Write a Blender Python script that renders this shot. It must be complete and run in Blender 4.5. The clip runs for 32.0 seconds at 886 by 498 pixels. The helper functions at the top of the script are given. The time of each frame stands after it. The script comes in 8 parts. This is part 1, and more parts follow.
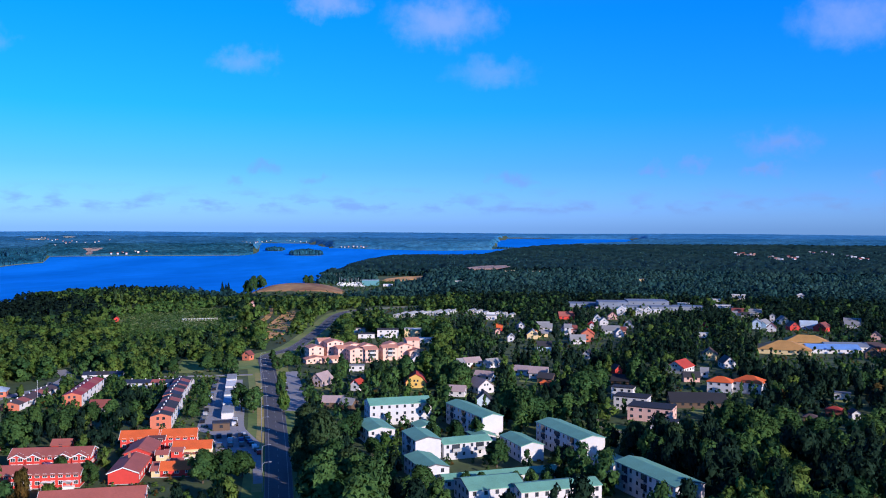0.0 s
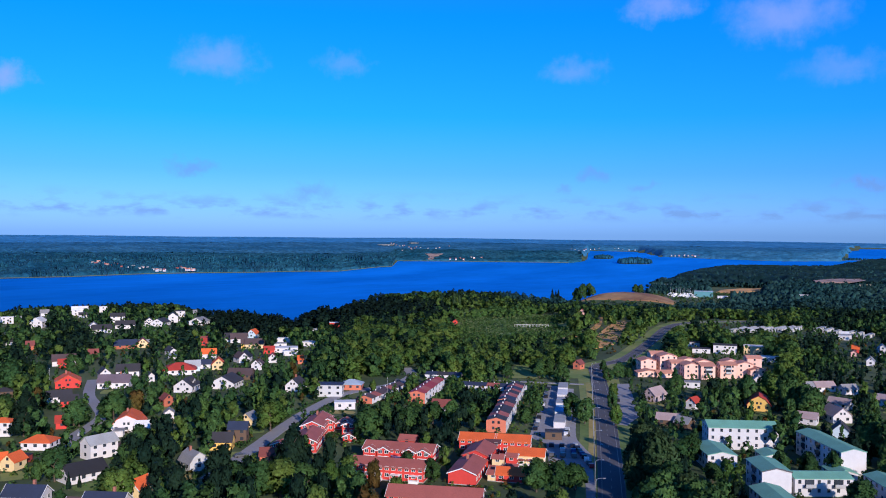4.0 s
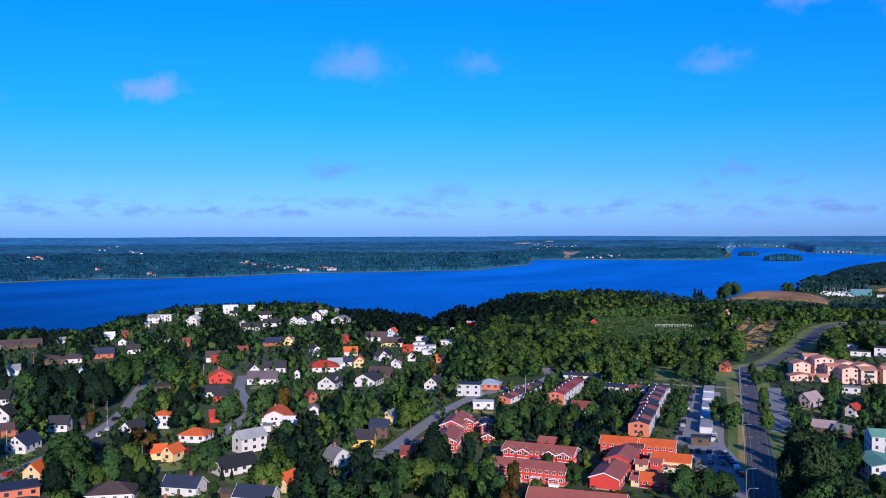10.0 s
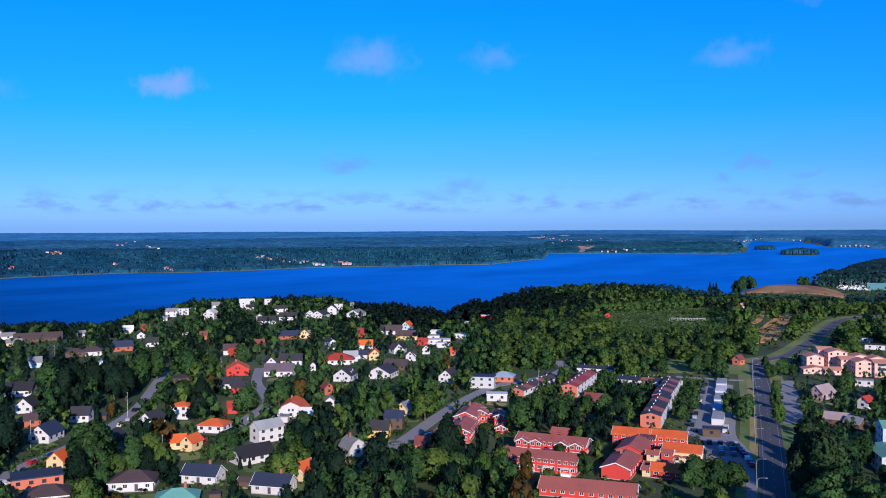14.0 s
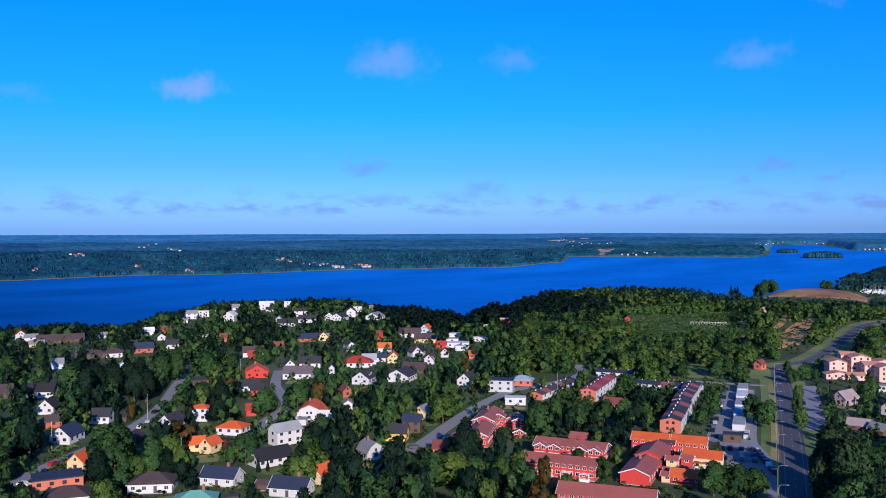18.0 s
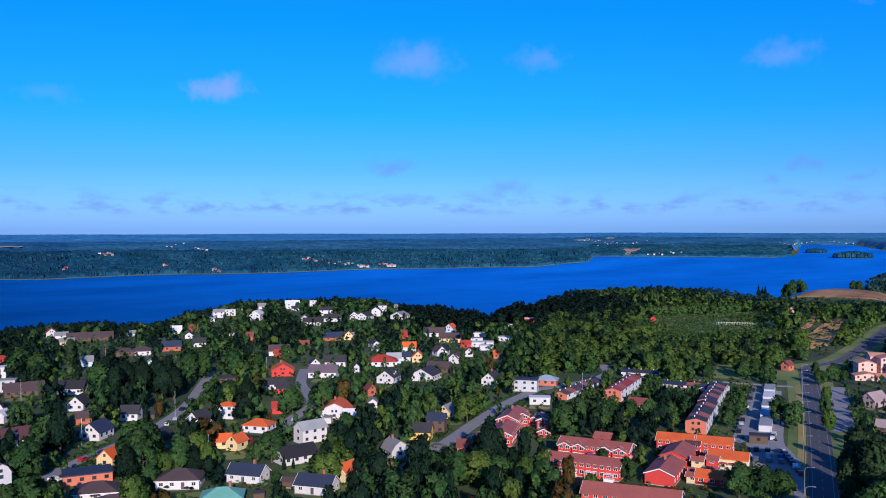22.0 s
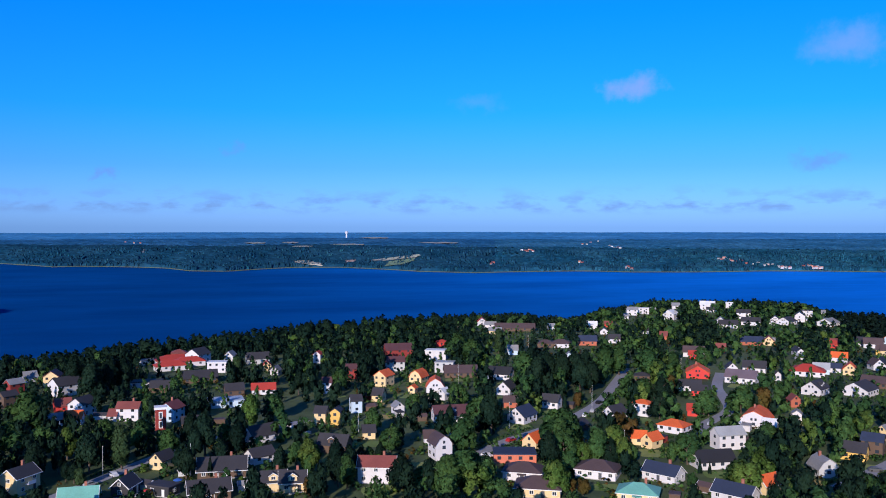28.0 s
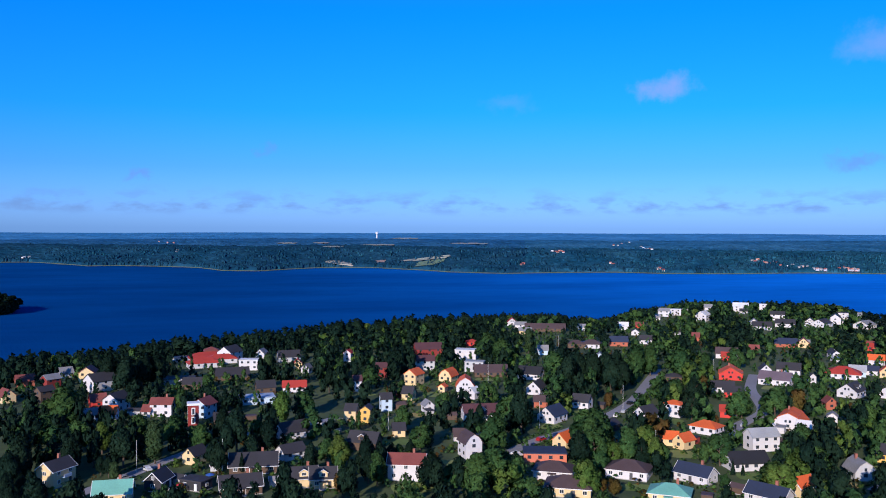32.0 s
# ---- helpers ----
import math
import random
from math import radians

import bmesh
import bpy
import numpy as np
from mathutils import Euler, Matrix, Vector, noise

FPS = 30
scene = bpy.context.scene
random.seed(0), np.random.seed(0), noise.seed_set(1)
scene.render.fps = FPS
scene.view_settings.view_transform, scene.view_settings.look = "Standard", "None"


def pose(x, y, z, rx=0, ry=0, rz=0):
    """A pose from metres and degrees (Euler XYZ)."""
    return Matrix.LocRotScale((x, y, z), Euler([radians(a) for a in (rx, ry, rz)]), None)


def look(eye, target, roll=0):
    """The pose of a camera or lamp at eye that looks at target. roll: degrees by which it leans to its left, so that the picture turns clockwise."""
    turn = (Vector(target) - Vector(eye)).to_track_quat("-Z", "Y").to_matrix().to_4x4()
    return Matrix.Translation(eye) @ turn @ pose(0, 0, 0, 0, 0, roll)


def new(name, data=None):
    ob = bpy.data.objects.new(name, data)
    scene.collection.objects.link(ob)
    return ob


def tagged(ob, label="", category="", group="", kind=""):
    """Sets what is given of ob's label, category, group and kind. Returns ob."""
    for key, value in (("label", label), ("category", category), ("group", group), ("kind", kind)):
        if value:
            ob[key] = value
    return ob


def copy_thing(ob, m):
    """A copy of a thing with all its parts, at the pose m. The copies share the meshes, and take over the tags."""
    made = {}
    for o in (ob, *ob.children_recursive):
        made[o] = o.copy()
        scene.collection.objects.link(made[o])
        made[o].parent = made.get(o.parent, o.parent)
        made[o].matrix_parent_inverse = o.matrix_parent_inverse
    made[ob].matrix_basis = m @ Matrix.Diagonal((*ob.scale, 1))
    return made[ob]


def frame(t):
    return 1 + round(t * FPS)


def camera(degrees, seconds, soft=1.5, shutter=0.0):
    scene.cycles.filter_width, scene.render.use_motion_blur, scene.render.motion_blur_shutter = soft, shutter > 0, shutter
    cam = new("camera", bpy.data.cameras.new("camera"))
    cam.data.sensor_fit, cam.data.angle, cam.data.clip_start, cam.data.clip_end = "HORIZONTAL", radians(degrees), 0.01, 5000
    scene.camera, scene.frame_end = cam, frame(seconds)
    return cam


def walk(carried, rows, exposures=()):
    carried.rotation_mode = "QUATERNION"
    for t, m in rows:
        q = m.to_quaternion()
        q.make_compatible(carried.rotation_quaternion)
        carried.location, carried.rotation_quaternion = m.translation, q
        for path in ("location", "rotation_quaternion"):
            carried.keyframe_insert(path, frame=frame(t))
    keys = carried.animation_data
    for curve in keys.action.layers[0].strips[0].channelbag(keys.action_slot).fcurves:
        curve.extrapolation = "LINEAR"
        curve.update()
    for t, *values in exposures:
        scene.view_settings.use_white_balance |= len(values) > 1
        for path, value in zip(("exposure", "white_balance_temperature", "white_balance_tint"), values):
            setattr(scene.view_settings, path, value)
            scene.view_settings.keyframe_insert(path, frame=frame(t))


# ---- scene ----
cam = camera(54.24, 32.0, 1.0)


def rig(x, y, z, yaw, pitch, roll):
    """The camera's pose from its place, bearing, tilt and lean."""
    a, p = radians(yaw), radians(pitch)
    eye = Vector((x, y, 80.0 + z))
    return look(eye, eye + Vector((-math.sin(a) * math.cos(p), math.cos(a) * math.cos(p), math.sin(p))), roll)


PATH = [
    (0.0, 7.38, -6.83, -1.03, 12.200, -1.354, 0.230),
    (0.5, 6.90, -6.26, -1.02, 16.969, -1.260, 0.291),
    (1.0, 6.36, -5.21, -0.80, 19.432, -1.228, 0.314),
    (1.5, 5.64, -4.31, -0.79, 20.335, -1.137, 0.392),
    (2.0, 4.85, -3.58, -0.62, 22.540, -1.115, 0.392),
    (2.5, 4.12, -3.09, -0.64, 25.321, -1.065, 0.443),
    (3.0, 3.46, -2.33, -0.58, 26.041, -0.989, 0.444),
    (3.5, 2.61, -1.72, -0.52, 26.720, -0.944, 0.453),
    (3.7, 2.39, -1.57, -0.45, 28.350, -0.960, 0.480),
    (3.8, 2.28, -1.49, -0.42, 30.330, -0.970, 0.495),
    (3.9, 2.16, -1.41, -0.38, 32.300, -0.980, 0.510),
    (4.0, 2.05, -1.34, -0.35, 33.642, -0.986, 0.522),
    (4.5, 1.26, -0.69, -0.20, 34.450, -0.989, 0.523),
    (6.5, -0.32, 0.45, -0.07, 38.567, -1.323, 0.183),
    (7.0, -0.15, 0.20, 0.02, 39.149, -1.291, 0.105),
    (7.5, -0.10, 0.12, 0.09, 39.735, -1.286, 0.047),
    (8.0, 0.03, 0.27, -0.03, 40.338, -1.233, -0.009),
    (8.5, -0.01, -0.04, -0.06, 40.868, -1.202, -0.029),
    (9.0, -0.00, 0.00, -0.00, 41.422, -1.199, -0.096),
    (9.5, 0.07, -0.07, -0.12, 42.000, -1.138, -0.136),
    (10.0, -0.10, 0.02, 0.03, 42.583, -1.115, -0.137),
    (10.5, -0.01, -0.02, 0.05, 43.170, -1.112, -0.148),
    (11.0, 0.06, -0.14, 0.13, 43.714, -1.074, -0.143),
    (11.5, 0.55, -0.26, 0.00, 44.224, -1.092, -0.216),
    (12.0, 0.99, -0.75, -0.03, 43.815, -1.357, -0.264),
    (12.5, 1.58, -1.39, -0.19, 43.639, -1.497, -0.300),
    (13.0, 2.27, -2.00, -0.17, 42.948, -1.671, -0.321),
    (13.5, 2.89, -2.60, -0.15, 43.270, -1.519, -0.219),
    (14.0, 3.14, -2.70, -0.28, 43.578, -1.471, -0.239),
    (14.5, 3.03, -2.57, -0.08, 43.921, -1.276, -0.157),
    (15.0, 2.64, -2.08, 0.08, 44.287, -1.047, -0.148),
    (15.5, 2.31, -1.55, 0.26, 44.675, -0.924, -0.128),
    (17.5, 2.65, -1.58, 0.07, 44.703, -1.400, -0.238),
    (18.0, 3.04, -1.92, -0.01, 44.873, -1.295, -0.166),
    (18.5, 3.37, -2.02, -0.00, 45.084, -1.187, -0.152),
    (19.0, 3.43, -2.13, -0.02, 45.277, -1.171, -0.167),
    (19.5, 3.60, -2.19, 0.02, 45.487, -1.185, -0.158),
    (20.0, 3.71, -2.23, 0.02, 45.700, -1.221, -0.151),
    (20.5, 3.71, -2.38, -0.03, 45.875, -1.219, -0.140),
    (21.0, 3.73, -2.39, -0.10, 46.095, -1.217, -0.159),
    (21.5, 3.66, -2.44, 0.05, 46.312, -1.271, -0.113),
    (22.0, 3.84, -2.42, 0.02, 46.524, -1.323, -0.152),
    (22.5, 3.63, -2.37, -0.11, 46.704, -1.332, -0.134),
    (23.0, 3.70, -2.36, -0.08, 46.912, -1.331, -0.131),
    (23.5, 3.85, -2.39, -0.19, 47.102, -1.334, -0.121),
    (24.0, 3.91, -2.53, -0.10, 49.092, -1.333, -0.133),
    (24.5, 4.17, -3.07, -0.01, 54.805, -1.337, -0.108),
    (25.0, 4.25, -3.51, 0.16, 60.764, -1.352, -0.092),
    (25.5, 4.53, -4.22, 0.29, 65.323, -1.366, -0.018),
    (27.5, 5.26, -5.48, 0.57, 71.988, -1.362, -0.077),
    (28.0, 5.28, -5.49, 0.62, 73.339, -1.405, -0.004),
    (28.5, 5.26, -5.65, 0.74, 73.632, -1.414, 0.009),
    (29.0, 5.23, -5.57, 0.72, 73.921, -1.403, -0.008),
    (29.5, 5.16, -5.61, 0.52, 74.185, -1.357, -0.020),
    (30.0, 5.15, -5.59, 0.45, 74.333, -1.355, 0.043),
    (30.5, 5.17, -5.66, 0.44, 74.591, -1.349, 0.022),
    (31.0, 5.26, -5.64, 0.21, 74.866, -1.336, 0.090),
    (31.5, 5.27, -5.79, -0.04, 75.094, -1.333, 0.126),
    (32.0, 5.21, -5.66, -0.36, 75.326, -1.343, 0.146),
]
walk(cam, [(t, rig(*row)) for t, *row in PATH], [(0.0, 0.20), (1.5, 0.10), (3.0, 0.01), (8.0, -0.02), (24.0, -0.09), (28.5, -0.08), (32.0, -0.07)])

# ---- sky and sun ----
SUN_BEARING, SUN_HIGH = 236.0, 19.0


def shade_nodes(tree):
    tree.nodes.clear()
    return lambda kind, **kw: _node(tree, kind, kw)


def _node(tree, kind, kw):
    n = tree.nodes.new(kind)
    for k, v in kw.items():
        if k.startswith("i_"):
            key = k[2:]
            n.inputs[int(key) if key.isdigit() else key.replace("_", " ")].default_value = v
        else:
            setattr(n, k, v)
    return n


def make_sky():
    world = bpy.data.worlds.new("sky")
    scene.world = world
    world.use_nodes = True
    tree = world.node_tree
    N = shade_nodes(tree)
    link = tree.links.new
    out = N("ShaderNodeOutputWorld")
    bg = N("ShaderNodeBackground", i_Strength=0.142)
    sky = N("ShaderNodeTexSky", sky_type="NISHITA", sun_disc=False, sun_elevation=radians(SUN_HIGH), sun_rotation=radians(360 - SUN_BEARING),
            altitude=80, air_density=1.0, dust_density=0.6, ozone_density=3.0)
    tint = N("ShaderNodeMix", data_type="RGBA", blend_type="MULTIPLY", i_0=1.0)
    link(sky.outputs[0], tint.inputs[6])
    # bearing and height over the horizon, in degrees
    co = N("ShaderNodeTexCoord")
    sep = N("ShaderNodeSeparateXYZ")
    link(co.outputs["Generated"], sep.inputs[0])
    neg = N("ShaderNodeMath", operation="MULTIPLY", i_1=-1.0)
    link(sep.outputs[0], neg.inputs[0])
    az = N("ShaderNodeMath", operation="ARCTAN2")
    link(neg.outputs[0], az.inputs[0]), link(sep.outputs[1], az.inputs[1])
    el = N("ShaderNodeMath", operation="ARCSINE")
    link(sep.outputs[2], el.inputs[0])
    both = N("ShaderNodeCombineXYZ")
    for i, s in enumerate((az, el)):
        deg = N("ShaderNodeMath", operation="MULTIPLY", i_1=57.2958)
        link(s.outputs[0], deg.inputs[0]), link(deg.outputs[0], both.inputs[i])
    # the clear northern air: bluer overhead, paler low down
    ramp = N("ShaderNodeValToRGB")
    lift = N("ShaderNodeMapRange", i_1=-1.0, i_2=1.4)
    link(el.outputs[0], lift.inputs[0]), link(lift.outputs[0], ramp.inputs[0])
    stops = ramp.color_ramp.elements
    for k, (deg, tone) in enumerate(AIR):
        at = (radians(deg) + 1.0) / 2.4
        stop = stops[k] if k < 2 else stops.new(at)
        stop.position, stop.color = at, (*[c / 2.5 for c in tone], 1)
    full = N("ShaderNodeVectorMath", operation="SCALE")
    full.inputs["Scale"].default_value = 2.5
    link(ramp.outputs[0], full.inputs[0]), link(full.outputs[0], tint.inputs[7])
    # ragged edges
    ragged = N("ShaderNodeTexNoise", noise_dimensions="2D", i_Scale=0.55, i_Detail=6.0, i_Roughness=0.62)
    link(both.outputs[0], ragged.inputs["Vector"])
    pull = N("ShaderNodeVectorMath", operation="MULTIPLY_ADD")
    pull.inputs[1].default_value, pull.inputs[2].default_value = (3.8, 2.1, 0), (-1.9, -1.05, 0)
    link(ragged.outputs["Color"], pull.inputs[0])
    place = N("ShaderNodeVectorMath", operation="ADD")
    link(both.outputs[0], place.inputs[0]), link(pull.outputs[0], place.inputs[1])

    def layer(table):
        total = None
        for a, e, wide, tall, dense in table:
            off = N("ShaderNodeVectorMath", operation="SUBTRACT")
            off.inputs[1].default_value = (a, e, 0)
            link(place.outputs[0], off.inputs[0])
            squash = N("ShaderNodeVectorMath", operation="DIVIDE")
            squash.inputs[1].default_value = (wide, tall, 1)
            link(off.outputs[0], squash.inputs[0])
            size = N("ShaderNodeVectorMath", operation="LENGTH")
            link(squash.outputs[0], size.inputs[0])
            soft = N("ShaderNodeMapRange", interpolation_type="SMOOTHSTEP")
            soft.inputs[1].default_value, soft.inputs[2].default_value, soft.inputs[3].default_value, soft.inputs[4].default_value = 0.0, 1.25, dense, 0.0
            link(size.outputs["Value"], soft.inputs[0])
            if total is None:
                total = soft
            else:
                top = N("ShaderNodeMath", operation="MAXIMUM")
                link(total.outputs[0], top.inputs[0]), link(soft.outputs[0], top.inputs[1])
                total = top
        return total
    total, greys = layer(CLOUDS), layer(GREY_CLOUDS)
    # the low row of small flat clouds
    stretch = N("ShaderNodeVectorMath", operation="MULTIPLY")
    stretch.inputs[1].default_value = (0.46, 1.25, 1)
    link(both.outputs[0], stretch.inputs[0])
    row = N("ShaderNodeTexNoise", noise_dimensions="2D", i_Scale=1.0, i_Detail=5.0, i_Roughness=0.55)
    link(stretch.outputs[0], row.inputs["Vector"])
    cut = N("ShaderNodeMapRange", i_1=0.46, i_2=0.68, i_3=0.0, i_4=0.62)
    link(row.outputs[0], cut.inputs[0])
    sep2 = N("ShaderNodeSeparateXYZ")
    link(both.outputs[0], sep2.inputs[0])
    lower = N("ShaderNodeMapRange", interpolation_type="SMOOTHSTEP", i_1=0.7, i_2=1.35, i_3=0.0, i_4=1.0)
    upper = N("ShaderNodeMapRange", interpolation_type="SMOOTHSTEP", i_1=1.4, i_2=3.0, i_3=1.0, i_4=0.0)
    link(sep2.outputs[1], lower.inputs[0]), link(sep2.outputs[1], upper.inputs[0])
    m1 = N("ShaderNodeMath", operation="MULTIPLY")
    m2 = N("ShaderNodeMath", operation="MULTIPLY")
    link(cut.outputs[0], m1.inputs[0]), link(lower.outputs[0], m1.inputs[1]), link(m1.outputs[0], m2.inputs[0]), link(upper.outputs[0], m2.inputs[1])
    # high clouds are pale and lilac, the low ones grey-blue
    high = N("ShaderNodeMix", data_type="RGBA")
    high.inputs[7].default_value = (2.5, 3.2, 7.0, 1)
    link(total.outputs[0], high.inputs[0]), link(tint.outputs[2], high.inputs[6])
    low = N("ShaderNodeMix", data_type="RGBA")
    low.inputs[7].default_value = (1.25, 2.3, 5.0, 1)
    m3 = N("ShaderNodeMath", operation="MAXIMUM")
    link(m2.outputs[0], m3.inputs[0]), link(greys.outputs[0], m3.inputs[1])
    link(m3.outputs[0], low.inputs[0]), link(high.outputs[2], low.inputs[6])
    link(low.outputs[2], bg.inputs["Color"])
    link(bg.outputs[0], out.inputs["Surface"])


# height over the horizon (degrees) and tone of the air
AIR = ((-2.0, (0.36, 0.76, 2.15)), (1.0, (0.32, 0.66, 1.85)), (4.0, (0.16, 0.54, 1.52)), (7.6, (0.045, 0.57, 1.63)), (14.0, (0.01, 0.595, 1.64)), (32.0, (0.17, 0.46, 1.02)), (75.0, (0.21, 0.48, 0.95)))
# bearing, height, half width, half height (degrees), density
CLOUDS = (
    (61.0, 8.9, 2.1, 1.0, 0.63), (48.4, 11.0, 2.8, 1.3, 0.41), (40.2, 10.9, 1.8, 0.9, 0.24), (25.0, 10.6, 2.1, 1.0, 0.31),
    (71.2, 8.1, 2.0, 0.7, 0.14), (12.3, 13.4, 3.6, 1.6, 0.54), (19.8, 14.5, 2.4, 1.1, 0.49), (9.0, 10.2, 2.8, 1.0, 0.27), (-13.0, 12.4, 3.6, 1.7, 0.44))
GREY_CLOUDS = ((49.8, 4.1, 1.7, 0.6, 0.55), (-9.1, 5.4, 2.3, 1.0, 0.7), (-8.0, 3.6, 1.5, 0.55, 0.7), (-1.2, 3.9, 1.2, 0.5, 0.6), (-4.0, 4.1, 1.1, 0.5, 0.5), (7.7, 3.3, 1.4, 0.55, 0.6), (-14.6, 3.2, 1.2, 0.5, 0.6),
               (23.8, 4.0, 1.0, 0.5, 0.45), (25.6, 3.0, 1.0, 0.4, 0.4), (20.8, 3.1, 1.0, 0.4, 0.4), (94.6, 3.2, 0.9, 0.4, 0.5), (87.0, 4.9, 0.5, 0.5, 0.3), (42.2, 2.6, 2.4, 0.7, 0.5))
make_sky()

sun_data = bpy.data.lights.new("sun", "SUN")
sun_data.energy, sun_data.angle, sun_data.color = 5.0, radians(0.55), (1.0, 0.87, 0.80)
sun = new("sun", sun_data)
_a, _e = radians(SUN_BEARING), radians(SUN_HIGH)
sun.matrix_world = look(Vector((-math.sin(_a) * math.cos(_e), math.cos(_a) * math.cos(_e), math.sin(_e))) * 400, (0, 0, 0))

# ---- materials ----


def mat(name, color, rough=0.8, vary=0.25, grain=0.5, coarse=0.06, bump=0.0, metal=0.0, shift=0.12, second=None, world=False):
    """A surface with two scales of variation, a shift from thing to thing, and fine relief."""
    m = bpy.data.materials.new(name)
    m.use_nodes = True
    tree = m.node_tree
    N = shade_nodes(tree)
    link = tree.links.new
    out = N("ShaderNodeOutputMaterial")
    bs = N("ShaderNodeBsdfPrincipled", i_Roughness=rough, i_Metallic=metal)
    link(bs.outputs[0], out.inputs[0])
    if world:
        src = N("ShaderNodeNewGeometry").outputs["Position"]
    else:
        src = N("ShaderNodeTexCoord").outputs["Object"]
    fine = N("ShaderNodeTexNoise", i_Scale=grain, i_Detail=4.0, i_Roughness=0.6)
    big = N("ShaderNodeTexNoise", i_Scale=coarse, i_Detail=3.0)
    link(src, fine.inputs["Vector"]), link(src, big.inputs["Vector"])
    add = N("ShaderNodeMath", operation="ADD")
    link(fine.outputs[0], add.inputs[0]), link(big.outputs[0], add.inputs[1])
    info = N("ShaderNodeObjectInfo")
    jig = N("ShaderNodeMath", operation="MULTIPLY_ADD", i_1=shift, i_2=1.0 - shift / 2)
    link(info.outputs["Random"], jig.inputs[0])
    amount = N("ShaderNodeMapRange", i_1=0.6, i_2=1.4, i_3=1.0 - vary, i_4=1.0 + vary)
    link(add.outputs[0], amount.inputs[0])
    gain = N("ShaderNodeMath", operation="MULTIPLY")
    link(amount.outputs[0], gain.inputs[0]), link(jig.outputs[0], gain.inputs[1])
    tone = N("ShaderNodeVectorMath", operation="SCALE")
    if second:
        pick = N("ShaderNodeMapRange", i_1=0.42, i_2=0.58)
        link(big.outputs[0], pick.inputs[0])
        mixed = N("ShaderNodeMix", data_type="RGBA")
        mixed.inputs[6].default_value, mixed.inputs[7].default_value = (*color, 1), (*second, 1)
        link(pick.outputs[0], mixed.inputs[0]), link(mixed.outputs[2], tone.inputs[0])
    else:
        tone.inputs[0].default_value = color
    link(gain.outputs[0], tone.inputs["Scale"])
    link(tone.outputs[0], bs.inputs["Base Color"])
    if bump:
        b = N("ShaderNodeBump", i_Strength=0.6, i_Distance=bump)
        link(fine.outputs[0], b.inputs["Height"]), link(b.outputs[0], bs.inputs["Normal"])
    return m


def leaf_mat(name, color, second, warm=0.16, relief=0.5, patch_scale=0.085, grain_scale=1.1, contrast=0.42, through_light=0.28):
    """Foliage: its tone changes from clump to clump and from tree to tree."""
    m = bpy.data.materials.new(name)
    m.use_nodes = True
    tree = m.node_tree
    N = shade_nodes(tree)
    link = tree.links.new
    out = N("ShaderNodeOutputMaterial")
    bs = N("ShaderNodeBsdfPrincipled", i_Roughness=0.75)
    bs.inputs["Specular IOR Level"].default_value = 0.06
    glow = N("ShaderNodeBsdfTranslucent")
    thin = N("ShaderNodeMixShader", i_0=through_light)
    link(bs.outputs[0], thin.inputs[1]), link(glow.outputs[0], thin.inputs[2])
    link(thin.outputs[0], out.inputs[0])
    geo = N("ShaderNodeNewGeometry")
    big = N("ShaderNodeTexNoise", i_Scale=patch_scale, i_Detail=2.5, i_Roughness=0.7)
    fine = N("ShaderNodeTexNoise", i_Scale=grain_scale, i_Detail=3.0, i_Roughness=0.7)
    link(geo.outputs["Position"], big.inputs["Vector"]), link(geo.outputs["Position"], fine.inputs["Vector"])
    pick = N("ShaderNodeMapRange", i_1=0.4, i_2=0.62)
    link(big.outputs[0], pick.inputs[0])
    mixed = N("ShaderNodeMix", data_type="RGBA")
    mixed.inputs[6].default_value, mixed.inputs[7].default_value = (*color, 1), (*second, 1)
    link(pick.outputs[0], mixed.inputs[0])
    isle = N("ShaderNodeMapRange", i_3=1.0 - warm, i_4=1.0 + warm)
    link(geo.outputs["Random Per Island"], isle.inputs[0])
    grain = N("ShaderNodeMapRange", i_1=0.3, i_2=0.7, i_3=1.0 - contrast, i_4=1.0 + contrast)
    link(fine.outputs[0], grain.inputs[0])
    gain = N("ShaderNodeMath", operation="MULTIPLY")
    link(isle.outputs[0], gain.inputs[0]), link(grain.outputs[0], gain.inputs[1])
    whole = N("ShaderNodeMapRange", i_3=0.78, i_4=1.28)
    link(N("ShaderNodeObjectInfo").outputs["Random"], whole.inputs[0])
    both = N("ShaderNodeMath", operation="MULTIPLY")
    link(gain.outputs[0], both.inputs[0]), link(whole.outputs[0], both.inputs[1])
    gain = both
    tone = N("ShaderNodeVectorMath", operation="SCALE")
    link(mixed.outputs[2], tone.inputs[0]), link(gain.outputs[0], tone.inputs["Scale"])
    link(tone.outputs[0], bs.inputs["Base Color"]), link(tone.outputs[0], glow.inputs["Color"])
    b = N("ShaderNodeBump", i_Strength=relief, i_Distance=0.5)
    link(fine.outputs[0], b.inputs["Height"]), link(b.outputs[0], bs.inputs["Normal"])
    return m


def glass_mat(name, color):
    m = mat(name, color, rough=0.12, vary=0.3, shift=0.8)
    return m


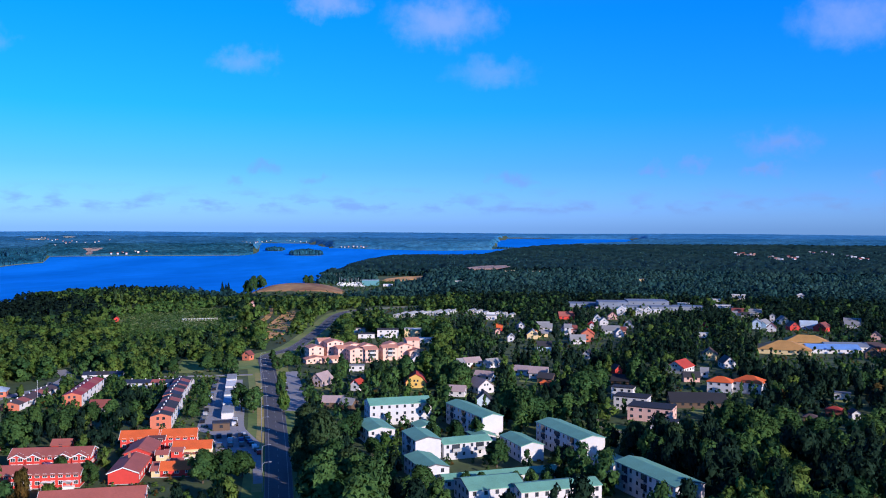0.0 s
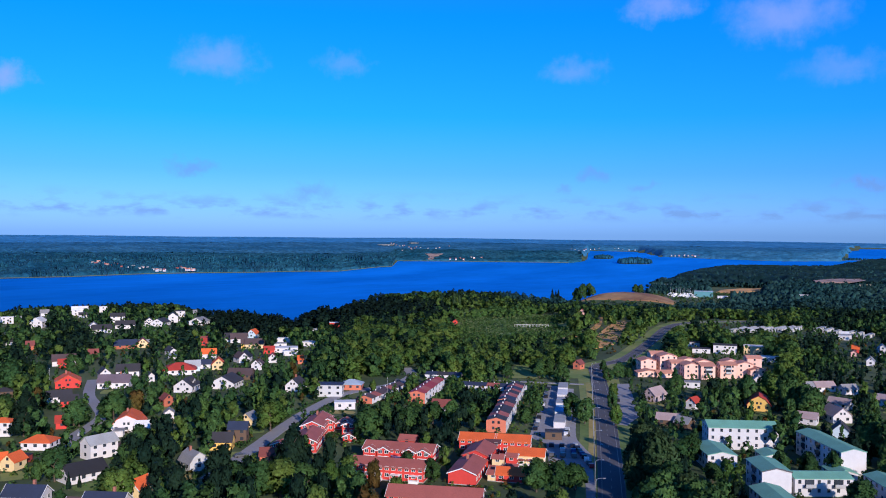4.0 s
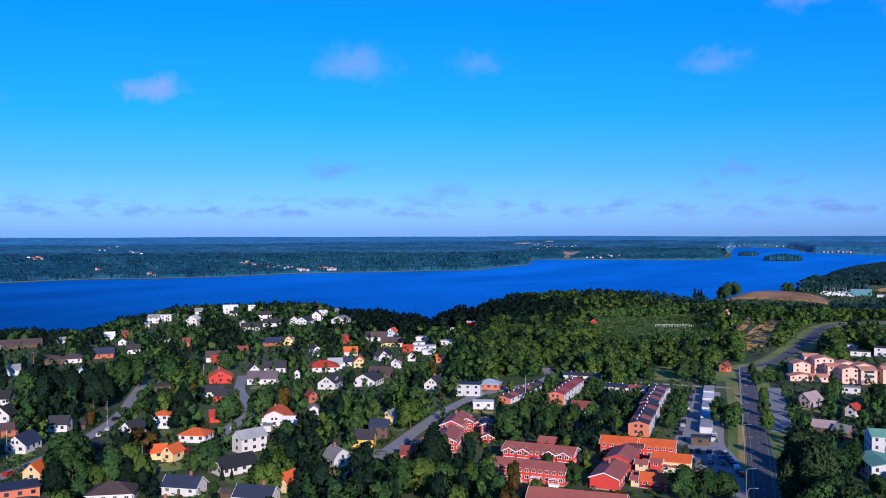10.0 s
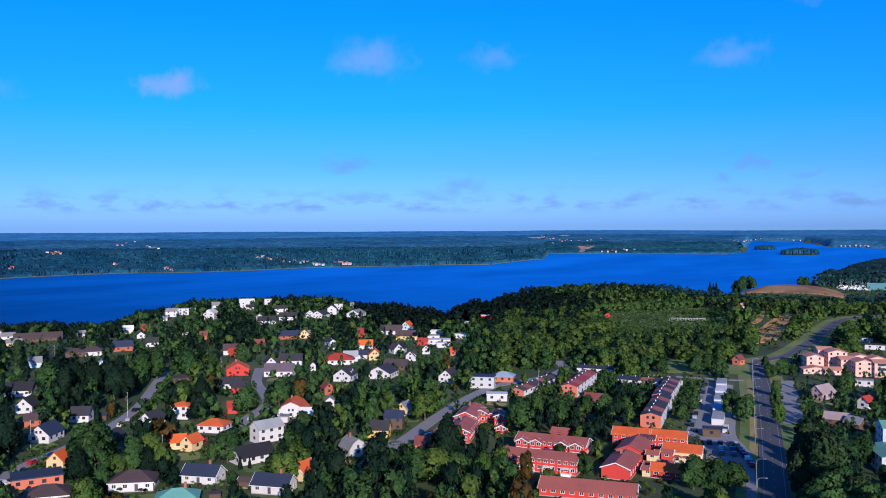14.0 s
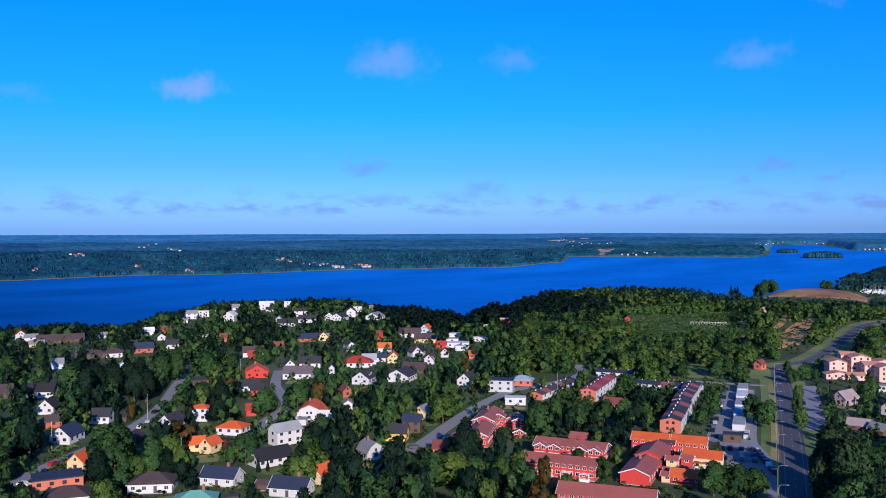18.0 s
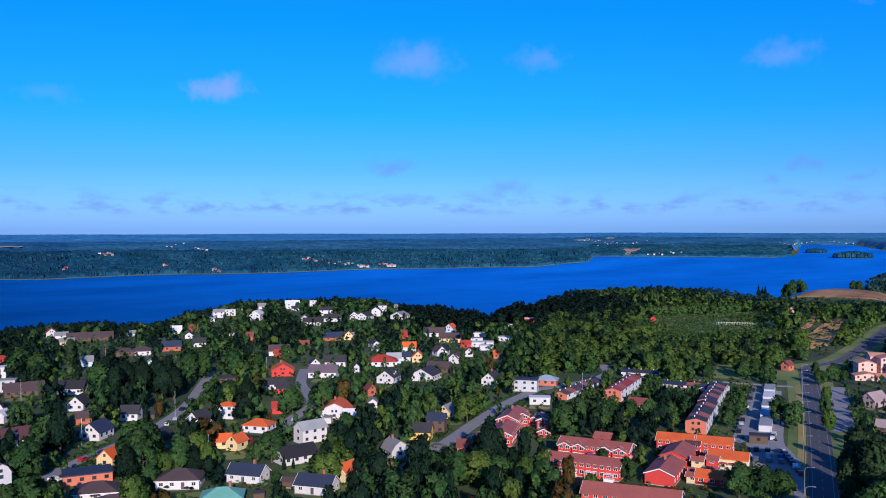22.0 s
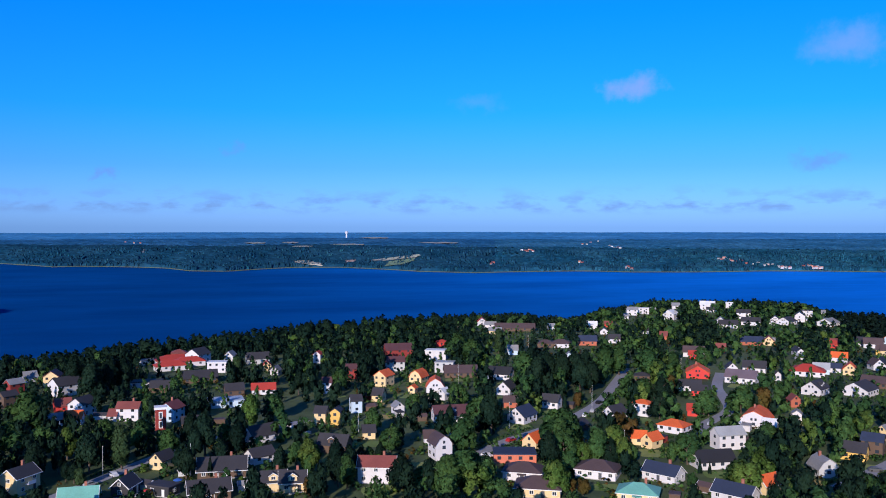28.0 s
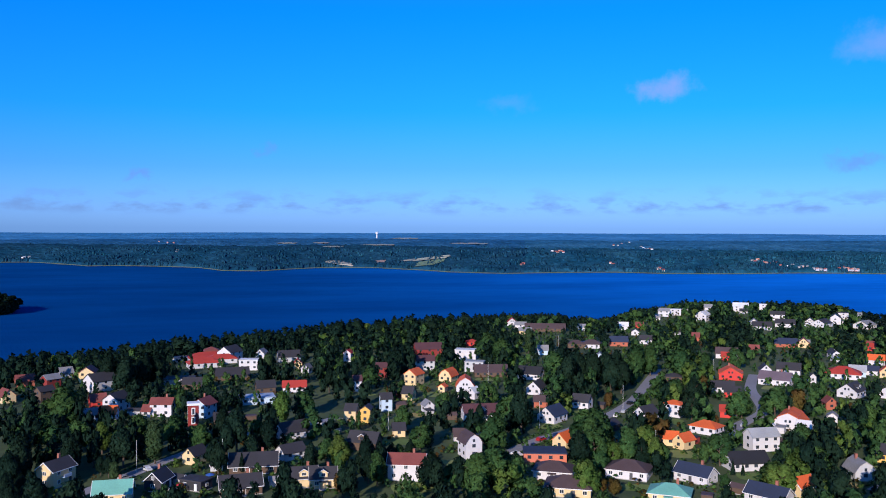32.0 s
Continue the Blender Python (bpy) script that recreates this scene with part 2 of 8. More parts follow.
WALL = {k: mat("wall_" + k, c, 0.85, 0.10, 0.9, 0.15, 0.01) for k, c in dict(
    white=(0.63, 0.61, 0.62), plaster=(0.57, 0.56, 0.57), steelwall=(0.20, 0.23, 0.29), cream=(0.74, 0.56, 0.30), yellow=(0.72, 0.45, 0.12), red=(0.60, 0.05, 0.04), darkred=(0.26, 0.035, 0.03), brick=(0.42, 0.12, 0.07),
    orangebrick=(0.58, 0.17, 0.10), brown=(0.12, 0.075, 0.05), blackwall=(0.03, 0.03, 0.035), greywall=(0.50, 0.50, 0.50), lightblue=(0.50, 0.62, 0.72), turquoise=(0.09, 0.26, 0.29),
    mauvewall=(0.42, 0.33, 0.34), pinkwall=(0.72, 0.44, 0.38), salmon=(0.78, 0.49, 0.39)).items()}
ROOF = {k: mat("roof_" + k, c, 0.75, 0.20, 2.2, 0.2, 0.04) for k, c in dict(
    orange=(0.70, 0.125, 0.03), redroof=(0.42, 0.045, 0.03), redbrown=(0.22, 0.06, 0.05), maroon=(0.35, 0.10, 0.08), crimson=(0.34, 0.045, 0.05), maroondark=(0.10, 0.04, 0.045), brownroof=(0.085, 0.055, 0.055),
    dark=(0.038, 0.036, 0.042), blackroof=(0.02, 0.02, 0.025), blueblack=(0.026, 0.038, 0.075), grey=(0.25, 0.25, 0.26), greyroof=(0.36, 0.37, 0.38), white=(0.68, 0.68, 0.68),
    mauve=(0.36, 0.27, 0.27), mauvedark=(0.15, 0.11, 0.13), bluegrey=(0.34, 0.42, 0.52), hallroof=(0.17, 0.21, 0.28), mint=(0.16, 0.44, 0.36), copper=(0.15, 0.37, 0.28), tan=(0.52, 0.27, 0.08),
    salmonroof=(0.58, 0.26, 0.18), red=(0.45, 0.05, 0.03), blueroof=(0.14, 0.30, 0.62), tarpaulin=(0.20, 0.36, 0.52)).items()}
WHITE_TRIM = mat("white_trim", (0.8, 0.8, 0.78), 0.6, 0.06)
DARK_TRIM = mat("dark_trim", (0.08, 0.08, 0.09), 0.6, 0.1)
GLASS = glass_mat("window_glass", (0.035, 0.045, 0.06))
BRICK_STACK = mat("chimney_brick", (0.34, 0.13, 0.09), 0.9, 0.25, 3.0)
KERB = mat("kerb_stone", (0.15, 0.15, 0.15), 0.9, 0.2, 0.8)
CONCRETE = mat("concrete", (0.36, 0.35, 0.34), 0.9, 0.18, 0.7)
STEEL = mat("galvanised_steel", (0.45, 0.46, 0.48), 0.45, 0.1, metal=0.6)
ASPHALT = mat("asphalt", (0.09, 0.09, 0.105), 0.9, 0.2, 0.6, 0.03, world=True)
PALE_ASPHALT = mat("pale_asphalt", (0.28, 0.275, 0.295), 0.9, 0.18, 0.6, 0.04, world=True)
GRAVEL = mat("gravel_path", (0.26, 0.23, 0.20), 0.95, 0.2, 0.9, 0.05, world=True)
PAINT = mat("road_paint", (0.25, 0.25, 0.25), 0.7, 0.15, 1.5)
GRASS = mat("mown_grass", (0.13, 0.21, 0.045), 0.95, 0.3, 0.35, 0.03, 0.05, second=(0.20, 0.23, 0.065), world=True)
DRY_GRASS = mat("dry_grass", (0.40, 0.31, 0.10), 0.95, 0.25, 0.4, 0.03, 0.05, second=(0.26, 0.24, 0.07), world=True)
STUBBLE = mat("stubble_field", (0.22, 0.105, 0.05), 0.95, 0.35, 0.16, 0.02, 0.4, second=(0.30, 0.17, 0.075), world=True)
EARTH = mat("bare_earth", (0.74, 0.37, 0.13), 0.95, 0.4, 0.2, 0.04, 0.3, second=(0.42, 0.24, 0.08), world=True)
SOIL = mat("ground_cover", (0.040, 0.074, 0.024), 0.95, 0.45, 0.22, 0.02, 0.2, second=(0.068, 0.096, 0.030), world=True)
BARK = mat("bark", (0.10, 0.075, 0.055), 0.95, 0.3, 1.5)
LEAF = leaf_mat("leaves", (0.034, 0.086, 0.030), (0.070, 0.140, 0.040))
LEAF_PALE = leaf_mat("pale_leaves", (0.068, 0.136, 0.030), (0.112, 0.168, 0.038))
LEAF_BRIGHT = leaf_mat("nursery_leaves", (0.058, 0.130, 0.034), (0.088, 0.152, 0.040))
# woods beyond the suburb: bluish distance haze is put into the leaf colour
HAZY_WOODS = leaf_mat("hazy_distant_woods", (0.016, 0.056, 0.056), (0.032, 0.082, 0.072), 0.2, 0.3, 0.01, 0.08, 0.38)
LEAF_GREY = leaf_mat("willow_leaves", (0.060, 0.104, 0.042), (0.042, 0.082, 0.033))
LEAF_RUST = leaf_mat("rusty_leaves", (0.13, 0.075, 0.025), (0.10, 0.08, 0.022))
# near-black needles: a cloud's shadow on the hill put into the colour
CLOUD_SHADED_SPRUCE = leaf_mat("cloud_shaded_needles", (0.005, 0.013, 0.010), (0.008, 0.020, 0.013), through_light=0.1)
NEEDLE = leaf_mat("needles", (0.009, 0.026, 0.017), (0.017, 0.039, 0.022))
# far woods: blue haze sits in the base colours, stronger band by band
HAZY_LEAF = leaf_mat("far_woods", (0.007, 0.064, 0.104), (0.020, 0.098, 0.144), 0.18, 0.1, 0.009, 0.07, 0.5, 0.0)
# darker copies: the western shore's side-lit shade put into the colour
HAZY_DIM_WOODS = leaf_mat("hazy_dim_woods", (0.006, 0.052, 0.093), (0.016, 0.078, 0.124), 0.18, 0.1, 0.009, 0.07, 0.5, 0.0)
HAZY_SHADED = leaf_mat("far_conifers", (0.005, 0.044, 0.084), (0.012, 0.062, 0.108), 0.2, 0.1, 0.01, 0.06, 0.3, 0.0)
HAZY_MID_WOODS = leaf_mat("hazy_woods_behind_the_shore", (0.017, 0.104, 0.190), (0.036, 0.148, 0.246), 0.16, 0.08, 0.007, 0.05, 0.42, 0.0)
HAZY_MID_SHADED = leaf_mat("hazy_shaded_woods_behind_the_shore", (0.011, 0.078, 0.164), (0.026, 0.112, 0.212), 0.16, 0.08, 0.007, 0.05, 0.42, 0.0)
HAZY_LAST_WOODS = leaf_mat("hazy_woods_at_the_horizon", (0.028, 0.160, 0.315), (0.050, 0.205, 0.375), 0.16, 0.08, 0.006, 0.03, 0.34, 0.0)


def water_mat():
    m = bpy.data.materials.new("lake_water")
    m.use_nodes = True
    tree = m.node_tree
    N = shade_nodes(tree)
    link = tree.links.new
    out = N("ShaderNodeOutputMaterial")
    bs = N("ShaderNodeBsdfPrincipled", i_Roughness=0.34)
    bs.inputs["IOR"].default_value = 1.33
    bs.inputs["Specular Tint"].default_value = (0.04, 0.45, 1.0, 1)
    # no mirror reflection: the reflected blue comes from the base colour alone
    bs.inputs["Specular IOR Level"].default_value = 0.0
    link(bs.outputs[0], out.inputs[0])
    geo = N("ShaderNodeNewGeometry")
    stretch = N("ShaderNodeVectorMath", operation="MULTIPLY")
    stretch.inputs[1].default_value = (0.006, 0.0025, 0.01)
    link(geo.outputs["Position"], stretch.inputs[0])
    gust = N("ShaderNodeTexNoise", i_Scale=1.0, i_Detail=5.0, i_Roughness=0.65)
    link(stretch.outputs[0], gust.inputs["Vector"])
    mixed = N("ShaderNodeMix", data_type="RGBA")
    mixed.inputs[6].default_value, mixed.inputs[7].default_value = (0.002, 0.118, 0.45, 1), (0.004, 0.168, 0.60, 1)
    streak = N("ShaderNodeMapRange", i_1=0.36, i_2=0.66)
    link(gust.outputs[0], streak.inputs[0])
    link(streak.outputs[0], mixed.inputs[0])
    # the light the water reflects is put into the colour: darker towards the south
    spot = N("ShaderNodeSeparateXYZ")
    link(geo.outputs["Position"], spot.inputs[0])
    dimming = N("ShaderNodeMapRange", interpolation_type="SMOOTHSTEP", i_1=-100.0, i_2=1300.0, i_3=0.47, i_4=1.42)
    link(spot.outputs[1], dimming.inputs[0])
    dimmed = N("ShaderNodeVectorMath", operation="SCALE")
    link(mixed.outputs[2], dimmed.inputs[0]), link(dimming.outputs[0], dimmed.inputs["Scale"]), link(dimmed.outputs[0], bs.inputs["Base Color"])
    wave = N("ShaderNodeTexNoise", i_Scale=0.35, i_Detail=3.0)
    link(geo.outputs["Position"], wave.inputs["Vector"])
    b = N("ShaderNodeBump", i_Strength=0.8, i_Distance=0.7)
    link(wave.outputs[0], b.inputs["Height"]), link(b.outputs[0], bs.inputs["Normal"])
    return m


WATER = water_mat()


# ---- mesh helpers ----


def mesh(name, verts, faces, material=None, smooth=False):
    me = bpy.data.meshes.new(name)
    me.from_pydata([tuple(v) for v in verts], [], [tuple(f) for f in faces])
    if material:
        me.materials.append(material)
    if smooth:
        me.polygons.foreach_set("use_smooth", [True] * len(me.polygons))
    me.update()
    return me


def quick_mesh(name, verts, tris, material, smooth=True, normals=None):
    """A large triangle mesh from arrays, with rounded normals for foliage."""
    me = bpy.data.meshes.new(name)
    n, k = len(verts), len(tris)
    me.vertices.add(n)
    me.vertices.foreach_set("co", np.asarray(verts, np.float32).ravel())
    me.loops.add(3 * k)
    me.loops.foreach_set("vertex_index", np.asarray(tris, np.int32).ravel())
    me.polygons.add(k)
    me.polygons.foreach_set("loop_start", np.arange(0, 3 * k, 3, dtype=np.int32))
    if smooth:
        me.polygons.foreach_set("use_smooth", np.ones(k, bool))
    me.materials.append(material)
    me.update()
    me.validate()
    if normals is not None and len(me.vertices) == len(normals):
        me.normals_split_custom_set_from_vertices(np.asarray(normals, np.float32).tolist())
    return me


MESHES = {}


def box_mesh(sx, sy, sz, material, name="box"):
    """A box on its base, its upper edges a little chamfered."""
    key = (round(sx, 2), round(sy, 2), round(sz, 2), material.name)
    if key not in MESHES:
        x, y, c = sx / 2, sy / 2, min(sx, sy, sz) * 0.06
        v = [(-x, -y, 0), (x, -y, 0), (x, y, 0), (-x, y, 0), (-x, -y, sz - c), (x, -y, sz - c), (x, y, sz - c), (-x, y, sz - c),
             (-x + c, -y + c, sz), (x - c, -y + c, sz), (x - c, y - c, sz), (-x + c, y - c, sz)]
        f = [(3, 2, 1, 0), (8, 9, 10, 11)]
        for a in (0, 4):
            f += [(a + i, a + (i + 1) % 4, a + 4 + (i + 1) % 4, a + 4 + i) for i in range(4)]
        MESHES[key] = mesh(name, v, f, material)
    return MESHES[key]


def part(name, data, parent, m=None, label=""):
    ob = new(name, data)
    ob.parent = parent
    if m is not None:
        ob.matrix_basis = m
    if label:
        ob["label"] = label
    return ob


def extrude(name, profile, x0, x1, material, holes=()):
    """A closed profile in the y-z plane, drawn out along x."""
    n = len(profile)
    v = [(x0, y, z) for y, z in profile] + [(x1, y, z) for y, z in profile]
    f = [tuple(range(n))[::-1], tuple(range(n, 2 * n))]
    f += [(i, (i + 1) % n, n + (i + 1) % n, n + i) for i in range(n)]
    me = mesh(name, v, f, material)
    bm = bmesh.new()
    bm.from_mesh(me)
    bmesh.ops.recalc_face_normals(bm, faces=bm.faces)
    bm.to_mesh(me)
    bm.free()
    return me


# ---- ground and lake ----
CAM_H = 80.0
LAKE_Z = -28.0
# shore of the lake by bearing (degrees, counter-clockwise from north): near and far
NEAR = ((-1.0, 9000), (0.0, 5200), (6.0, 4300), (7.9, 3700), (9.4, 3050), (15.3, 3000), (17.2, 2560), (18.4, 2150), (19.3, 1900), (19.8, 1760), (20.3, 1500), (22, 1400), (25, 1290), (34, 1230), (38, 1170), (41, 1030),
        (43.5, 950), (46, 1000), (50, 1110), (55, 1160), (60, 1130), (62, 1080), (63.5, 1010), (65.2, 915), (66.5, 945), (70, 955), (75, 880), (80, 830), (85, 785), (90, 748), (95, 718), (100, 692), (120, 640), (170, 900))
FAR = ((-1.0, 9000), (0.0, 9600), (8.2, 9800), (8.8, 4350), (12, 4180), (14.6, 4260), (17.2, 4480), (19.3, 4620), (19.8, 5050), (20.4, 5600), (20.9, 6100), (24.0, 6300), (24.25, 4300), (24.5, 3560), (25.2, 3400), (30, 3391),
       (36.8, 3405), (37.0, 2815), (37.85, 2760), (39.4, 2560), (40.5, 2430), (43, 2430), (46, 2355), (50, 2330), (53, 2285), (56.7, 2185), (61, 2140), (63.9, 2175), (67.3, 2135), (71.3, 2060), (74.9, 2119),
       (76.6, 2205), (80, 2357), (83.3, 2375), (85.5, 2290), (87.6, 2196), (89.8, 2240), (91.2, 2411), (92.9, 2498), (96.2, 2616), (97.8, 2602), (99.4, 2791), (101, 2957), (104, 3000), (120, 2900), (170, 2600))
NEAR, FAR = np.array(NEAR), np.array(FAR)


def lerp(table, a):
    return float(np.interp(a, table[:, 0], table[:, 1]))


def bearing(x, y):
    return math.degrees(math.atan2(-x, y))


def shore(x, y):
    """Metres into the land from the lake's edge; below zero on the water."""
    a, d = bearing(x, y), math.hypot(x, y)
    if a < -1.0 or a > 170:
        return 500.0
    s, f = lerp(NEAR, a), lerp(FAR, a)
    return max(s - d, d - f)


def step(v, lo, hi):
    k = min(1.0, max(0.0, (v - lo) / (hi - lo)))
    return k * k * (3 - 2 * k)


def height(x, y):
    """Ground height, true distances."""
    e, d = shore(x, y), math.hypot(x, y)
    if e < 0:
        return max(LAKE_Z - 5.0, LAKE_Z + 0.08 * e)
    wide = 230.0 if d < 1700 else 500.0
    k = min(1.0, e / wide)
    k = k * k * (3 - 2 * k)
    top = 3.0 * math.sin(x * 0.004 + 1.0) * math.sin(y * 0.0035) * min(1.0, max(0.0, (d - 450) / 300)) if d < 1700 else 6.0 * math.sin(x * 0.0011) + 5.0 * math.sin(y * 0.0013 + 1)
    top += 5.0 * math.exp(-((x + 500) ** 2 + (y - 780) ** 2) / 150.0 ** 2)
    a = bearing(x, y)
    if d < 1700 and 9 < a < 31:
        # the hollow by the marina, and the mown rise beside it
        top -= 9.0 * step(a, 11, 14) * step(a, 30, 27) * step(d, 860, 980)
        top += 11.5 * math.exp(-(((a - 21.9) / 3.0) ** 4) - ((d - 1165) / 75.0) ** 2)
    return LAKE_Z + 1.0 + (top - LAKE_Z - 1.0) * k


def reach(d):
    """Far distances are drawn in, in line with the eye, so that the horizon lies at 4.8 km."""
    if d <= 2000:
        return d
    # inverse of d = 2000 + q (1 + q / 2800 * 4.9), q = r - 2000
    b = 4.9 / 2800
    return 2000 + (-1 + math.sqrt(1 + 4 * b * (d - 2000))) / (2 * b)


def bulge(d):
    """How far the round earth drops away under far ground."""
    return max(0.0, d - 2000.0) ** 2 / 1.2e7


def seat(x, y, z):
    """A true place as it is built."""
    d = math.hypot(x, y)
    k = reach(d) / d if d > 1 else 1.0
    return x * k, y * k, CAM_H + (z - bulge(d) - CAM_H) * k


RINGS = [0.0, 60.0]
while RINGS[-1] < 18500:
    RINGS.append(RINGS[-1] * (1.022 if RINGS[-1] < 2600 else 1.07))
SPOKES = list(np.arange(-24, 112, 0.6)) + list(range(112, 336, 4))


def polar_sheet(name, rings, spokes, level, material):
    verts, faces = [], []
    for d in rings:
        for a in spokes:
            x, y = -math.sin(radians(a)) * max(d, 0.5), math.cos(radians(a)) * max(d, 0.5)
            verts.append(seat(x, y, level(x, y)))
    n = len(spokes)
    for i in range(len(rings) - 1):
        for j in range(n):
            faces.append((i * n + j, (i + 1) * n + j, (i + 1) * n + (j + 1) % n, i * n + (j + 1) % n)[::-1])
    return new(name, mesh(name, verts, faces, material, True))


tagged(polar_sheet("ground", RINGS, SPOKES, height, SOIL), "dark green ground of gardens, woods and heath", "ground", kind="structure")
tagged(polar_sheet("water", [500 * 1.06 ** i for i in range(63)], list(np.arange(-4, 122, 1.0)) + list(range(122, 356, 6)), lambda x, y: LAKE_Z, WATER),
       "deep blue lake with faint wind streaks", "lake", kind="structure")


def canopy_level(x, y):
    return height(x, y) + 8.0 + 2.5 * noise.noise(Vector((x * 0.012, y * 0.012, 0)))


def canopy_sheet(spokes, distances, rng, leaf):
    """Tree tops from the water's edge inwards, rising steeply from the shore."""
    verts, keep, faces = [], [], []
    for a in spokes:
        for d in distances(a):
            x, y = -math.sin(radians(a)) * d, math.cos(radians(a)) * d
            e = shore(x, y)
            up = step(e, 3, 15)
            rough = rng.uniform(-4.2, 3.4) * up if d < 4200 else rng.uniform(-2.4, 2.4)
            verts.append(seat(x, y, height(x, y) - 1 + (canopy_level(x, y) - height(x, y) + 1 + rough) * up))
            keep.append(e > 1)
    n = len(distances(spokes[0]))
    for i in range(len(spokes) - 1):
        for j in range(n - 1):
            q = (i * n + j, i * n + j + 1, (i + 1) * n + j + 1, (i + 1) * n + j)
            if any(keep[k] for k in q):
                faces.append(q[::-1])
    ob = new("forest_canopy", mesh("forest_canopy", verts, faces, leaf, True))
    tagged(ob, "closed canopy of the far forests, blue haze put into its colour", "forest", kind="stuff")


_inland = [1.0, 5.0, 9.0, 14.0]
while _inland[-1] < 15500:
    _inland.append(_inland[-1] + (9.0 if _inland[-1] < 500 else 0.022 * _inland[-1]))
_rings = [1570.0]
while _rings[-1] < 17500:
    _rings.append(_rings[-1] * (1.008 if _rings[-1] < 5200 else 1.03))
# bands of woods inland, each with more painted haze in its colour
_cr = random.Random(2)
# from 58 degrees westwards the shade-darkened copies take over
for _a0, _a1, _near_leaf, _mid_leaf in ((24.5, 58.0, HAZY_LEAF, HAZY_MID_WOODS), (58.0, 70.0, HAZY_DIM_WOODS, HAZY_MID_WOODS), (70.0, 106.0, HAZY_SHADED, HAZY_MID_SHADED)):
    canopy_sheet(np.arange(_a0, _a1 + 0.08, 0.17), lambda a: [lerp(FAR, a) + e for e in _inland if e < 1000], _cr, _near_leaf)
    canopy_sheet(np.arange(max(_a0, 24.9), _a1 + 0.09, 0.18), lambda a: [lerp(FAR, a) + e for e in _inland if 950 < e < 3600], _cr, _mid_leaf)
canopy_sheet(np.arange(24.9, 106, 0.24), lambda a: [lerp(FAR, a) + e for e in _inland if e > 3450], _cr, HAZY_LAST_WOODS)
canopy_sheet(np.arange(-21, 24.41, 0.16), lambda a: [d for d in _rings if d < 4150], _cr, HAZY_WOODS)
canopy_sheet(np.arange(-21, 25.1, 0.16), lambda a: [d for d in _rings if 4080 < d < 7200], _cr, HAZY_MID_WOODS)
canopy_sheet(np.arange(-21, 25.1, 0.24), lambda a: [d for d in _rings if d > 6900], _cr, HAZY_LAST_WOODS)

# ---- buildings ----
FOOT = []          # footprints: x, y, turn, width, depth
CROWDED = set()    # footprints with trees close in front


def roof_profile(kind, d, h, rise, over, thick):
    """Outer line of a roof over a house d deep with eaves at h, as (y, z) from front to back."""
    y = d / 2
    if kind == "m":
        top = [(-y - over, h - 0.35), (-y * 0.62, h + rise * 0.62), (0, h + rise), (y * 0.62, h + rise * 0.62), (y + over, h - 0.35)]
    else:
        s = rise / y
        top = [(-y - over, h - over * s), (0, h + rise), (y + over, h - over * s)]
    return top + [(a, b - thick) for a, b in reversed(top)], top


def hip_mesh(w, d, h, rise, over, material):
    x, y, r = w / 2 + over, d / 2 + over, max(0.2, w / 2 - d / 2)
    t = 0.22
    v = [(-x, -y, h - t), (x, -y, h - t), (x, y, h - t), (-x, y, h - t), (-x, -y, h), (x, -y, h), (x, y, h), (-x, y, h), (-r, 0, h + rise), (r, 0, h + rise)]
    f = [(3, 2, 1, 0), (0, 1, 5, 4), (1, 2, 6, 5), (2, 3, 7, 6), (3, 0, 4, 7), (4, 5, 9, 8), (5, 6, 9), (6, 7, 8, 9), (7, 4, 8)]
    return mesh("roof", v, f, material)


def frame_mesh(w, h, material):
    """A window frame with a middle bar, standing proud of the wall."""
    key = ("frame", round(w, 2), round(h, 2), material.name)
    if key not in MESHES:
        v, f = [], []
        b = 0.11

        def bar(x0, x1, z0, z1):
            k = len(v)
            v.extend([(x0, 0, z0), (x1, 0, z0), (x1, 0, z1), (x0, 0, z1), (x0, -0.07, z0), (x1, -0.07, z0), (x1, -0.07, z1), (x0, -0.07, z1)])
            f.extend([(k + 4, k + 5, k + 6, k + 7), (k, k + 1, k + 5, k + 4), (k + 1, k + 2, k + 6, k + 5), (k + 2, k + 3, k + 7, k + 6), (k + 3, k, k + 4, k + 7)])
        bar(-w / 2, w / 2, 0, b), bar(-w / 2, w / 2, h - b, h), bar(-w / 2, -w / 2 + b, b, h - b), bar(w / 2 - b, w / 2, b, h - b), bar(-0.04, 0.04, b, h - b)
        MESHES[key] = mesh("window_frame", v, f, material)
    return MESHES[key]


def pane_mesh(w, h):
    key = ("pane", round(w, 2), round(h, 2))
    if key not in MESHES:
        x = w / 2 - 0.05
        v = [(-x, 0, 0.05), (x, 0, 0.05), (x, 0, h - 0.05), (-x, 0, h - 0.05), (-x, -0.03, 0.05), (x, -0.03, 0.05), (x, -0.03, h - 0.05), (-x, -0.03, h - 0.05)]
        MESHES[key] = mesh("pane", v, [(4, 5, 6, 7), (0, 1, 5, 4), (1, 2, 6, 5), (2, 3, 7, 6), (3, 0, 4, 7)], GLASS)
    return MESHES[key]


def window(parent, m, w=1.2, h=1.25, near=True, trim=None):
    if near:
        fr = part("window", frame_mesh(w, h, trim or WHITE_TRIM), parent, m)
        part("pane", pane_mesh(w, h), fr)
    else:
        part("window", pane_mesh(w, h), parent, m)


